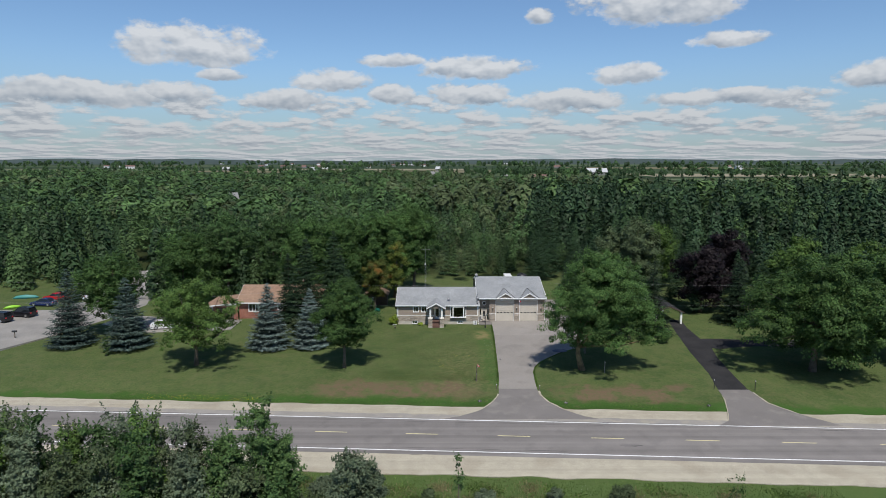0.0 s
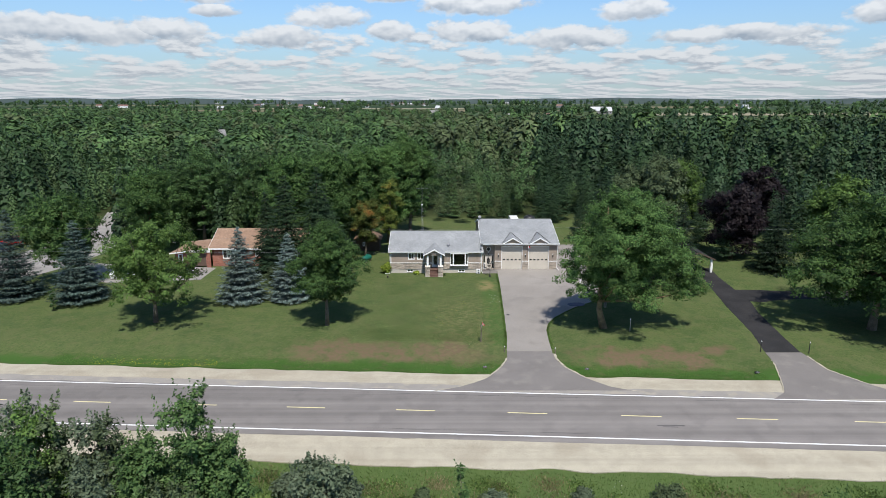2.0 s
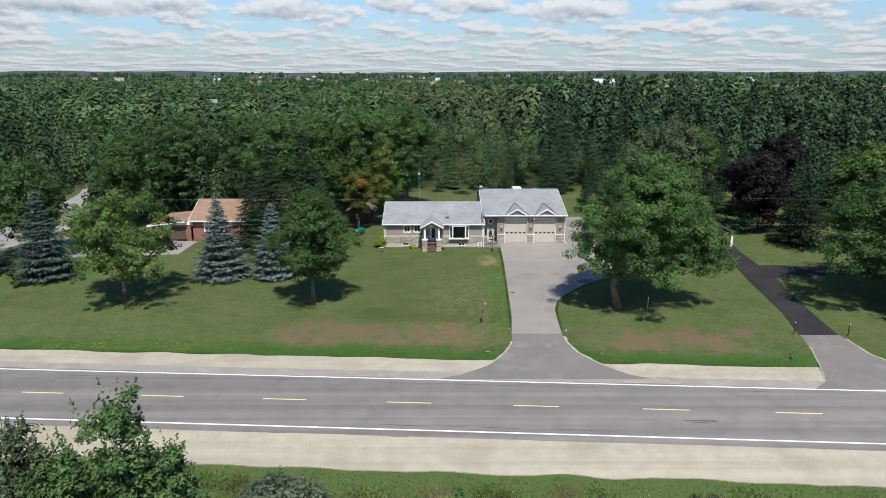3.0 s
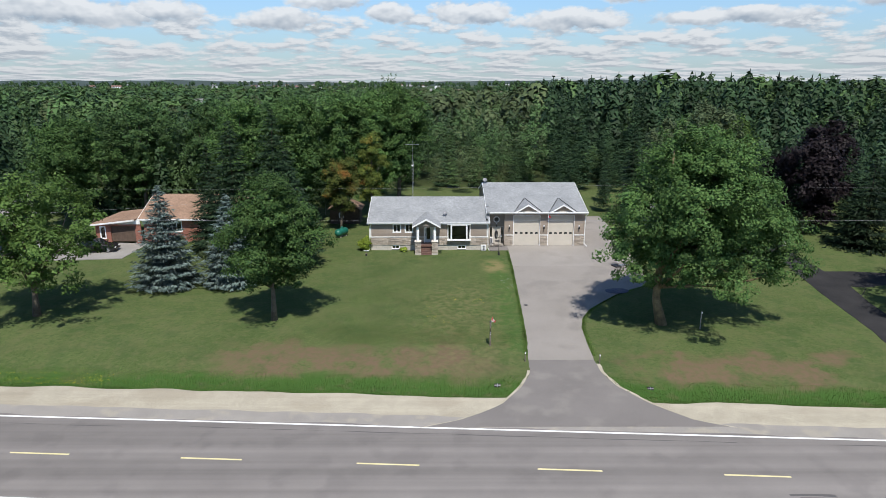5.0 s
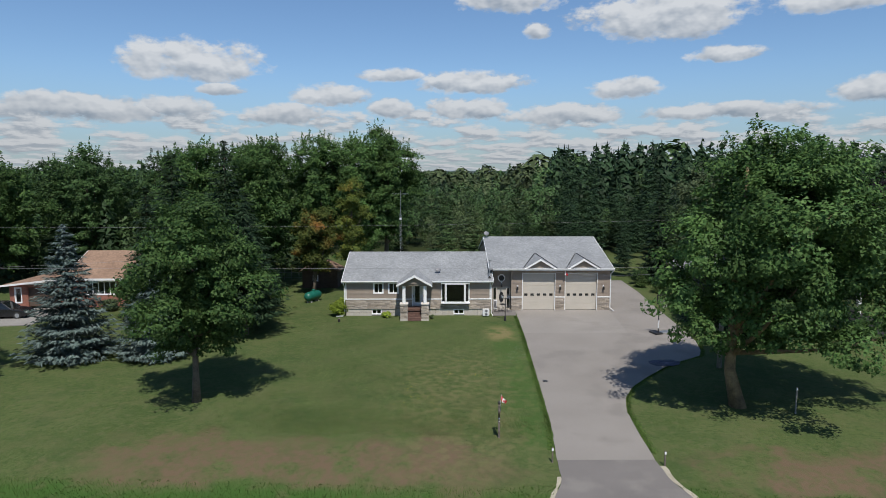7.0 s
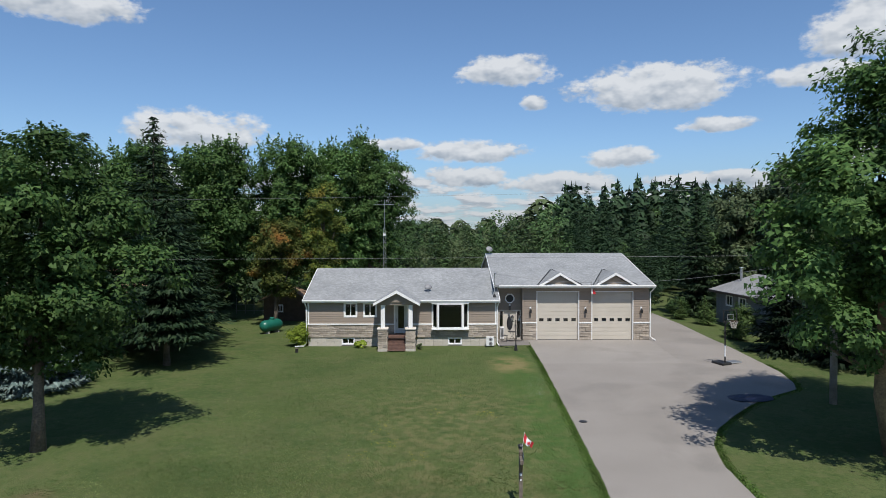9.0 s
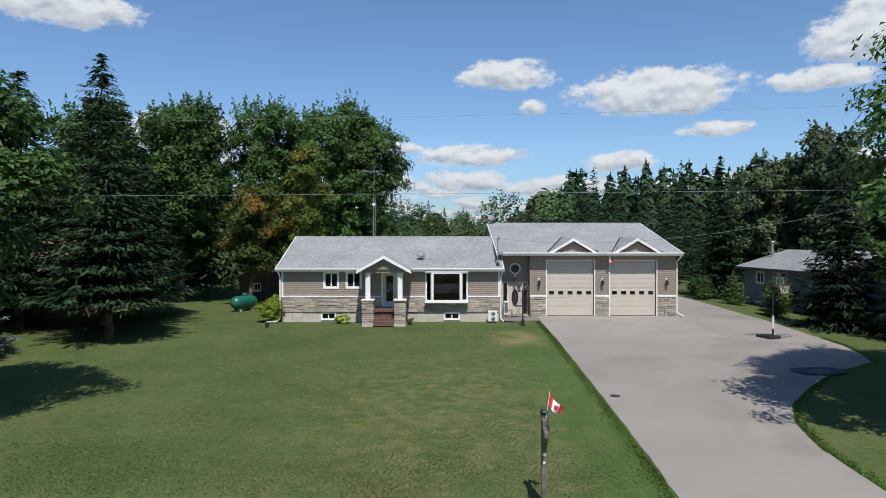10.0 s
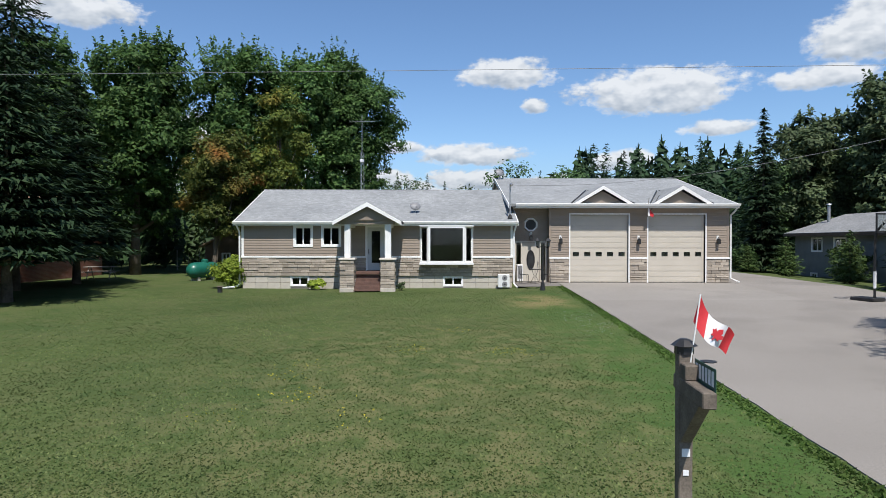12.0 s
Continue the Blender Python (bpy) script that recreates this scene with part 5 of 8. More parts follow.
# the bungalow with its garage
def wall_with_holes(x0, x1, z0, z1, y0, y1, holes):
    """A wall from x0 to x1 with openings (xa, xb, za, zb) right through it, as one closed skin."""
    xs = sorted({x0, x1, *[h[i] for h in holes for i in (0, 1) if x0 < h[i] < x1]})
    zs = sorted({z0, z1, *[h[i] for h in holes for i in (2, 3) if z0 < h[i] < z1]})
    nx, nz = len(xs) - 1, len(zs) - 1

    def solid(i, j):
        if not (0 <= i < nx and 0 <= j < nz):
            return False
        mx, mz = (xs[i] + xs[i + 1]) / 2, (zs[j] + zs[j + 1]) / 2
        return not any(h[0] < mx < h[1] and h[2] < mz < h[3] for h in holes)

    v, f, idx = [], [], {}

    def at(i, j, k):
        if (i, j, k) not in idx:
            idx[i, j, k] = len(v)
            v.append((xs[i], (y0, y1)[k], zs[j]))
        return idx[i, j, k]

    for i in range(nx):
        for j in range(nz):
            if not solid(i, j):
                continue
            f.append((at(i, j, 0), at(i + 1, j, 0), at(i + 1, j + 1, 0), at(i, j + 1, 0)))
            f.append((at(i, j + 1, 1), at(i + 1, j + 1, 1), at(i + 1, j, 1), at(i, j, 1)))
            for di, dj, (a, b), (c, d) in ((-1, 0, (0, 1), (0, 0)), (1, 0, (1, 0), (1, 1)), (0, -1, (0, 0), (1, 0)), (0, 1, (1, 1), (0, 1))):
                if not solid(i + di, j + dj):
                    f.append((at(i + a, j + b, 0), at(i + c, j + d, 0), at(i + c, j + d, 1), at(i + a, j + b, 1)))
    return Shape().add(v, f)


def free_spans(x0, x1, z0, z1, holes):
    """The stretches of a course that no opening cuts."""
    cuts = sorted((max(h[0], x0), min(h[1], x1)) for h in holes if h[2] < z1 - 0.005 and h[3] > z0 + 0.005 and h[1] > x0 and h[0] < x1)
    out, x = [], x0
    for a, b in cuts:
        if a - x > 0.04:
            out.append((x, a))
        x = max(x, b)
    if x1 - x > 0.04:
        out.append((x, x1))
    return out


SHARED = {}


def shared_box(key, w, d, h, c):
    """One mesh for all alike pieces: front face forward, standing on z = 0."""
    k = (key, round(w, 2), round(d, 3), round(h, 3))
    if k not in SHARED:
        SHARED[k] = box(0, k[1], -d, 0, 0, h, c=c).mesh(key)
    return SHARED[k]


def siding(parent, x0, x1, z0, z1, y, holes, lap=0.125, mat=None):
    """Lapped boards, each its own piece, on the face y of a wall."""
    z = z0
    while z < z1 - 0.03:
        top = min(z + lap, z1)
        for a, b in free_spans(x0, x1, z, top, holes):
            key = ("board", round(b - a, 2), round(top - z, 3))
            if key not in SHARED:
                w, h = key[1], key[2]
                SHARED[key] = Shape().prism([(0.0, 0.0), (-0.022, 0.0), (-0.024, 0.012), (-0.006, h), (0.0, h)], "x", 0, w).mesh("siding_board")
            part("siding_board", SHARED[key], mat or SIDING, parent, at=pose(a, y, z))
        z += lap


def stonework(parent, x0, x1, z0, z1, y, holes, seed, name="stone", turn=0, origin=None):
    """Ledgestone veneer: courses of unequal stones."""
    r = rng(seed)
    z = z0
    while z < z1 - 0.03:
        h = float(r.choice([0.08, 0.11, 0.14, 0.17]))
        if z + h > z1 - 0.05:
            h = z1 - z
        for a, b in free_spans(x0, x1, z, z + h, holes):
            x = a
            while x < b - 0.02:
                w = float(r.choice([0.25, 0.35, 0.45, 0.6, 0.75]))
                if x + w > b - 0.12:
                    w = b - x
                d = float(r.choice([0.04, 0.055, 0.07]))
                m = shared_box("stone", w - 0.012, d, h - 0.012, 0.012)
                at = pose(x + 0.006, y, z + 0.006)
                if origin is not None:
                    at = origin @ at
                part(name, m, STONE, parent, at=at)
                x += w
        z += h


def window_part(parent, x0, x1, z0, z1, y, mullions=1, depth=0.10, frame_w=0.09, name="window", proud=0.035, sash=0.035):
    """A window in a wall whose face is y: casing, sashes, panes of glass."""
    w = part(name, wall_with_holes(x0 - 0.01, x1 + 0.01, z0 - 0.01, z1 + 0.01, y - proud, y + depth, [(x0 + frame_w, x1 - frame_w, z0 + frame_w, z1 - frame_w)]), SASH, parent)
    ia, ib, ja, jb = x0 + frame_w, x1 - frame_w, z0 + frame_w, z1 - frame_w
    n = mullions + 1
    for k in range(n):
        a, b = ia + (ib - ia) * k / n, ia + (ib - ia) * (k + 1) / n
        part("sash", wall_with_holes(a, b, ja, jb, y + 0.01, y + 0.05, [(a + sash, b - sash, ja + sash, jb - sash)]), SASH, w)
        pane = part("pane", box(a + sash, b - sash, y + 0.026, y + 0.032, ja + sash, jb - sash), PANE, w)
        pane.visible_shadow = False
    return w


def gable_roof(x0, x1, y0, y1, ridge_y, z_eave, z_ridge, thick=0.14):
    return Shape().prism([(y0, z_eave), (ridge_y, z_ridge), (y1, z_eave), (y1, z_eave - thick), (ridge_y, z_ridge - thick), (y0, z_eave - thick)], "x", x0, x1)


FLOOR_Z, GROUND_H = 0.90, 0.64
HY, GY = 104.0, 105.3
HX0, HX1, HBACK = -7.55, 5.80, 114.4
house = thing("bungalow", "grey-shingled bungalow with taupe siding, ledgestone base and white trim", "house")
front_holes = [(-5.0, -4.05, 2.74, 3.78), (-3.63, -2.66, 2.74, 3.78), (-1.42, -0.48, 1.58, 3.76), (1.30, 3.78, 1.95, 3.78)]
cellar_holes = [(-5.16, -4.24, 0.80, 1.28), (2.38, 3.36, 0.80, 1.28)]
wall = part("wall", wall_with_holes(HX0, HX1, 1.30, 3.84, HY, HY + 0.2, front_holes), SIDING, house)
part("wall", box(HX0, HX0 + 0.2, HY + 0.2, HBACK, 1.30, 3.84), SIDING, house)
part("wall", box(HX1 - 0.2, HX1, HY + 0.2, HBACK, 1.30, 3.84), SIDING, house)
part("wall", box(HX0 + 0.2, HX1 - 0.2, HBACK - 0.2, HBACK, 1.30, 3.84), SIDING, house)
for xg in (HX0, HX1 - 0.2):
    part("gable_wall", Shape().prism([(HY, 3.84), (HBACK, 3.84), (109.3, 5.60)], "x", xg, xg + 0.2), SIDING, house)
foundation = part("foundation", wall_with_holes(HX0 + 0.03, HX1 - 0.03, 0.30, 1.30, HY + 0.05, HY + 0.25, cellar_holes), MORTAR, house, "concrete block foundation")
part("foundation", box(HX0 + 0.03, HX0 + 0.25, HY + 0.25, HBACK, 0.3, 1.30), BLOCK, house)
part("foundation", box(HX1 - 0.25, HX1 - 0.03, HY + 0.25, HBACK, 0.3, 1.30), BLOCK, house)
part("foundation", box(HX0 + 0.25, HX1 - 0.25, HBACK - 0.25, HBACK - 0.03, 0.3, 1.30), BLOCK, house)
part("indoor_floor", box(HX0 + 0.2, HX1 - 0.2, HY + 0.2, HBACK - 0.2, 1.46, 1.58), DIM_INSIDE, house)
part("indoor_wall", box(HX0 + 0.2, HX1 - 0.2, HY + 3.6, HY + 3.7, 1.58, 3.84), DIM_INSIDE, house)
part("indoor_ceiling", box(HX0 + 0.2, HX1 - 0.2, HY + 0.2, HBACK - 0.2, 3.78, 3.84), DIM_INSIDE, house)
for a, b, holes in ((0.66, 0.98, cellar_holes), (0.98, 1.30, cellar_holes)):
    for xa, xb in free_spans(HX0 + 0.03, HX1 - 0.03, a, b, holes):
        x = xa
        while x < xb - 0.05:
            w = min(0.62, xb - x)
            part("block", shared_box("block", w - 0.012, 0.035, b - a - 0.012, 0.008), BLOCK, foundation, at=pose(x + 0.006, HY + 0.05, a + 0.006))
            x += 0.62
stonework(wall, HX0, HX1, 1.30, 2.20, HY, front_holes, 5)
siding(wall, HX0 + 0.1, HX1 - 0.1, 2.30, 3.80, HY, front_holes)
for a, b in free_spans(HX0 - 0.02, HX1 + 0.02, 2.20, 2.29, front_holes):
    part("ledge_trim", box(a, b, HY - 0.085, HY, 2.20, 2.29, c=0.01), TRIM, house, "white ledge above the stone")
for x in (HX0 - 0.01, HX1 - 0.10):
    part("corner_trim", box(x, x + 0.11, HY - 0.03, HY + 0.08, 2.29, 3.80), TRIM, house)
# roof: 5 in 12, overhanging
roof = part("roof", gable_roof(-7.85, 6.02, 103.72, 114.88, 109.3, 3.98, 5.97), SHINGLE, house, "light grey shingle roof")
part("ridge_cap", Shape().prism([(109.13, 5.92), (109.3, 5.995), (109.47, 5.92), (109.47, 5.90), (109.3, 5.97), (109.13, 5.90)], "x", -7.87, 6.02), SHINGLE, house)
part("fascia", box(-7.85, 6.02, 103.64, 103.72, 3.78, 3.97), TRIM, house, "white fascia board")
part("soffit", box(-7.80, 5.98, 103.72, HY + 0.02, 3.79, 3.82), TRIM, house)
gut = [(103.64, 3.98), (103.52, 3.98), (103.51, 3.95), (103.54, 3.87), (103.64, 3.86)]
part("gutter", Shape().prism(gut, "x", -7.87, 6.04), TRIM, house, "white eavestrough")
for xr in (-7.89, 6.02):
    part("rake_board", Shape().prism([(103.67, 3.97), (109.3, 5.98), (114.93, 3.97), (114.93, 3.78), (109.3, 5.79), (103.67, 3.78)], "x", xr, xr + 0.04), TRIM, house)
part("downspout", Shape().tube([(-7.72, 103.58, 3.86), (-7.66, 103.75, 3.62), (-7.64, 103.93, 3.45), (-7.64, 103.93, 0.95), (-7.70, 103.6, 0.80)], 0.045, 6), TRIM, house, "white downspout")
part("downspout", Shape().tube([(5.95, 103.58, 3.86), (5.90, 103.75, 3.62), (5.86, 103.93, 3.45), (5.86, 103.93, 0.95), (5.98, 103.5, 0.78)], 0.045, 6), TRIM, house, "white downspout")
window_part(house, -5.0, -4.05, 2.74, 3.78, HY)
window_part(house, -3.63, -2.66, 2.74, 3.78, HY)
for h in cellar_holes:
    window_part(house, *h, HY + 0.05, frame_w=0.06, name="cellar_window")
# bow window: a wide pane between two slanting side lights
bow = part("bow_window", box(1.22, 3.86, 103.58, 104.0, 1.88, 1.97), SASH, house, "white bow window with a wide middle pane")
part("bow_top", box(1.22, 3.86, 103.58, 104.0, 3.74, 3.83), SASH, bow)
ring = [(1.24, 104.0), (1.66, 103.62), (3.42, 103.62), (3.84, 104.0)]
for (xa, ya), (xb, yb), nm in ((ring[0], ring[1], "side_light"), (ring[1], ring[2], "middle_light"), (ring[2], ring[3], "side_light")):
    ln = math.hypot(xb - xa, yb - ya)
    at = pose(xa, ya, 0, 0, 0, math.degrees(math.atan2(yb - ya, xb - xa)))
    part(nm, wall_with_holes(0, ln, 1.97, 3.74, -0.03, 0.05, [(0.09, ln - 0.09, 2.06, 3.66)]), SASH, bow, at=at)
    pane = part("pane", box(0.09, ln - 0.09, 0.008, 0.014, 2.06, 3.66), PANE, bow, at=at)
    pane.visible_shadow = False
# front door with a tall light
fd = part("front_door", wall_with_holes(-1.36, -0.54, 1.60, 3.70, HY + 0.06, HY + 0.11, [(-1.16, -0.74, 1.95, 3.52)]), GREYDOOR, house, "pale grey front door with a tall glass light")
part("door_frame", wall_with_holes(-1.46, -0.44, 1.58, 3.78, HY - 0.03, HY + 0.12, [(-1.36, -0.54, 1.5, 3.70)]), SASH, fd)
pane = part("pane", box(-1.16, -0.74, HY + 0.08, HY + 0.086, 1.95, 3.52), PANE, fd)
pane.visible_shadow = False
part("handle", Shape().tube([(-1.29, HY + 0.06, 2.62), (-1.29, HY - 0.01, 2.62), (-1.29, HY - 0.02, 2.40), (-1.29, HY + 0.06, 2.38)], 0.018, 6), BLACK, fd)
# porch
porch = thing("porch", "gabled porch on white posts and stone piers before the front door", "porch")
for k, (xa, xb) in enumerate(((-2.40, -1.74), (-0.52, 0.14))):
    pier = part("pier", box(xa + 0.05, xb - 0.05, 101.95, 102.55, 0.45, 2.14), MORTAR, porch, "ledgestone pier with a pale cap")
    stonework(pier, xa, xb, 0.85, 2.14, 101.95, [], 60 + k)
    w = 0.6
    stonework(pier, 0, w, 0.85, 2.14, 0, [], 64 + k, origin=pose(xb - 0.05, 101.95, 0, 0, 0, 90))
    stonework(pier, 0, w, 0.85, 2.14, 0, [], 68 + k, origin=pose(xa + 0.05, 102.55, 0, 0, 0, -90))
    part("pier_base", box(xa - 0.01, xb + 0.01, 101.88, 102.6, 0.45, 0.85, c=0.02), BLOCK, pier)
    part("cap", box(xa - 0.05, xb + 0.05, 101.84, 102.65, 2.14, 2.24, c=0.02), CAP, pier)
    cx = (xa + xb) / 2
    part("post", box(cx - 0.14, cx + 0.14, 102.10, 102.38, 2.24, 3.84, c=0.012), TRIM, porch, "square white post")
    part("beam", box(cx - 0.12, cx + 0.12, 102.38, HY, 3.66, 3.86), TRIM, porch)
part("front_beam", box(-2.35, 0.10, 102.08, 102.36, 3.80, 3.98), SIDING, porch)
part("gable_panel", Shape().prism([(-2.35, 3.98), (0.10, 3.98), (-1.125, 4.60)], "y", 102.0, 102.06), SIDING, porch, "taupe gable panel")
gx, pk, ev = -1.125, 4.83, 3.95
for s in (-1, 1):
    e = gx + s * 1.58
    outer = [(gx, pk), (e, ev), (e, ev - 0.12), (gx, pk - 0.14)]
    part("roof_slope", Shape().prism(outer, "y", 101.80, 106.3), SHINGLE, porch)
    part("barge_board", Shape().prism([(gx, pk - 0.02), (e, ev - 0.02), (e - s * 0.0, ev - 0.19), (gx, pk - 0.22)], "y", 101.74, 101.80), TRIM, porch, "white barge board")
    part("side_fascia", box(min(e, e - s * 0.04), max(e, e - s * 0.04), 101.8, 103.6, ev - 0.2, ev - 0.02), TRIM, porch)
part("porch_ceiling", box(-2.3, 0.05, 102.36, HY, 3.84, 3.87), TRIM, porch)
part("porch_floor", box(-2.0, -0.25, 102.62, 103.99, 1.45, 1.58), DECK, porch, "red-brown deck floor")
for k in range(4):
    z = 0.72 + 0.17 * k
    part("step", box(-1.74, -0.52, 101.75 + 0.26 * k, 102.05 + 0.26 * k, z, z + 0.05, c=0.008), DECK, porch, "red-brown stained step" if k == 0 else "")
    part("riser", box(-1.74, -0.52, 101.99 + 0.26 * k, 102.02 + 0.26 * k, z + 0.05, z + 0.17), DECK, porch)

# the garage, a wing with its own roof
garage = thing("garage", "taller double garage wing with taupe siding and stone base", "garage")
G0, G1, GB = 7.83, 17.07, 121.6
DOORS = [(8.91, 11.90), (12.92, 15.85)]
door_holes = [(a, b, FLOOR_Z - 0.2, 4.40) for a, b in DOORS]
gwall = part("wall", wall_with_holes(G0, G1, 0.6, 4.78, GY, GY + 0.25, door_holes), SIDING, garage)
part("wall", box(G1 - 0.25, G1, GY + 0.25, GB, 0.6, 4.78), SIDING, garage)
part("wall", box(5.95, G1 - 0.25, GB - 0.25, GB, 0.6, 4.78), SIDING, garage)
part("wall", box(G0, G0 + 0.2, GY + 0.25, 107.2, 0.6, 4.78), SIDING, garage)
recess = [(6.20, 7.78, 0.8, 3.00), (6.68, 7.22, 3.62, 4.16)]
rwall = part("wall", wall_with_holes(5.84, G0, 0.6, 4.78, 105.85, 106.05, recess), SIDING, garage)
siding(rwall, 5.84, G0 - 0.02, 0.95, 4.75, 105.85, [(6.12, 7.83, 0.8, 3.08), (6.6, 7.3, 3.54, 4.24)])
part("wall", box(5.82, 5.98, 106.05, GB, 0.6, 4.78), SIDING, garage)
for xg in (5.82, G1 - 0.25):
    part("gable_wall", Shape().prism([(GY, 4.78), (GB, 4.78), (113.5, 6.80)], "x", xg, xg + 0.2), SIDING, garage)
part("slab", box(5.98, G1 - 0.25, GY + 0.02, GB - 0.25, 0.55, FLOOR_Z), BLOCK, garage)
part("roof", gable_roof(5.72, 17.34, 104.85, 122.15, 113.5, 4.93, 7.05), SHINGLE, garage, "light grey shingle roof")
part("ridge_cap", Shape().prism([(113.33, 7.02), (113.5, 7.075), (113.67, 7.02), (113.67, 7.0), (113.5, 7.05), (113.33, 7.0)], "x", 5.7, 17.36), SHINGLE, garage)
part("fascia", box(6.06, 17.34, 104.77, 104.85, 4.72, 4.92), TRIM, garage, "white fascia board")
part("soffit", box(6.06, 17.38, 104.85, GY + 0.02, 4.73, 4.76), TRIM, garage)
part("soffit", box(6.0, G0, GY, 105.85, 4.73, 4.76), TRIM, garage)
part("gutter", Shape().prism([(a + 1.13, b + 0.95) for a, b in gut], "x", 6.06, 17.38), TRIM, garage, "white eavestrough")
for xr in (5.68, 17.34):
    part("rake_board", Shape().prism([(104.8, 4.92), (113.5, 7.06), (122.2, 4.92), (122.2, 4.72), (113.5, 6.86), (104.8, 4.72)], "x", xr, xr + 0.04), TRIM, garage)
part("downspout", Shape().tube([(17.30, 104.72, 4.80), (17.2, 105.0, 4.52), (17.14, 105.24, 4.38), (17.14, 105.24, 1.15), (17.35, 104.7, 0.96)], 0.045, 6), TRIM, garage, "white downspout")
holes = [(a - 0.065, b + 0.065, 0.5, 4.465) for a, b in DOORS]
stonework(gwall, G0, G1, FLOOR_Z + 0.02, 2.12, GY, holes, 9)
siding(gwall, G0 + 0.1, G1 - 0.1, 2.22, 4.75, GY, holes)
for a, b in free_spans(G0 - 0.02, G1 + 0.03, 2.12, 2.21, holes):
    part("ledge_trim", box(a, b, GY - 0.09, GY, 2.12, 2.21, c=0.01), TRIM, garage, "white ledge above the stone")
for x in (G0 - 0.01, G1 - 0.10):
    part("corner_trim", box(x, x + 0.11, GY - 0.03, GY + 0.06, 2.21, 4.75), SIDING, garage)


def garage_door(a, b):
    d = part("garage_door", box(a - 0.02, b + 0.02, GY + 0.20, GY + 0.22, FLOOR_Z, 4.42), BLACK, garage, "cream sectional garage door with a row of five small panes")
    part("door_casing", wall_with_holes(a - 0.065, b + 0.065, FLOOR_Z + 0.005, 4.465, GY - 0.035, GY + 0.14, [(a, b, 0, 4.40)]), TRIM, d, "white casing")
    n, w = 6, (b - a)
    h = (4.40 - FLOOR_Z) / n
    wins = []
    for k in range(5):
        c = a + w * (0.105 + 0.1975 * k)
        wins.append((c - 0.17, c + 0.17, FLOOR_Z + h * 2.30, FLOOR_Z + h * 2.72))
    for k in range(n):
        z = FLOOR_Z + h * k
        hs = [q for q in wins if k == 2]
        # each section with two pressed ribs
        s = wall_with_holes(a + 0.005, b - 0.005, z + 0.003, z + h - 0.003, GY + 0.125, GY + 0.165, hs)
        if k != 2:
            for f in (0.28, 0.72):
                s.box(a + 0.06, b - 0.06, GY + 0.119, GY + 0.126, z + h * f - 0.11, z + h * f + 0.11, c=0.006)
        part("door_section", s, CREAM, d)
    for q in wins:
        p = part("pane", box(q[0], q[1], GY + 0.14, GY + 0.146, q[2], q[3]), PANE, d)
        p.visible_shadow = False
        part("pane_frame", wall_with_holes(q[0] - 0.02, q[1] + 0.02, q[2] - 0.02, q[3] + 0.02, GY + 0.115, GY + 0.126, [(q[0] + 0.01, q[1] - 0.01, q[2] + 0.01, q[3] - 0.01)]), CREAM, d)
    part("seal", box(a, b, GY + 0.10, GY + 0.17, FLOOR_Z, FLOOR_Z + 0.03), RUBBER, d)


for a, b in DOORS:
    garage_door(a, b)
# decorative gables over the doors
for c in (10.48, 14.50):
    g = part("roof_gable", Shape().prism([(c - 1.12, 4.95), (c + 1.12, 4.95), (c, 5.60)], "y", 105.02, 105.08), SIDING, garage, "small decorative gable with white trim")
    for s in (-1, 1):
        e = c + s * 1.56
        part("gable_slope", Shape().prism([(c, 5.87), (e, 4.92), (e, 4.86), (c, 5.78)], "y", 104.80, 109.0), SHINGLE, g)
        part("barge_board", Shape().prism([(c, 5.84), (e, 4.90), (e - s * 0.26, 4.90), (c, 5.66)], "y", 104.72, 104.80), TRIM, g)
    for s in (-1, 1):
        part("valley_flashing", Shape().tube([(c + s * 1.60, 104.9, 4.97), (c + s * 0.06, 108.55, 5.90)], 0.035, 4), BLACK, g)
    part("gable_sill", box(c - 1.15, c + 1.15, 104.95, 105.08, 4.92, 4.98), TRIM, g)
# side entry in the recess
sd = part("side_door", box(6.50, 7.42, 105.910, 105.960, FLOOR_Z + 0.03, 2.93), ENTRY, garage, "beige entry door with an oval pane and side lights")
part("door_frame", wall_with_holes(6.12, 7.80, FLOOR_Z, 3.05, 105.810, 105.970, [(6.20, 6.44, FLOOR_Z + 0.08, 2.96), (6.50, 7.42, 0.5, 2.96), (7.48, 7.72, FLOOR_Z + 0.08, 2.96)]), ENTRY, sd)
for a, b in ((6.20, 6.44), (7.48, 7.72)):
    p = part("pane", box(a, b, 105.900, 105.906, FLOOR_Z + 0.08, 2.96), PANE, sd)
    p.visible_shadow = False
oval = [(6.96 + 0.19 * math.cos(t * math.pi / 10), 2.06 + 0.48 * math.sin(t * math.pi / 10)) for t in range(20)]
part("oval_pane", Shape().prism(oval, "y", 105.885, 105.905), BLACK, sd)
part("oval_frame", Shape().tube([(x, 105.890, z) for x, z in oval + oval[:1]], 0.03, 6), BLACK, sd)
part("handle", Shape().tube([(7.34, 105.910, 1.95), (7.34, 105.830, 1.95), (7.34, 105.830, 1.8)], 0.02, 6), BLACK, sd)
octa = [(6.95 + 0.33 * math.cos(math.pi / 8 + k * math.pi / 4), 3.89 + 0.33 * math.sin(math.pi / 8 + k * math.pi / 4)) for k in range(8)]
ow = part("octagon_window", Shape().tube([(x, 105.810, z) for x, z in octa + octa[:1]], 0.05, 4), SASH, garage, "white octagonal window")
# black sheet and opaque black pane stand in for the dark room behind
part("blind", box(6.6, 7.3, 106.060, 106.080, 3.54, 4.24), BLACK, ow)
p = part("pane", Shape().prism(octa, "y", 105.870, 105.876), BLACK, ow)
p.visible_shadow = False


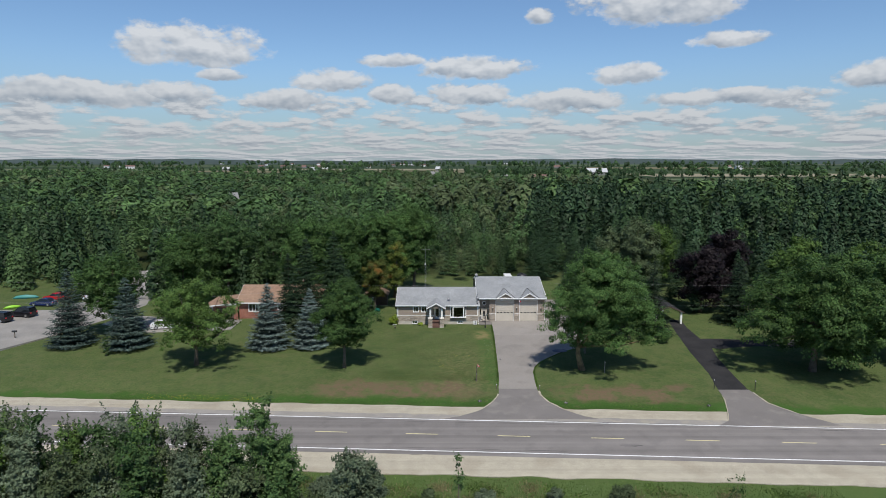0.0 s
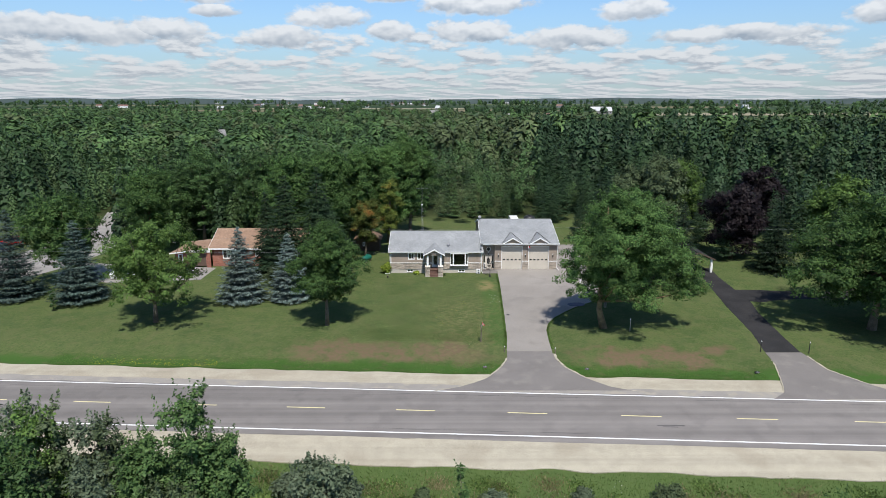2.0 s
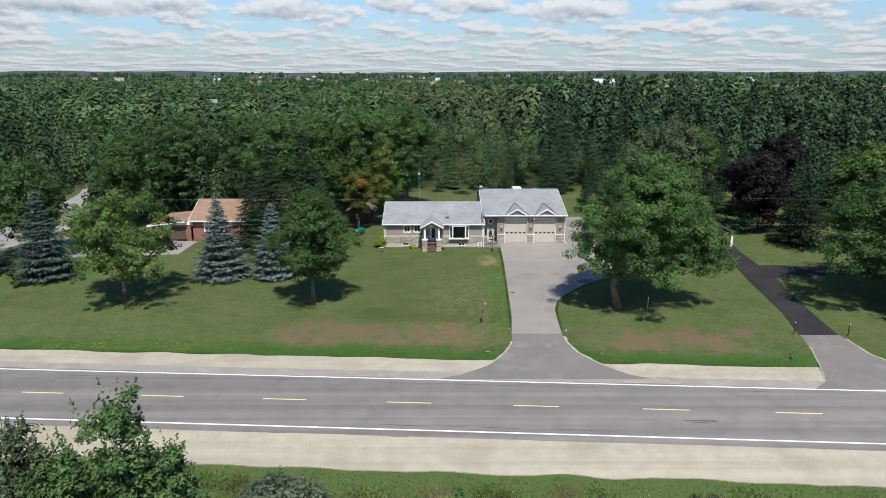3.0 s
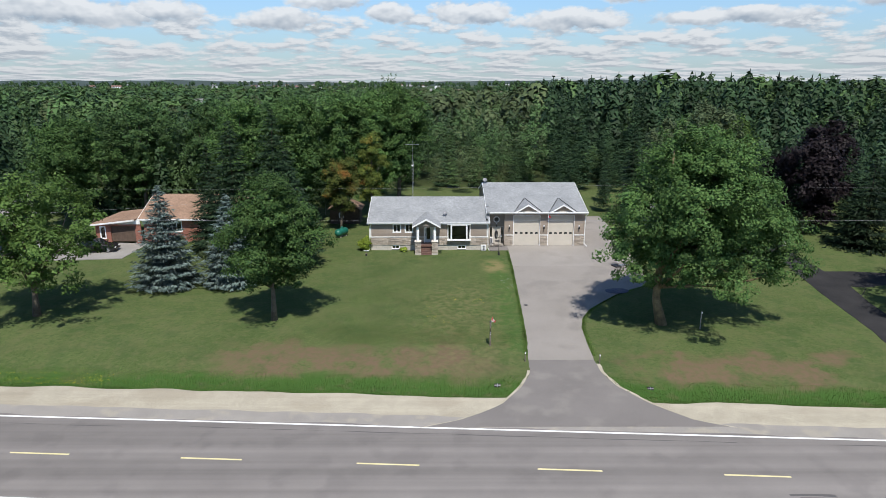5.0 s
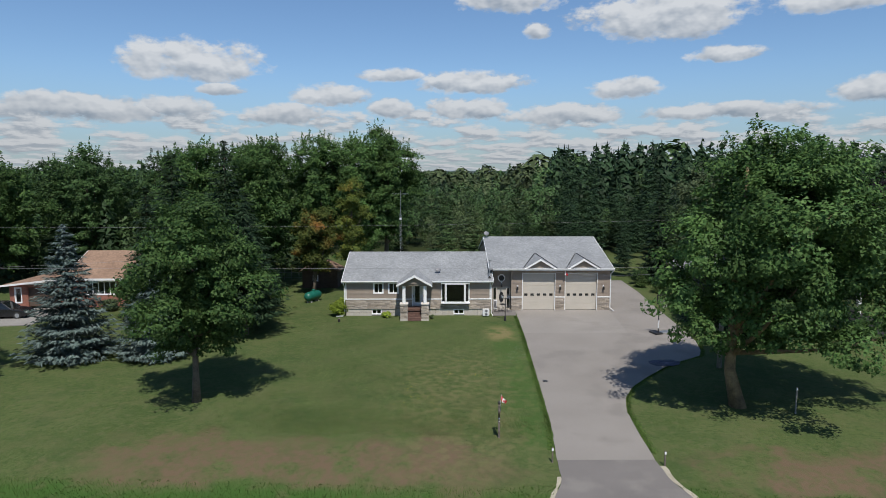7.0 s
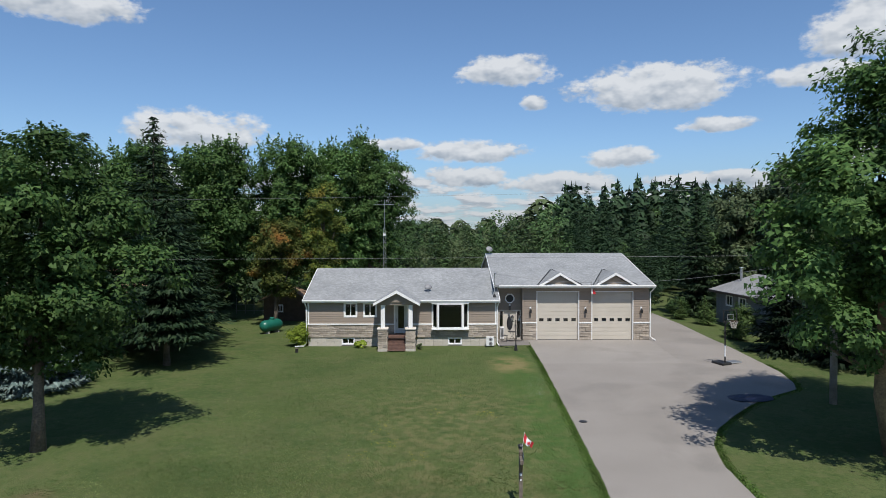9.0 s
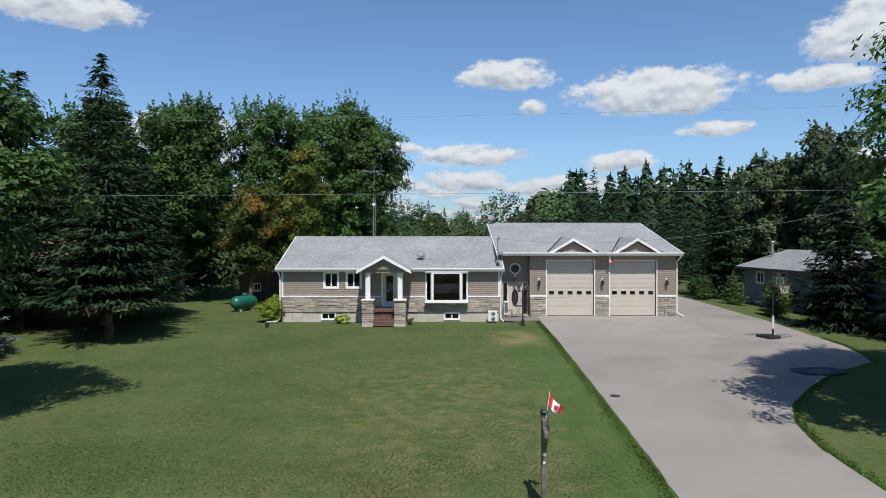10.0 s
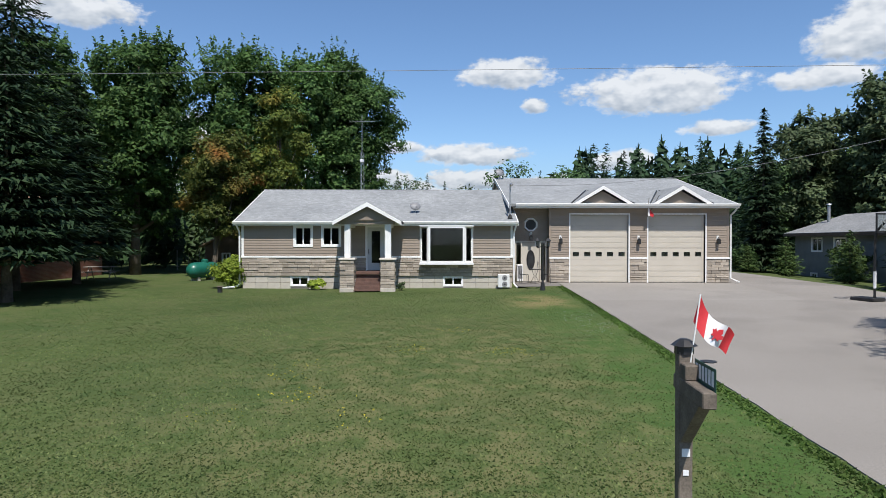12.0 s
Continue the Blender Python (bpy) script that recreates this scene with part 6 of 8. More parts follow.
# fittings of the house
def wall_lantern(x, y, z):
    ob = thing("wall_lantern", "black wall lantern on a white back plate beside the garage door", "wall lamp", pose(x, y, z), "wall lanterns")
    part("back_plate", box(-0.06, 0.06, -0.03, 0, 0.05, 0.27, c=0.01), TRIM, ob)
    part("arm", Shape().tube([(0, -0.03, 0.16), (0, -0.12, 0.20), (0, -0.15, 0.12)], 0.014, 6), BLACK, ob)
    part("cage", Shape().prism([(-0.07, -0.22), (0.07, -0.22), (0.07, -0.08), (-0.07, -0.08)], "z", -0.16, 0.08), BLACK, ob)
    part("cap", Shape().tube([(0, -0.15, 0.08), (0, -0.15, 0.14)], [0.10, 0.02], 8), BLACK, ob)
    return ob


lantern = wall_lantern(8.40, GY - 0.02, 3.05)
for x, y, z in ((12.41, GY - 0.02, 3.05), (16.48, GY - 0.02, 3.05), (6.95, 105.82, 3.22)):
    copy_thing(lantern, pose(x, y, z))


def satellite_dish(x, y, z, turn, size, mast):
    ob = thing("satellite_dish", "grey satellite dish on a short mast on the shingle roof", "satellite dish", pose(x, y, z, 0, 0, turn))
    part("mast", Shape().tube([(0, 0, -0.05), (0, 0, mast * 0.7), (0, -0.06, mast)], 0.025, 8), STEEL, ob)
    v, f = [], []
    for i in range(5):
        for k in range(16):
            a, q = 2 * math.pi * k / 16, size * i / 4
            v.append((1.15 * q * math.cos(a), 0.35 * q * q / size, 0.95 * q * math.sin(a)))
    f = [(i * 16 + k, i * 16 + (k + 1) % 16, i * 16 + 16 + (k + 1) % 16, i * 16 + 16 + k) for i in range(4) for k in range(16)]
    v2 = [(a, b + 0.012, c) for a, b, c in v]
    s = Shape().add(v, f).add(v2, [q[::-1] for q in f])
    k0 = len(v)
    s.f += [(64 + k, 64 + (k + 1) % 16, k0 + 64 + (k + 1) % 16, k0 + 64 + k) for k in range(16)]
    part("reflector", s, DISH, ob, smooth=True, at=pose(0, -0.10, mast + 0.1, -28, 0, 0))
    part("feed_arm", Shape().tube([(0, -0.08, mast - 0.08), (0, -0.40, mast - 0.02)], 0.014, 6), STEEL, ob)
    part("feed_horn", box(-0.04, 0.04, -0.46, -0.38, mast - 0.05, mast + 0.05, c=0.01), DISH, ob)
    return ob


satellite_dish(0.95, 105.1, 4.45, 15, 0.24, 0.30)
satellite_dish(6.0, 113.2, 6.95, 25, 0.27, 0.42)
mast = thing("service_mast", "grey steel service mast standing through the roof edge", "mast")
part("pipe", Shape().tube([(5.7, 104.2, 4.2), (5.7, 104.2, 5.75)], 0.035, 8), STEEL, mast)
part("weather_head", Shape().tube([(5.7, 104.2, 5.75), (5.72, 104.12, 5.86), (5.78, 104.0, 5.80)], 0.055, 8), STEEL, mast)
part("flashing", Shape().tube([(5.7, 104.2, 4.16), (5.7, 104.2, 4.36)], [0.14, 0.04], 8), RUBBER, mast)

heat_pump = thing("heat_pump", "white outdoor heat pump with two round fans beside the foundation", "heat pump", pose(5.32, 103.55, ground_z(5.3, 103.6)))
part("body", box(-0.28, 0.28, -0.14, 0.14, 0.08, 0.72, c=0.02), WHITESTEEL, heat_pump)
for z in (0.24, 0.55):
    part("fan_grille", Shape().tube([(0.04, -0.142, z), (0.04, -0.155, z)], 0.13, 16), DISH, heat_pump)
    part("fan_hub", Shape().tube([(0.04, -0.155, z), (0.04, -0.16, z)], 0.045, 10), BLACK, heat_pump)
for x in (-0.25, 0.25):
    part("foot", box(x - 0.03, x + 0.03, -0.18, 0.18, -0.04, 0.08), BLACK, heat_pump)
ac = thing("air_conditioner", "white upright air conditioner beside the entry door", "air conditioner", pose(6.35, 105.62, FLOOR_Z + 0.008))
part("body", box(-0.16, 0.16, -0.16, 0.16, 0.04, 0.92, c=0.02), WHITESTEEL, ac)
part("grille", box(-0.11, 0.11, -0.175, -0.155, 0.20, 0.84), DISH, ac)
for x in (-0.12, 0.12):
    part("foot", box(x - 0.02, x + 0.02, -0.14, 0.14, 0, 0.04), BLACK, ac)


def wire_chair(x, y, turn):
    ob = thing("bistro_chair", "black wire bistro chair on the entry paving", "chair", pose(x, y, drive_z(x, y) + 0.01, 0, 0, turn), "bistro set")
    for sx in (-0.17, 0.17):
        for sy in (-0.17, 0.17):
            part("leg", Shape().tube([(sx * 1.15, sy * 1.15, 0), (sx, sy, 0.44)], 0.012, 6), BLACK, ob)
    part("seat", Shape().tube([(0, 0, 0.44), (0, 0, 0.46)], 0.21, 14), BLACK, ob)
    back = [(0.20 * math.cos(a), 0.19, 0.46 + 0.42 * math.sin(a)) for a in np.linspace(0, math.pi, 9)]
    part("backrest", Shape().tube(back, 0.012, 6), BLACK, ob)
    return ob


wire_chair(6.45, 104.55, 70)
wire_chair(7.55, 104.65, -80)
table = thing("bistro_table", "black round wire bistro table on the entry paving", "table", pose(7.0, 104.6, drive_z(7.0, 104.6) + 0.01))
part("tabletop", Shape().tube([(0, 0, 0.69), (0, 0, 0.72)], 0.32, 18), BLACK, table)
for k in range(3):
    a = k * 2.094 + 0.4
    part("leg", Shape().tube([(0.26 * math.cos(a), 0.26 * math.sin(a), 0), (0.05 * math.cos(a), 0.05 * math.sin(a), 0.36), (0.18 * math.cos(a), 0.18 * math.sin(a), 0.69)], 0.013, 6), BLACK, table)

lamp = thing("lamp_post", "black garden lamp post with two glass lanterns on the lawn", "lamp post", pose(6.9, 101.5, ground_z(6.9, 101.5)))
part("base", Shape().tube([(0, 0, -0.03), (0, 0, 0.10), (0, 0, 0.34), (0, 0, 0.42)], [0.13, 0.12, 0.075, 0.045], 10), BLACK, lamp)
part("pole", Shape().tube([(0, 0, 0.40), (0, 0, 2.05)], 0.036, 8), BLACK, lamp)
part("crossbar", Shape().tube([(-0.24, 0, 1.92), (-0.1, 0, 1.98), (0.1, 0, 1.98), (0.24, 0, 1.92)], 0.02, 6), BLACK, lamp)
for sx in (-0.24, 0.24):
    lan = part("lantern", Shape().tube([(sx, 0, 1.92), (sx, 0, 2.02)], [0.03, 0.08], 6), BLACK, lamp)
    g = part("lantern_glass", Shape().tube([(sx, 0, 2.02), (sx, 0, 2.24)], [0.08, 0.11], 6), PANE, lan)
    g.visible_shadow = False
    part("lantern_cap", Shape().tube([(sx, 0, 2.24), (sx, 0, 2.31), (sx, 0, 2.38)], [0.15, 0.08, 0.015], 6), BLACK, lan)

# flags on the garage wall
wf = thing("wall_flag", "two small faded flags on poles on the garage wall", "flag", pose(12.86, GY - 0.03, 4.30))
for dx, tz in ((-0.16, 0.92), (0.36, 1.05)):
    part("flag_pole", Shape().tube([(0, 0, 0), (dx, -0.75, tz)], 0.014, 6), WOOD, wf)
part("flag", Shape().add([(-0.1, -0.42, 0.52), (0.02, -0.36, 0.30), (0.06, -0.33, 0.02), (-0.12, -0.46, 0.02), (-0.1, -0.41, 0.50), (0.02, -0.35, 0.28), (0.06, -0.32, 0.0), (-0.12, -0.45, 0.0)],
                           [(0, 1, 2, 3), (7, 6, 5, 4), (0, 4, 5, 1), (1, 5, 6, 2), (2, 6, 7, 3), (3, 7, 4, 0)]), FLAGWHITE, wf)
part("flag_hem", Shape().add([(0.0, -0.38, 0.36), (0.22, -0.34, 0.10), (0.20, -0.33, -0.06), (0.03, -0.37, 0.02), (0.0, -0.37, 0.35), (0.22, -0.33, 0.09), (0.20, -0.32, -0.07), (0.03, -0.36, 0.01)],
                               [(0, 1, 2, 3), (7, 6, 5, 4), (0, 4, 5, 1), (1, 5, 6, 2), (2, 6, 7, 3), (3, 7, 4, 0)]), RED, wf)

# the roadside number post with its flag
MX, MY = 4.24, 77.55
mz = ground_z(MX, MY)
post = thing("number_post", "weathered wooden mailbox post with arm, brace and small flag", "post", pose(MX, MY, mz, 0, 0, -4))
top = 2.20 - mz
part("post", box(-0.055, 0.055, -0.055, 0.055, -0.1, top - 0.10, c=0.008), WOOD, post)
part("cap", Shape().tube([(0, 0, top - 0.12), (0, 0, top - 0.06), (0, 0, top - 0.055), (0, 0, top - 0.01), (0, 0, top)], [0.075, 0.075, 0.105, 0.05, 0.03], 8), BLACK, post, "black metal post cap")
part("arm", box(-0.05, 0.05, -0.60, 0.12, top - 0.42, top - 0.30, c=0.008), WOOD, post)
part("brace", Shape().prism([(-0.50, top - 0.42), (-0.06, top - 0.42), (-0.055, top - 0.82)], "x", -0.045, 0.045), WOOD, post)
part("block", box(-0.05, 0.05, -0.20, -0.06, top - 0.30, top - 0.18, c=0.008), WOOD, post)
sign = part("sign", box(0.052, 0.058, -0.56, -0.10, top - 0.34, top - 0.14, c=0.002), SIGNGREEN, post, "green number plate")
for k in range(6):
    y = -0.53 + 0.07 * k
    part("sign_bar", box(0.0485, 0.0515, y, y + 0.045, top - 0.275, top - 0.165), FLAGWHITE, sign)
for z, w in ((top - 0.90, 0.032), (top - 1.06, 0.022)):
    part("plate", box(-w, w, -0.062, -0.057, z - 0.05 * w / 0.05, z + 0.05 * w / 0.05), FLAGWHITE, post)
part("flag_stick", Shape().tube([(0.03, -0.06, top - 0.20), (0.11, -0.05, top + 0.36)], 0.006, 6), TRIM, post, "thin white flag stick")


def flag_sheet(u0, u1, name, mat, parent):
    """One field of the flag, waving down from the stick; u along it from 0 to 1."""
    v, n = [], 6
    for i in range(n + 1):
        u = u0 + (u1 - u0) * i / n
        for w in (0.0, 0.5, 1.0):
            x = 0.112 + 0.27 * u - 0.045 * w - 0.02 * w * u
            z = top + 0.35 - 0.36 * u - 0.05 * math.sin(5 * u) - w * (0.21 - 0.05 * u)
            y = -0.05 + 0.035 * math.sin(7 * u + 1.5 * w)
            v.append((x, y, z))
    f = [(i * 3 + k, i * 3 + k + 1, i * 3 + k + 4, i * 3 + k + 3) for i in range(n) for k in (0, 1)]
    back = [(a, b + 0.002, c) for a, b, c in v]
    s = Shape().add(v, f).add(back, [q[::-1] for q in f])
    return part(name, s, mat, parent, smooth=True)


flag = flag_sheet(0.0, 0.27, "flag", RED, post)
flag["label"] = "red and white flag with a red leaf"
flag_sheet(0.27, 0.76, "flag_field", FLAGWHITE, flag)
flag_sheet(0.76, 1.0, "flag_end", RED, flag)
leafy = [(0, -0.085), (0.012, -0.03), (0.055, -0.04), (0.045, -0.02), (0.085, 0.02), (0.06, 0.025), (0.065, 0.05), (0.03, 0.03), (0.03, 0.06), (0, 0.095), (-0.03, 0.06), (-0.03, 0.03), (-0.065, 0.05), (-0.06, 0.025), (-0.085, 0.02), (-0.045, -0.02), (-0.055, -0.04), (-0.012, -0.03)]
ca, sa = math.cos(-0.85), math.sin(-0.85)
part("leaf_emblem", Shape().prism([(0.222 + 0.72 * (a * ca - b * sa), top + 0.04 + 0.72 * (a * sa + b * ca)) for a, b in leafy], "y", -0.095, -0.092), RED, flag)

# basketball stand
hoop = thing("basketball_hoop", "black portable basketball hoop on the driveway edge", "basketball hoop", pose(18.9, 96.9, drive_z(18.9, 96.9) + 0.01, 0, 0, 20))
part("base", box(-0.35, 0.35, -0.2, 0.75, 0, 0.14, c=0.03), BLACK, hoop)
part("ballast", box(0.5, 1.35, 0.0, 0.6, 0, 0.10, c=0.04), STEEL, hoop, "grey ballast bag")
part("pole", Shape().tube([(0, 0, 0.14), (0, 0, 2.2), (-0.08, -0.12, 2.7), (-0.10, -0.42, 3.0)], 0.045, 8), BLACK, hoop)
part("pole_pad", Shape().tube([(0, 0, 0.50), (0, 0, 1.15)], 0.056, 8), WHITESTEEL, hoop, "white pole pad")
bb = part("backboard", wall_with_holes(-0.62, 0.42, 2.62, 3.36, -0.50, -0.46, [(-0.56, 0.36, 2.68, 3.30)]), BLACK, hoop)
g = part("pane", box(-0.56, 0.36, -0.49, -0.48, 2.68, 3.30), PANE, bb)
g.visible_shadow = False
part("target", wall_with_holes(-0.34, 0.14, 2.76, 3.10, -0.505, -0.50, [(-0.30, 0.10, 2.80, 3.06)]), STEEL, bb)
rim = [(-0.10 + 0.23 * math.cos(a), -0.76 + 0.23 * math.sin(a), 2.72) for a in np.linspace(0, 2 * math.pi, 15)]
part("rim", Shape().tube(rim, 0.012, 6, cap=False), SHEDWOOD, hoop)
net = Shape()
for k in range(10):
    a, b, c = 2 * math.pi * k / 10, 2 * math.pi * (k + 0.5) / 10, 2 * math.pi * (k - 0.5) / 10
    for q in (b, c):
        net.tube([(-0.10 + 0.23 * math.cos(a), -0.76 + 0.23 * math.sin(a), 2.71), (-0.10 + 0.17 * math.cos(q), -0.76 + 0.17 * math.sin(q), 2.50), (-0.10 + 0.12 * math.cos(a), -0.76 + 0.12 * math.sin(a), 2.30)], 0.008, 4)
part("net", net, CAP, hoop, "worn pale net")


def crumpled(name, label, category, x, y, half_w, half_d, mat, seed, turn=0):
    """A thin sheet lying in folds."""
    r = rng(seed)
    n = 9
    v = []
    for j in range(n):
        for i in range(n):
            u, w = 2 * i / (n - 1) - 1, 2 * j / (n - 1) - 1
            q = 1 - 0.25 * abs(u * w)
            v.append((half_w * u * q + r.uniform(-0.06, 0.06), half_d * w * q + r.uniform(-0.06, 0.06), 0.02 + 0.05 * r.uniform() * (1 - max(abs(u), abs(w)))))
    f = [(j * n + i, j * n + i + 1, j * n + n + i + 1, j * n + n + i) for j in range(n - 1) for i in range(n - 1)]
    s = Shape().add(v, f).add([(a, b, c - 0.015) for a, b, c in v], [q[::-1] for q in f])
    ob = part(name, s, mat, at=pose(x, y, drive_z(x, y) + 0.012, 0, 0, turn))
    return tagged(ob, label, category)


crumpled("tarpaulin", "dark blue crumpled tarpaulin lying on the driveway", "tarpaulin", 16.9, 89.6, 1.15, 0.75, TARP, 3, 12)
cover = part("drain_cover", Shape().tube([(0, 0, 0), (0, 0, 0.02)], 0.17, 16), BLACK, at=pose(7.97, 86.0, drive_z(7.97, 86.0) + 0.004))
tagged(cover, "round dark drain cover at the driveway edge", "drain cover")

# green tank, shrubs and small garden things beside the house
tank = thing("propane_tank", "dark green horizontal propane tank on the lawn beside the house", "propane tank", pose(-11.9, 110.6, ground_z(-11.9, 110.6), 0, 0, 62))
prof = [(-1.15, 0.02), (-1.10, 0.20), (-1.0, 0.33), (-0.85, 0.43), (-0.65, 0.47), (0.65, 0.47), (0.85, 0.43), (1.0, 0.33), (1.10, 0.20), (1.15, 0.02)]
part("shell", Shape().tube([(a, 0, 0.62) for a, b in prof], [b for a, b in prof], 20), TANKGREEN, tank, smooth=True)
part("dome", Shape().tube([(0.1, 0, 1.05), (0.1, 0, 1.20), (0.1, 0, 1.26)], [0.20, 0.20, 0.12], 12), TANKGREEN, tank)
for a in (-0.55, 0.55):
    part("foot", box(a - 0.08, a + 0.08, -0.3, 0.3, -0.05, 0.22), BLOCK, tank)


def shrub(name, label, x, y, height, half, mat, seed, n=60, leaf=0.055):
    r = rng(seed)
    lv, c = crown_leaves(r, n, 26, leaf, half * 0.30, height, 0.02, half, 0, 0.45, 0.5, lobes=9)
    ob = thing(name, label, "shrub", pose(x, y, ground_z(x, y)))
    part("stem", Shape().tube([(0, 0, -0.05), (0, 0, height * 0.6)], [0.03, 0.01], 5), BARK, ob)
    part("leaves", quads_mesh("leaves", lv, len(lv), mat, 3), None, ob)
    return ob


shrub("shrub", "bright yellow-green rounded shrub at the house corner", -8.1, 104.0, 1.65, 0.98, LIME, 201, 260)
shrub("hosta", "low light green hosta at the foundation", -3.75, 103.4, 0.48, 0.52, LIME, 202, 50)
shrub("shrub", "small green plant at the porch pier", 0.40, 102.6, 0.4, 0.25, OLIVE, 203, 16)
shrub("shrub", "dark red-green shrub between blue spruces", -22.6, 97.5, 3.2, 2.0, OLIVE, 204, 150, 0.10)
shrub("shrub", "dark shrub before the brick house", -30.5, 106.3, 1.2, 1.1, OLIVE, 205, 60, 0.08)
shrub("sapling", "slim young tree on the lawn", -47.6, 87.5, 3.0, 0.5, DARKLEAF, 206, 40, 0.09)
for k, (x, y) in enumerate(((24.4, 119.6), (26.0, 109.6), (25.6, 103.4), (30.8, 95.2), (33.0, 93.4))):
    shrub("shrub", "dense dark green shrub along the grey house", x, y, 2.0 + 0.35 * (k % 3), 1.25, CEDAR if k % 2 else DARKLEAF, 210 + k, 90, 0.09)
garden_light = thing("garden_light", "small black garden light on the lawn", "garden light", pose(-7.8, 101.6, ground_z(-7.8, 101.6)))
part("stake", box(-0.09, 0.09, -0.09, 0.09, -0.05, 0.24, c=0.02), BLACK, garden_light)
part("top", box(-0.12, 0.12, -0.12, 0.12, 0.24, 0.30, c=0.02), WOOD, garden_light)
pipe = part("drain_pipe", Shape().tube([(-8.35, 103.5, 0.0), (-7.70, 103.3, 0.06)], 0.05, 8), TRIM, at=pose(0, 0, ground_z(-8, 103.4) + 0.05))
tagged(pipe, "white drain pipe lying at the house corner", "pipe")
cyl = thing("gas_cylinder", "white upright gas tank under the spruces", "gas tank", pose(-23.2, 111.5, ground_z(-23, 111.5)))
part("shell", Shape().tube([(0, 0, 0.1), (0, 0, 0.16), (0, 0, 1.15), (0, 0, 1.28), (0, 0, 1.33)], [0.36, 0.44, 0.44, 0.30, 0.08], 16), WHITESTEEL, cyl, smooth=True)
part("collar", Shape().tube([(0, 0, 1.28), (0, 0, 1.45)], 0.16, 12), WHITESTEEL, cyl)
part("foot_ring", Shape().tube([(0, 0, -0.05), (0, 0, 0.12)], 0.33, 14), STEEL, cyl)
pt = thing("picnic_table", "weathered pale picnic table under the trees", "picnic table", pose(-19.0, 112.5, ground_z(-19, 112.5), 0, 0, 10))
for k in range(5):
    part("top_board", box(-0.9, 0.9, -0.38 + 0.155 * k, -0.24 + 0.155 * k, 0.72, 0.76), GREYPOLE, pt)
for y in (-0.72, 0.58):
    part("bench_board", box(-0.9, 0.9, y, y + 0.15, 0.42, 0.46), GREYPOLE, pt)
for x in (-0.65, 0.65):
    part("leg_frame", Shape().tube([(x, -0.62, 0), (x, -0.15, 0.72)], 0.04, 4).tube([(x, 0.62, 0), (x, 0.15, 0.72)], 0.04, 4).box(x - 0.03, x + 0.03, -0.7, 0.7, 0.36, 0.42), GREYPOLE, pt)
fence = thing("garden_fence", "thin pole fence of the vegetable garden", "fence", pose(0, 0, 0))
for k in range(9):
    x = -19.0 + 0.9 * k
    part("pole", Shape().tube([(x, 124.0, 0.6), (x + 0.05 * math.sin(k * 3), 124.0, 2.3 + 0.2 * math.sin(k * 5))], 0.03, 5), GREYPOLE, fence)
for z in (1.0, 1.6):
    part("rail", Shape().tube([(-19.1, 124.0, z), (-11.7, 124.0, z)], 0.02, 5), GREYPOLE, fence)

# lattice antenna mast
am = thing("antenna_mast", "slim lattice antenna mast with a television aerial behind the house", "antenna mast", pose(-3.3, 117.5, ground_z(-3.3, 117.5)))
leg = [(0.16 * math.cos(k * 2.094), 0.16 * math.sin(k * 2.094)) for k in range(3)]
for a, b in leg:
    part("leg", Shape().tube([(a, b, -0.1), (a * 0.8, b * 0.8, 8.6)], 0.013, 5), STEEL, am)
lat = Shape()
for k in range(18):
    z = 0.2 + k * 0.46
    for i in range(3):
        (a, b), (c, d) = leg[i], leg[(i + 1) % 3]
        lat.tube([(a * 0.95, b * 0.95, z), (c * 0.95, d * 0.95, z + 0.46)], 0.006, 4)
part("lattice", lat, STEEL, am)
part("top_pole", Shape().tube([(0, 0, 8.4), (0, 0, 11.2)], 0.022, 6), STEEL, am)
boom = part("boom", Shape().tube([(-0.9, 0.1, 10.75), (0.9, -0.1, 10.75)], 0.018, 5), STEEL, am)
for k in range(7):
    x = -0.85 + 0.28 * k
    part("element", Shape().tube([(x - 0.05, -0.55 + 0.05 * k, 10.77), (x + 0.05, 0.55 - 0.05 * k, 10.77)], 0.010, 4), STEEL, boom)
part("floodlight", box(-0.12, 0.12, -0.2, -0.05, 7.9, 8.1, c=0.02), WHITESTEEL, am)

# power line
LINE = [(-72.0, 90.9), (20.3, 88.6), (92.0, 90.5)]


def utility_pole(x, y, tall=10.15):
    ob = thing("utility_pole", "weathered grey wooden utility pole with one top pin", "utility pole", pose(x, y, ground_z(x, y)), "power line")
    part("pole", Shape().tube([(0, 0, -0.2), (0.02, 0, tall * 0.5), (0, 0, tall)], [0.17, 0.14, 0.10], 10), GREYPOLE, ob, smooth=True)
    part("insulator", Shape().tube([(0, 0, tall), (0, 0, tall + 0.16)], [0.05, 0.03], 8), DISH, ob)
    part("bracket", box(-0.05, 0.05, -0.22, -0.08, 6.85, 7.15), STEEL, ob)
    return ob


for x, y in LINE:
    utility_pole(x, y)


def cable(a, b, sag, name="power_cable", label="thin dark overhead cable between utility poles", radius=0.008):
    a, b = Vector(a), Vector(b)
    pts = [a.lerp(b, k / 14) - Vector((0, 0, sag * 4 * (k / 14) * (1 - k / 14))) for k in range(15)]
    return tagged(part(name, Shape().tube(pts, radius, 4), DISH), label, "cable", "power line")


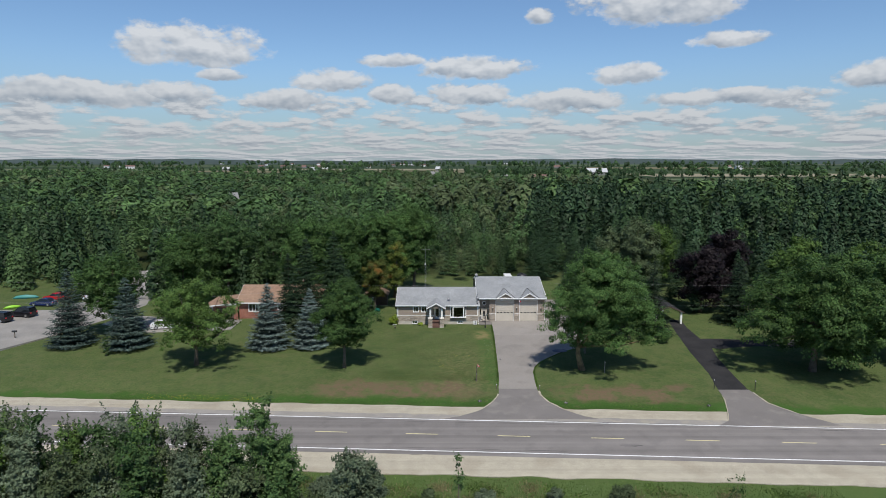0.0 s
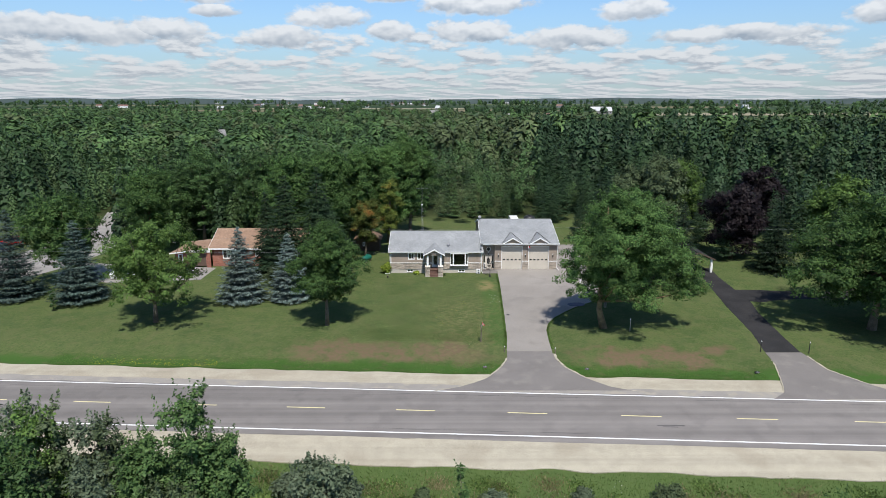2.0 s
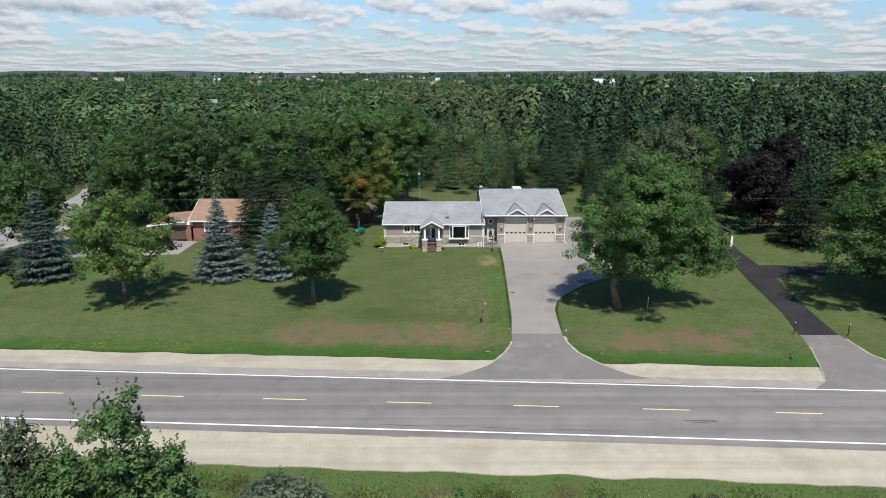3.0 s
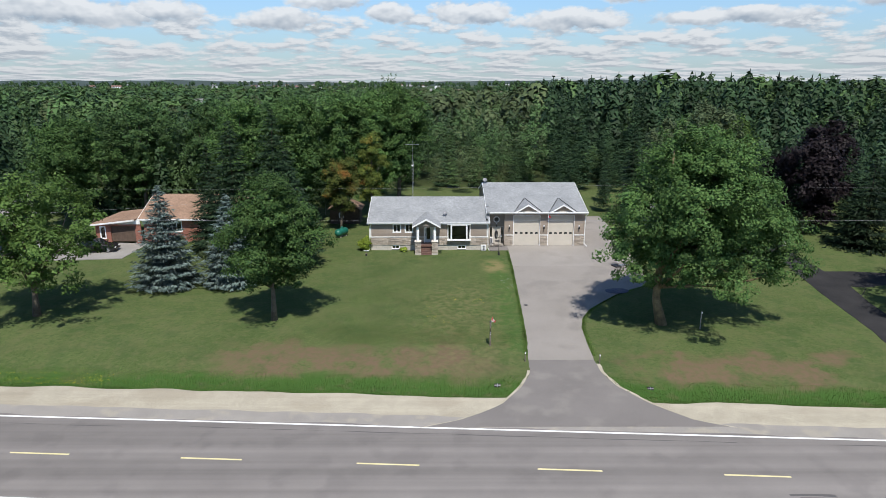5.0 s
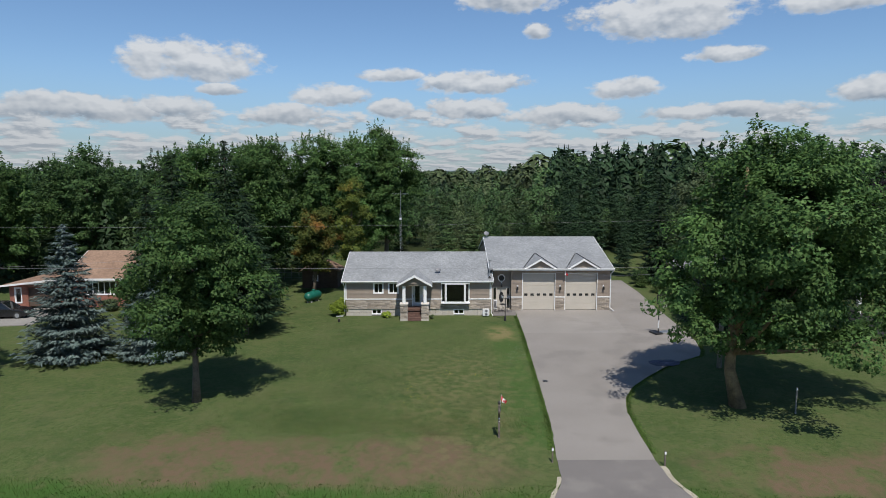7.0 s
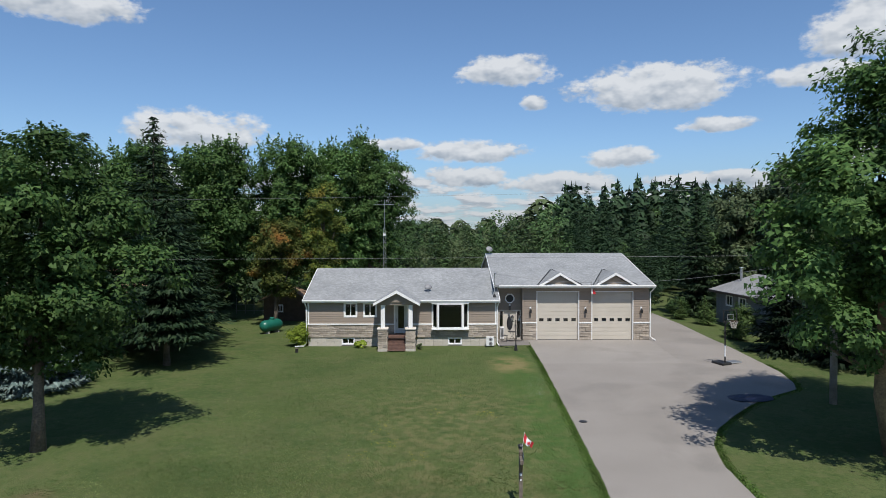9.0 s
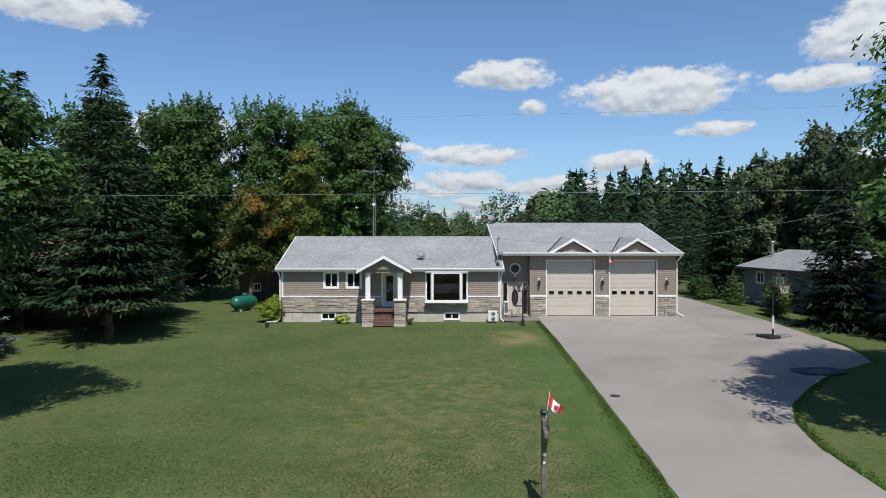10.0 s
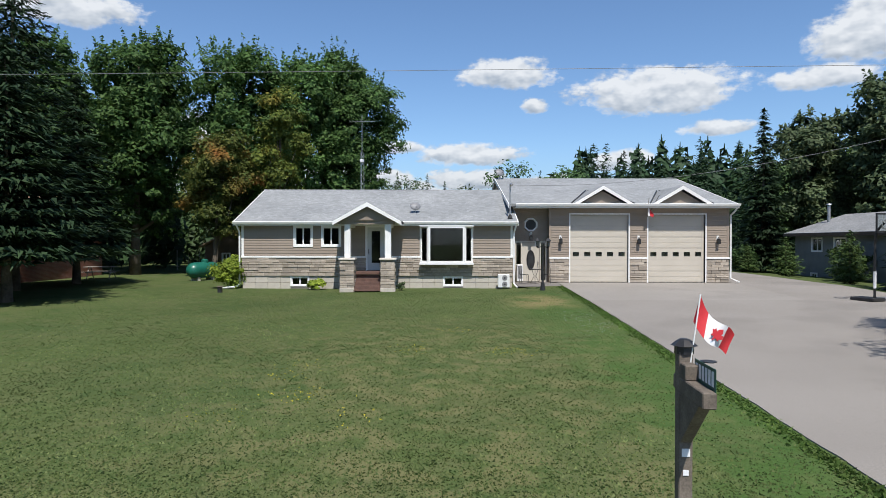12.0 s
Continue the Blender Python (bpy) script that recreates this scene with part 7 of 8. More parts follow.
for (xa, ya), (xb, yb) in zip(LINE, LINE[1:]):
    for dy, z, sag, thick in ((0.0, 10.2, 0.6, 0.004), (-0.2, 7.0, 0.2, 0.006)):
        cable((xa, ya + dy, z + ground_z(xa, ya)), (xb, yb + dy, z + ground_z(xb, yb)), sag, radius=thick)
cable((20.3, 88.8, 7.4), (5.78, 104.0, 5.80), 0.9, "service_cable", "thin cable from the pole to the house")
cable((-72.0, 90.9, 7.4), (-30.0, 109.0, 5.1), 0.7, "service_cable", "thin cable from the pole to the brick house")

# marker stakes, culvert ends, grey stake under the maple
for x, y, h, m, lab in ((11.75, 74.6, 0.75, WOOD, "short wooden marker stake at the driveway"), (6.55, 75.0, 0.75, WOOD, "short wooden marker stake at the driveway"), (33.1, 75.0, 1.3, BLACK, "thin dark marker stake at the driveway"), (37.9, 74.6, 1.3, BLACK, "thin dark marker stake at the driveway"),
                        (21.1, 80.5, 1.5, GREYPOLE, "grey wooden stake under the maple")):
    st = thing("marker_stake", lab, "stake", pose(x, y, ground_z(x, y)), "marker stakes")
    part("stake", box(-0.035, 0.035, -0.035, 0.035, -0.1, h, c=0.008), m, st)
    part("reflector", box(-0.04, 0.04, -0.045, -0.036, h - 0.16, h - 0.04), FLAGWHITE, st)
for x, y in ((4.3, 71.6), (14.3, 71.3), (30.6, 70.4)):
    cu = thing("culvert", "dark corrugated culvert end in the ditch", "culvert", pose(x, y, ground_z(x, y) + 0.02))
    ringp = [(0, 0.16 * math.cos(a), 0.16 * math.sin(a)) for a in np.linspace(0, 2 * math.pi, 13)]
    part("rim", Shape().tube(ringp, 0.02, 5, cap=False), STEEL, cu)
    part("mouth", Shape().tube([(-0.2, 0, 0), (0.2, 0, 0)], 0.145, 12), BLACK, cu)


# cars
def car(label, x, y, z, turn, paint, tall=1.46, length=4.4, boxy=False):
    ob = thing("car", label, "car", pose(x, y, z, 0, 0, turn))
    L, W = length / 2, 0.88
    nose, tail = (0.74, 0.92) if not boxy else (0.90, 1.02)
    low = [(-L, 0.42), (-L + 0.05, tail), (-L * 0.55, tail + 0.03), (L * 0.38, nose + 0.18), (L - 0.25, nose), (L, nose - 0.22), (L, 0.36), (L - 0.15, 0.24), (-L + 0.2, 0.24)]
    s = Shape()
    n = len(low)
    rings = [(-W, 0.90), (-W + 0.07, 1.0), (W - 0.07, 1.0), (W, 0.90)]
    v = []
    for yy, q in rings:
        v += [(a * (0.97 if abs(yy) == W else 1.0), yy, 0.24 + (b - 0.24) * q) for a, b in low]
    f = [tuple(range(n))[::-1], tuple(3 * n + k for k in range(n))]
    for i in range(3):
        f += [(i * n + k, i * n + (k + 1) % n, i * n + n + (k + 1) % n, i * n + n + k) for k in range(n)]
    part("body", s.add(v, f), paint, ob)
    # cabin: glass, roof and pillars
    b0, b1 = (-L * 0.93 if boxy else -L * 0.78), L * 0.40
    t0, t1 = (-L * 0.84 if boxy else -L * 0.50), L * 0.06
    zb, zt = tail - 0.02, tall
    gl = Shape().add([(b0, -W + 0.06, zb), (b1, -W + 0.06, zb), (b1, W - 0.06, zb), (b0, W - 0.06, zb), (t0, -W + 0.2, zt - 0.05), (t1, -W + 0.2, zt - 0.05), (t1, W - 0.2, zt - 0.05), (t0, W - 0.2, zt - 0.05)],
                     [(0, 1, 5, 4), (1, 2, 6, 5), (2, 3, 7, 6), (3, 0, 4, 7), (4, 5, 6, 7), (3, 2, 1, 0)])
    part("windows", gl, BLACKGLASS, ob, "dark tinted windows")
    part("roof", Shape().add([(t0 - 0.08, -W + 0.17, zt - 0.07), (t1 + 0.08, -W + 0.17, zt - 0.07), (t1 + 0.08, W - 0.17, zt - 0.07), (t0 - 0.08, W - 0.17, zt - 0.07), (t0 + 0.1, -W + 0.3, zt), (t1 - 0.1, -W + 0.3, zt), (t1 - 0.1, W - 0.3, zt), (t0 + 0.1, W - 0.3, zt)],
                             [(0, 1, 5, 4), (1, 2, 6, 5), (2, 3, 7, 6), (3, 0, 4, 7), (4, 5, 6, 7), (3, 2, 1, 0)]), paint, ob)
    for sy in (-1, 1):
        for fa in (0.0, 0.5, 1.0):
            a, b = b0 + (b1 - b0) * fa, t0 + (t1 - t0) * fa
            part("pillar", Shape().tube([(a, sy * (W - 0.06), zb), (b, sy * (W - 0.195), zt - 0.05)], 0.035, 4), paint, ob)
        for wx in (-L * 0.60, L * 0.62):
            wheel = part("wheel", Shape().tube([(wx, sy * (W - 0.18), 0.32), (wx, sy * (W - 0.16), 0.32), (wx, sy * (W + 0.0), 0.32), (wx, sy * (W + 0.01), 0.32)], [0.28, 0.32, 0.32, 0.29], 16), RUBBER, ob)
            part("rim", Shape().tube([(wx, sy * (W + 0.008), 0.32), (wx, sy * (W + 0.02), 0.32)], [0.20, 0.17], 12), STEEL, wheel)
        part("headlight", box(L - 0.14, L - 0.01, sy * 0.62 - 0.16, sy * 0.62 + 0.16, nose - 0.22, nose - 0.10, c=0.02), WHITESTEEL, ob)
        part("taillight", box(-L - 0.005, -L + 0.08, sy * 0.66 - 0.13, sy * 0.66 + 0.13, tail - 0.28, tail - 0.08, c=0.02), RED, ob)
    for xx in (-L - 0.02, L - 0.05):
        part("bumper", box(xx, xx + 0.07, -W + 0.1, W - 0.1, 0.30, 0.48, c=0.02), paint, ob)
    return ob


BLACKGLASS = material("tinted glass", (0.008, 0.010, 0.012), (0.015, 0.018, 0.02), 0.05, 1, 10)
CAR_BLACK = material("black car paint", (0.010, 0.010, 0.012), (0.016, 0.016, 0.018), 0.18, 1, 10, fine=0.03)
CAR_BLUE = material("dark blue car paint", (0.012, 0.022, 0.075), (0.016, 0.028, 0.09), 0.18, 1, 10, fine=0.03)
CAR_RED = material("red car paint", (0.40, 0.012, 0.015), (0.46, 0.016, 0.02), 0.2, 1, 10, fine=0.03)
CAR_WHITE = material("white car paint", (0.70, 0.71, 0.72), (0.76, 0.77, 0.78), 0.2, 1, 10, fine=0.03)
TEAL = material("teal plastic", (0.05, 0.22, 0.20), (0.07, 0.27, 0.25), 0.45, 1, 20)
LIMEPLASTIC = material("lime plastic", (0.25, 0.55, 0.03), (0.30, 0.62, 0.05), 0.45, 1, 20)
car("black compact car parked beside the brick house", -38.6, 103.6, 0.66, 8, CAR_BLACK, 1.48, 4.3)
car("white car parked under a maple beside the brick house", -45.2, 101.6, 0.66, 12, CAR_WHITE, 1.5, 4.6)
lotz = max(ground_z(-70, 79), ground_z(-60.5, 98), ground_z(-76, 156), ground_z(-100, 128), 0.70) + 0.03
car("black sport utility car in the gravel lot", -75.4, 105.6, lotz, 170, CAR_BLACK, 1.75, 4.7, True)
car("black sport utility car in the gravel lot", -73.6, 109.3, lotz, 170, CAR_BLACK, 1.75, 4.7, True)
car("dark blue car in the gravel lot", -75.0, 117.6, lotz, 175, CAR_BLUE, 1.45, 4.6)
car("red car parked at the end of the gravel lot", -75.6, 122.5, lotz, 172, CAR_RED, 1.5, 4.6)
car("white van in the gravel lot", -69.0, 124.5, lotz, 60, CAR_WHITE, 2.0, 5.2, True)
canoe = thing("canoe", "upturned teal canoe lying on the grass", "canoe", pose(-82.5, 124.0, 0.70, 0, 0, 15))
part("hull", Shape().tube([(-2.3, 0, 0.12), (-1.6, 0, 0.26), (0, 0, 0.32), (1.6, 0, 0.26), (2.3, 0, 0.12)], [0.05, 0.34, 0.46, 0.34, 0.05], 12), TEAL, canoe, smooth=True)
kayak = thing("kayak", "lime green kayak lying beside the gravel lot", "kayak", pose(-79.5, 115.5, 0.70, 0, 0, 40))
part("hull", Shape().tube([(-1.4, 0, 0.2), (-0.8, 0, 0.24), (0, 0, 0.28), (0.8, 0, 0.24), (1.4, 0, 0.2)], [0.05, 0.26, 0.34, 0.26, 0.05], 12), LIMEPLASTIC, kayak, smooth=True)
box_post = thing("roadside_mailbox", "small dark mailbox on a post beside the lot", "mailbox", pose(-65.8, 95.5, 0.45))
part("post", box(-0.05, 0.05, -0.05, 0.05, -0.1, 1.25), WOOD, box_post)
part("box", Shape().prism([(-0.14, 1.25), (0.14, 1.25), (0.14, 1.42), (0.08, 1.5), (-0.08, 1.5), (-0.14, 1.42)], "x", -0.35, 0.35), BLACK, box_post)

# brick house next door
BX0, BX1, BY, BB = -34.0, -20.0, 108.0, 116.8
bh = thing("brick_house", "red brick bungalow with a brown shingle roof", "house", pose(-1.2, 0, 0.35))
bholes = [(-32.4, -29.4, 1.55, 2.95), (-27.4, -26.4, 1.9, 2.9), (-25.6, -24.2, 1.9, 2.9), (-23.2, -22.2, 0.8, 2.85)]
part("wall", wall_with_holes(BX0, BX1, 0.3, 3.25, BY, BY + 0.25, bholes), BRICK, bh)
part("wall", box(BX0, BX0 + 0.25, BY + 0.25, BB, 0.3, 3.25), BRICK, bh)
part("wall", box(BX1 - 0.25, BX1, BY + 0.25, BB, 0.3, 3.25), BRICK, bh)
part("wall", box(BX0 + 0.25, BX1 - 0.25, BB - 0.25, BB, 0.3, 3.25), BRICK, bh)
for xg in (BX0, BX1 - 0.25):
    part("gable_wall", Shape().prism([(BY, 3.25), (BB, 3.25), (112.4, 5.15)], "x", xg, xg + 0.25), BRICK, bh)
part("roof", gable_roof(BX0 - 0.35, BX1 + 0.35, BY - 0.55, BB + 0.55, 112.4, 3.28, 5.45), BROWN_SHINGLE, bh, "weathered brown shingle roof")
part("fascia", box(BX0 - 0.35, BX1 + 0.35, BY - 0.63, BY - 0.55, 3.08, 3.27), TRIM, bh)
part("soffit", box(BX0 - 0.3, BX1 + 0.3, BY - 0.55, BY, 3.09, 3.12), TRIM, bh)
for xr in (BX0 - 0.39, BX1 + 0.35):
    part("rake_board", Shape().prism([(BY - 0.6, 3.27), (112.4, 5.46), (BB + 0.6, 3.27), (BB + 0.6, 3.08), (112.4, 5.27), (BY - 0.6, 3.08)], "x", xr, xr + 0.04), TRIM, bh)
part("chimney", box(-24.0, -23.3, 113.0, 113.7, 4.6, 6.0), BRICK, bh)
part("chimney_cap", box(-24.06, -23.24, 112.94, 113.76, 6.0, 6.1), BLOCK, bh)
window_part(bh, *bholes[0], BY, mullions=4)
window_part(bh, *bholes[1], BY)
window_part(bh, *bholes[2], BY, mullions=2)
part("front_door", box(-23.2, -22.2, BY + 0.1, BY + 0.15, 0.8, 2.85), DECK, bh)
part("indoor_wall", box(BX0 + 0.25, BX1 - 0.25, BY + 3, BY + 3.1, 0.3, 3.25), DIM_INSIDE, bh)
# its lean-to garage
cg = thing("lean_to_garage", "white-trimmed lean-to garage with a brown door beside the brick house", "garage", pose(-1.2, 0, 0.30))
part("wall", wall_with_holes(-39.4, BX0 - 0.02, 0.3, 2.75, 107.2, 107.4, [(-37.6, -34.7, 0.3, 2.5), (-38.9, -38.2, 0.95, 2.5)]), BRICK, cg)
part("wall", box(-39.4, -39.2, 107.4, 114.5, 0.3, 2.65), BRICK, cg)
part("gable_panel", Shape().prism([(-39.5, 2.75), (BX0 - 0.02, 2.75), (BX0 - 0.02, 3.32), (-39.5, 2.80)], "y", 107.1, 107.2), TRIM, cg, "white gable panel")
part("garage_door", box(-37.6, -34.7, 107.3, 107.36, 0.62, 2.5), SHEDWOOD, cg, "dark brown garage door")
window_part(cg, -38.9, -38.2, 0.95, 2.5, 107.2, mullions=0)
part("roof", Shape().prism([(-39.9, 2.80), (BX0 - 0.42, 3.42), (BX0 - 0.42, 3.28), (-39.9, 2.66)], "y", 106.6, 114.8), BROWN_SHINGLE, cg)
part("fascia", Shape().prism([(-39.95, 2.80), (BX0 - 0.42, 3.42), (BX0 - 0.42, 3.24), (-39.95, 2.62)], "y", 106.54, 106.6), TRIM, cg)

# shed behind the lawn
sh = thing("garden_shed", "brown board garden shed with a low gable roof behind the house", "shed")
part("wall", wall_with_holes(-14.6, -10.6, 0.5, 2.7, 118.2, 118.35, [(-13.4, -12.8, 1.5, 2.2)]), SHEDWOOD, sh)
part("wall", box(-14.6, -14.45, 118.35, 121.2, 0.5, 2.7), SHEDWOOD, sh)
part("wall", box(-10.75, -10.6, 118.35, 121.2, 0.5, 2.7), SHEDWOOD, sh)
part("wall", box(-14.45, -10.75, 121.05, 121.2, 0.5, 2.7), SHEDWOOD, sh)
part("gable", Shape().prism([(-14.6, 2.7), (-10.6, 2.7), (-12.6, 3.7)], "y", 118.2, 118.3), SHEDWOOD, sh)
for s in (-1, 1):
    part("roof_slope", Shape().prism([(-12.6, 3.85), (-12.6 + s * 2.35, 2.68), (-12.6 + s * 2.35, 2.58), (-12.6, 3.73)], "y", 117.9, 121.5), BROWN_SHINGLE, sh)
window_part(sh, -13.4, -12.8, 1.5, 2.2, 118.2, frame_w=0.06)

# grey house on the other side, with its carport
NX0, NX1, NY, NB = 27.3, 35.0, 105.6, 117.6
nh = thing("grey_house", "low grey house with a silver roof behind shrubs", "house")
side = pose(NX0, NB, 0, 0, 0, -90)
nholes = [(2.0, 3.25, 2.35, 3.30), (4.45, 5.75, 2.35, 3.30), (1.9, 2.7, 0.55, 0.95)]
part("wall", wall_with_holes(0, NB - NY, 0.2, 3.5, 0, 0.25, nholes), SHADED_STUCCO, nh, at=side)
part("wall", box(NX1 - 0.25, NX1, NY, NB, 0.2, 3.5), SHADED_STUCCO, nh)
for ya in (NY, NB - 0.25):
    part("wall", box(NX0 + 0.25, NX1 - 0.25, ya, ya + 0.25, 0.2, 3.5), SHADED_STUCCO, nh)
    part("gable_wall", Shape().prism([(NX0, 3.5), (NX1, 3.5), ((NX0 + NX1) / 2, 4.62)], "y", ya, ya + 0.25), SHADED_STUCCO, nh)
part("indoor_wall", box(NX0 + 3, NX0 + 3.1, NY + 0.25, NB - 0.25, 0.2, 3.5), DIM_INSIDE, nh)
for h in nholes:
    w = window_part(nh, *h, 0, frame_w=0.07)
    w.matrix_basis = side
for s_ in (-1, 1):
    xe, xm = ((NX0 - 0.55) if s_ < 0 else (NX1 + 0.55)), (NX0 + NX1) / 2
    part("roof_slope", Shape().prism([(xm, 5.0), (xe, 3.62), (xe, 3.52), (xm, 4.88)], "y", NY - 0.5, NB + 0.5), SILVER_SHINGLE, nh, "silver-grey roof")
    part("fascia", box(min(xe, xe + s_ * 0.04), max(xe, xe + s_ * 0.04), NY - 0.5, NB + 0.5, 3.40, 3.60), SHEDWOOD, nh)
    part("rake_board", Shape().prism([(xm, 4.98), (xe, 3.60), (xe, 3.42), (xm, 4.80)], "y", NB + 0.5, NB + 0.54), SHEDWOOD, nh)
part("soffit", box(NX0 - 0.54, NX0, NY - 0.5, NB + 0.5, 3.46, 3.49), SHEDWOOD, nh)
part("flue", Shape().tube([(29.3, 117.0, 4.1), (29.3, 117.0, 5.55)], 0.11, 10), STEEL, nh, "steel flue pipe")
part("flue_cap", Shape().tube([(29.3, 117.0, 5.6), (29.3, 117.0, 5.68)], [0.20, 0.17], 10), STEEL, nh)
cp = thing("carport", "open carport with a dark gabled roof and white posts", "carport")
for s in (-1, 1):
    part("roof_slope", Shape().prism([(37.4, 3.95), (37.4 + s * 2.4, 2.95), (37.4 + s * 2.4, 2.82), (37.4, 3.82)], "y", 103.2, 113.0), BLACKTOP, cp)
    part("barge_board", Shape().prism([(37.4, 3.97), (37.4 + s * 2.44, 2.96), (37.4 + s * 2.44, 2.80), (37.4, 3.80)], "y", 103.14, 103.2), SHEDWOOD, cp)
for x, y in ((39.5, 103.6), (35.3, 103.6), (39.5, 112.5), (35.3, 112.5)):
    part("post", box(x - 0.16, x + 0.16, y - 0.16, y + 0.16, 0.2, 2.95), TRIM, cp, "white post")
part("back_wall", box(35.2, 39.6, 112.9, 113.0, 0.3, 3.0), SHADED_STUCCO, cp)

# behind the garage: box trailer and a black water tank
tr = thing("box_trailer", "white box trailer standing behind the garage", "trailer", pose(14.0, 136.5, ground_z(14, 136.5)))
part("box", box(-0.8, 0.8, -1.6, 1.6, 0.5, 2.5, c=0.05), WHITESTEEL, tr)
for s in (-1, 1):
    part("wheel", Shape().tube([(s * 0.70, 0, 0.34), (s * 0.86, 0, 0.34)], 0.34, 14), RUBBER, tr)
part("drawbar", box(-0.05, 0.05, -2.6, -1.6, 0.45, 0.55), STEEL, tr)
wt = thing("water_tank", "round black plastic water tank behind the garage", "water tank", pose(17.0, 136.0, ground_z(17, 136)))
part("shell", Shape().tube([(0, 0, 0), (0, 0, 2.5), (0, 0, 2.75), (0, 0, 2.9)], [1.1, 1.1, 0.85, 0.3], 18), BLACK, wt, smooth=True)
part("lid", Shape().tube([(0, 0, 2.9), (0, 0, 3.0)], 0.32, 12), BLACK, wt)


# the distance
def farm_building(x, y, w, d, wall_h, ridge, wallm, roofm, label, turn=0.0):
    ob = thing("farm_building", label, "building", pose(x, y, lerp(y - road_mid(0), CROSS), 0, 0, turn))
    part("wall", box(-w / 2, w / 2, -d / 2, d / 2, -0.5, wall_h), wallm, ob)
    for q in (-w / 2, w / 2 - 0.2):
        part("gable", Shape().prism([(-d / 2, wall_h), (d / 2, wall_h), (0, ridge)], "x", q, q + 0.2), wallm, ob)
    part("roof", gable_roof(-w / 2 - 0.4, w / 2 + 0.4, -d / 2 - 0.4, d / 2 + 0.4, 0, wall_h, ridge + 0.2, 0.25), roofm, ob)
    for k in range(max(2, int(w / 5))):
        xx = -w / 2 + w * (k + 0.5) / max(2, int(w / 5))
        part("window", box(xx - 0.5, xx + 0.5, -d / 2 - 0.06, -d / 2 - 0.004, wall_h * 0.4, wall_h * 0.75), BLACKGLASS, ob)
    return ob


WHITEROOF = material("white metal roof", (0.42, 0.43, 0.44), (0.50, 0.50, 0.51), 0.5, 0.1, 2, fine=0.05)
GREYWOOD = material("grey barn boards", (0.17, 0.165, 0.16), (0.24, 0.235, 0.23), 0.9, 0.2, 3)
RUSTROOF = material("rust brown roof", (0.15, 0.085, 0.07), (0.20, 0.115, 0.095), 0.7, 0.2, 3)
farm_building(-94.5, 289.0, 3.2, 3.6, 9.6, 12.2, GREYWOOD, GREYWOOD, "tall narrow grey house among the woods", 35)
farm_building(262, 1100, 34, 16, 6, 12, GREYWOOD, WHITEROOF, "long barn with a white metal roof among fields")
farm_building(123, 830, 22, 10, 4, 7.5, WHITESTEEL, RUSTROOF, "white farmhouse with a red-brown roof")
farm_building(-12, 900, 12, 9, 6, 10, GREYWOOD, GREYWOOD, "small grey barn with a pale roof")
farm_building(-3.0, 470, 6, 6, 5.0, 8.6, GREYWOOD, GREYWOOD, "pale roofed cottage hidden in the woods")
r = rng(77)
for k in range(34):
    y = r.uniform(1500, 3600)
    a = r.choice([r.uniform(-0.62, 0.62), r.uniform(-0.28, 0.05)])
    w = r.uniform(8, 26)
    farm_building(a * y, y, w, r.uniform(7, 14), r.uniform(4, 6), r.uniform(7, 10), WHITESTEEL if r.uniform() < 0.5 else GREYWOOD, WHITEROOF if r.uniform() < 0.6 else RUSTROOF,
                  "distant farm building with a pale roof" if k % 2 else "distant barn among fields", r.uniform(-25, 25))


def field(x0, x1, y0, y1, mat, label):
    s = Shape().box(x0, x1, y0, y1, 0.4, 1.0)
    setting("field", s, mat, label, "field")


field(300, 1500, 600, 900, FIELDGREEN, "pale green hay field beyond the woods")
field(330, 1250, 1010, 1200, STRAW, "straw-coloured field behind a hedgerow")
field(-330, 40, 980, 1120, FIELDGREEN, "green field beyond the woods")
field(-500, 60, 1650, 1800, STRAW, "straw-coloured field in the distance")
field(-1500, -700, 1500, 1700, FIELDGREEN, "green field in the distance")
track = Shape().add([(100, 1050, 1.1), (106, 1050, 1.1), (196, 1950, 1.1), (184, 1950, 1.1), (100, 1050, 0.6), (106, 1050, 0.6), (196, 1950, 0.6), (184, 1950, 0.6)], [(0, 1, 2, 3), (0, 4, 5, 1), (1, 5, 6, 2), (2, 6, 7, 3), (3, 7, 4, 0)])
setting("far_road", track, LOT, "pale country road leading away between fields", "road")


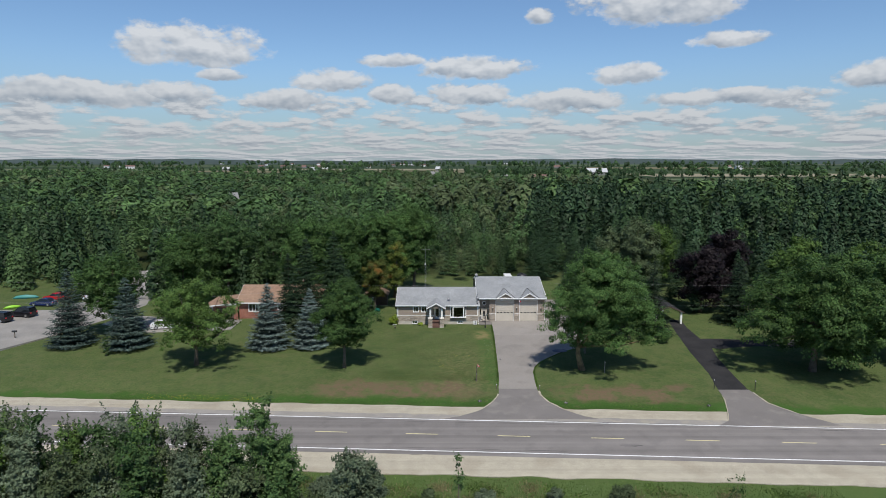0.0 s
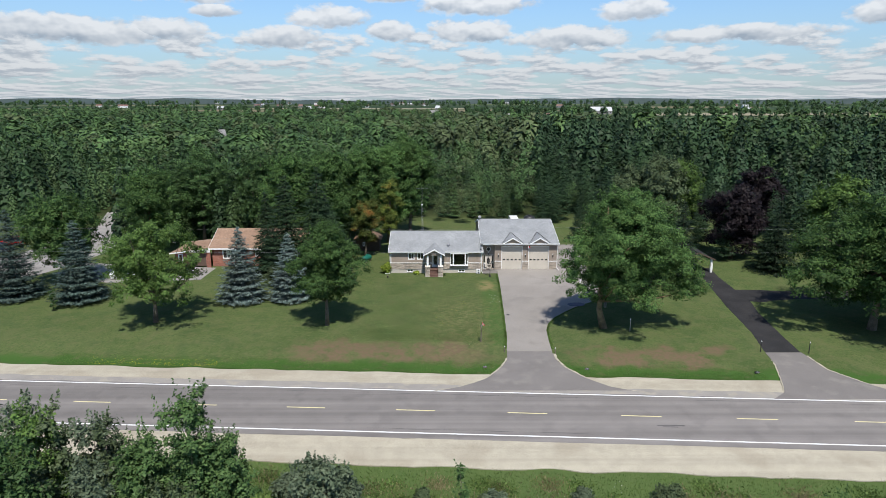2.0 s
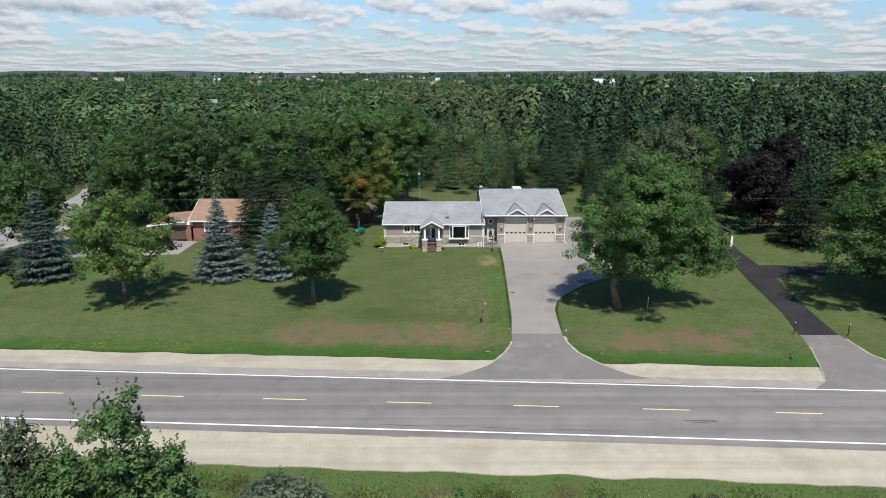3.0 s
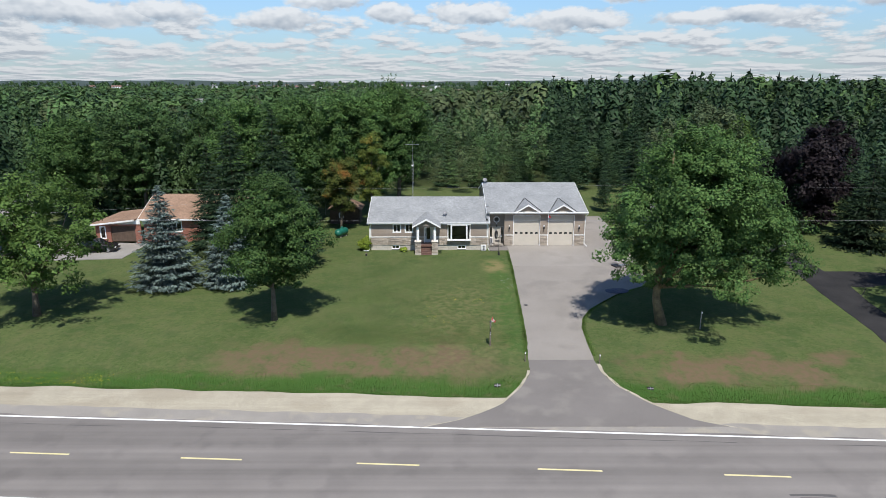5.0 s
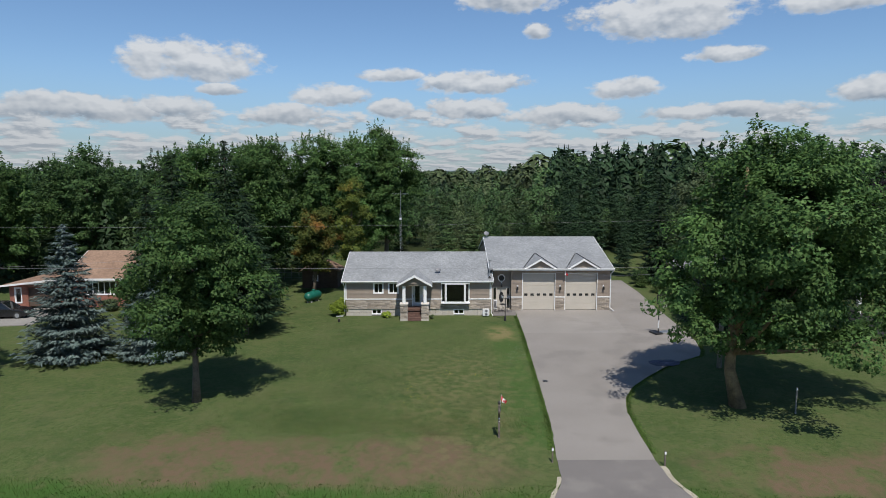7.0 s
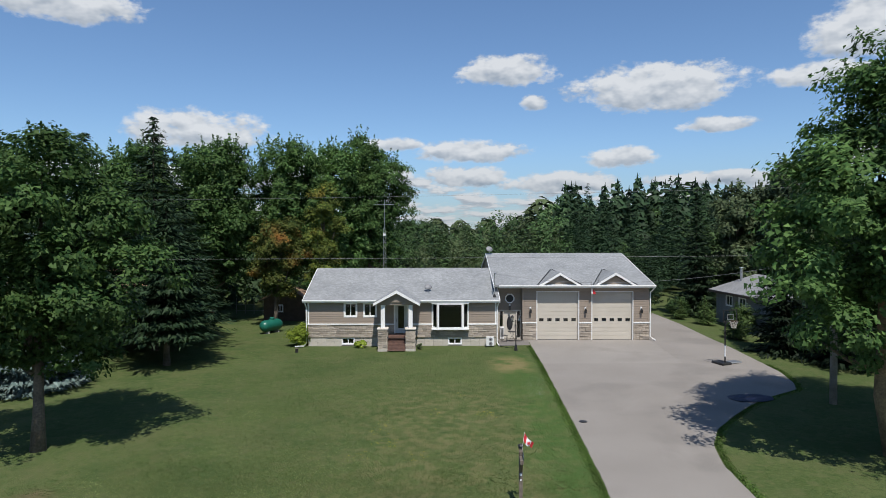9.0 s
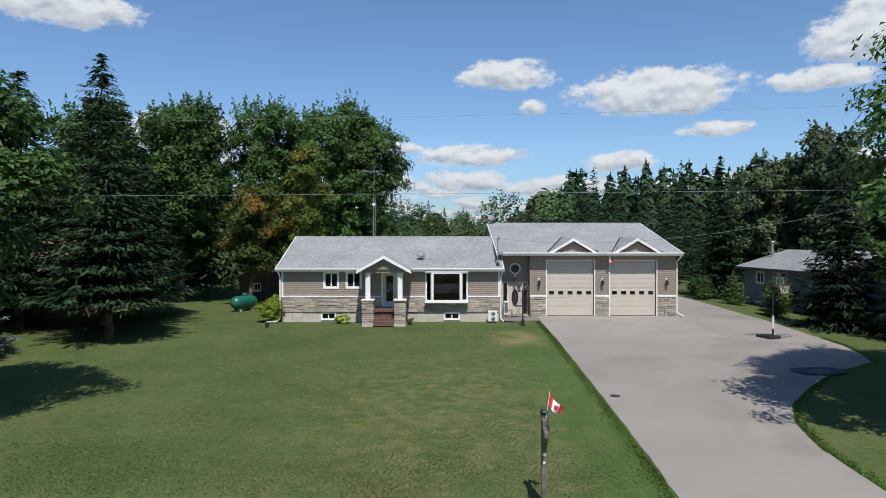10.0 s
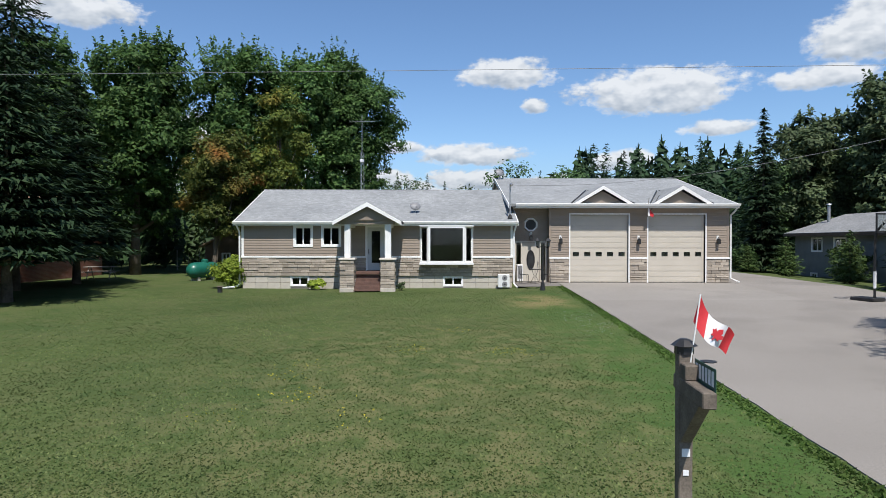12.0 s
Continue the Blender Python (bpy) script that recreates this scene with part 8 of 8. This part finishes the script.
def hedgerows():
    """Rows of trees between far fields, and wooded rises on the skyline."""
    rr = rng(15)
    var = make_variants(60, 1.3, 15)
    bag = {"dark": [], "spruce": [], "maple": []}
    rows = [(-1300, 1400, 935, 0), (250, 1500, 960, 3), (60, 1400, 1260, 0), (-1100, 80, 1180, 0), (-1600, -200, 1420, 5), (-300, 1700, 1600, 0), (-2000, 2000, 2000, 10), (-2400, 2400, 2500, 10), (-2700, 2700, 3000, 20)]
    for xa, xb, y, lift in rows:
        step = 9 if y < 1500 else 16
        for x in np.arange(xa, xb, step):
            if rr.uniform() < 0.22 or noise.noise(Vector((x * 0.004, y * 0.01, 3.3))) < -0.25:
                continue
            k = ("dark", "spruce", "maple")[rr.choice(3, p=[0.5, 0.3, 0.2])]
            sc = rr.uniform(0.6, 1.2) * (1.0 if y < 1500 else 1.5)
            bag[k].append(placed(var[k][rr.randint(3)], x, y + rr.uniform(-14, 14), 0.6, rr.uniform(0, 6.28), sc))
    # a farm grove in the middle distance
    for _ in range(60):
        bag["dark"].append(placed(var["dark"][rr.randint(3)], rr.uniform(40, 330), rr.uniform(960, 1180), 0.6, rr.uniform(0, 6.28), rr.uniform(0.7, 1.25)))
    for k, b in bag.items():
        q = np.concatenate(b)
        tagged(new("hedgerow", quads_mesh("hedgerow", q, len(q), KINDS[k], 3)), "far rows of dark trees between fields", "hedgerow", kind="stuff")


hedgerows()
# bluish green, with the haze of distance mixed into the colour
FARWOOD = material("hazed wooded hills", (0.026, 0.042, 0.036), (0.040, 0.060, 0.052), 1.0, 0.004, 0.05, fine=0.25)
hills = Shape()
xs = list(np.arange(-4600, 4601, 60.0))
v, f = [], []
for j, (y, amp) in enumerate(((3300, 0.0), (3550, 0.75), (3900, 1.0), (4300, 0.0))):
    for x in xs:
        h = 24 + 16 * noise.noise(Vector((x * 0.0011, y * 0.0006, 2.0))) + 5 * noise.noise(Vector((x * 0.006, y * 0.003, 4.0))) + 2.5 * noise.noise(Vector((x * 0.03, y * 0.01, 6.0)))
        v.append((x, y, 0.5 + amp * max(h, 6)))
w = len(xs)
f = [(j * w + i, j * w + i + 1, j * w + w + i + 1, j * w + w + i) for j in range(3) for i in range(w - 1)]
tagged(part("backdrop_hills", Shape().add(v, f), FARWOOD, smooth=True), "low dark wooded hills on the horizon", "hills", kind="structure")

# yellow flowers and grass
def tufts(name, label, n, area, mat, size, seed, category, high=1.0, clusters=None, loose=0.28, wide=0.16, fade=0.0, slant=0.0):
    rr = rng(seed)
    if clusters:
        pick = rr.randint(len(clusters), size=n)
        cx = np.array([clusters[i][0] for i in pick]) + rr.normal(0, loose, n)
        cy = np.array([clusters[i][1] for i in pick]) + rr.normal(0, loose, n)
    else:
        cx = rr.uniform(area[0], area[1], n) + rr.normal(0, fade, n)
        cy = area[2] + (area[3] - area[2]) * rr.uniform(0, 1, n) ** (1.6 + 0.4 * fade) + rr.normal(0, 0.4 * fade, n)
    cy = cy - slant * cx
    keep = np.array([not (lerp(y, DRIVE_L) - 0.05 < x < lerp(y, DRIVE_R) + 0.05 or lerp(y, DRIVE2_L) - 0.05 < x < lerp(y, DRIVE2_R) + 0.05) or y < 66 for x, y in zip(cx, cy)])
    cx, cy = cx[keep], cy[keep]
    n = len(cx)
    z = np.array([ground_z(x, y) for x, y in zip(cx, cy)])
    a = rr.uniform(0, 6.28, n)
    s = size * rr.uniform(0.5, 1.3, n)
    w = s * (wide if high > 0.9 else 0.6)
    dx, dy = np.cos(a), np.sin(a)
    lean = rr.normal(0, 0.5, (n, 2)) * s[:, None]
    base = np.stack([cx, cy, z - 0.005], 1)
    p0 = base + np.stack([dx * w, dy * w, 0 * w], 1)
    p1 = base - np.stack([dx * w, dy * w, 0 * w], 1)
    p2 = base + np.stack([lean[:, 0], lean[:, 1], s * high], 1)
    ob = new(name, quads_mesh(name, np.stack([p0, p1, p2], 1), n, mat, 3))
    return tagged(ob, label, category, kind="stuff")


tufts("grass", "short mown grass blades on the lawn", 140000, (-9, 6.5, 78.5, 102.5), GRASSBLADE, 0.034, 5, "grass", 0.75, fade=2.0)
FRESHBLADE = foliage("fresh grass blades", (0.050, 0.105, 0.022), (0.13, 0.20, 0.05), objects=0.0, through_light=0.4)
tufts("grass", "longer fresh grass along the ditch and driveway", 30000, (-40, 31, 70.1, 73.2), FRESHBLADE, 0.10, 6, "grass", slant=0.055)
DRYBLADE = foliage("dry grass blades", (0.15, 0.125, 0.06), (0.32, 0.28, 0.16), objects=0.0, through_light=0.35)
WEED = foliage("weed leaves", (0.055, 0.105, 0.026), (0.155, 0.220, 0.065), objects=0.0, through_light=0.35)
tufts("grass", "rank grass on the near roadside", 70000, (-28, 34, 43.0, 54.1), WEED, 0.15, 7, "grass", slant=0.055)
rw = rng(17)
patches = [(rw.uniform(-26, 32), rw.uniform(46.5, 52.8)) for _ in range(70)]
tufts("grass", "dry tan grass patches on the near roadside", 26000, None, DRYBLADE, 0.17, 12, "grass", 1.0, patches, 0.6, slant=0.055)
patches = [(rw.uniform(-26, 32), rw.uniform(46.5, 52.8)) for _ in range(60)]
tufts("weeds", "leafy green weeds on the near roadside", 24000, None, WEED, 0.15, 13, "weeds", 0.8, patches, 0.5, slant=0.055)
patches = [(rw.uniform(-16, 20), rw.uniform(49.5, 52.8)) for _ in range(40)]
tufts("flowers", "small white roadside flowers", 260, None, FLAGWHITE, 0.05, 14, "flowers", 0.5, patches, 0.5, slant=0.055)
for k, (x, y, h, w) in enumerate(((-10.2, 51.0, 1.7, 1.5), (-6.4, 50.2, 1.0, 0.9), (3.6, 49.6, 1.1, 1.0), (-1.2, 50.6, 0.7, 0.7), (9.5, 50.4, 0.9, 0.8), (15.0, 50.0, 1.3, 1.2))):
    shrub("roadside_bush", "low grey-green bush on the near roadside", x, y, h, w, OLIVE if k % 2 else THICKETLEAF, 230 + k, 130, 0.075)
spots = [(1.8, 87.6), (1.5, 87.4), (-0.1, 83.2), (0.1, 83.0), (-0.6, 84.6), (3.6, 87.2), (4.2, 87.0), (-1.1, 82.0), (0.9, 81.9), (-0.5, 85.4), (2.6, 90.5)]
tufts("flowers", "small yellow flowers in the lawn", 420, None, YELLOWFLOWER, 0.035, 8, "flowers", 0.5, spots)
tufts("flowers", "yellow flowers along the ditch", 900, (-36, -22, 71.0, 72.6), YELLOWFLOWER, 0.06, 9, "flowers", 0.5, slant=0.055)
EDGE = [(lerp(y, DRIVE_L) - 0.10, y) for y in np.arange(76, 103, 0.12)] + [(lerp(y, DRIVE_R) + 0.10, y) for y in np.arange(76, 97, 0.12)]
tufts("grass", "ragged grass growing over the driveway edge", 26000, None, FRESHBLADE, 0.06, 10, "grass", 0.6, EDGE, 0.12)
tufts("flowers", "patch of small white clover beside the driveway", 700, None, FLAGWHITE, 0.022, 11, "flowers", 0.5, [(6.3 + 0.25 * (k % 4), 90.0 + 0.5 * k) for k in range(9)], 0.3)
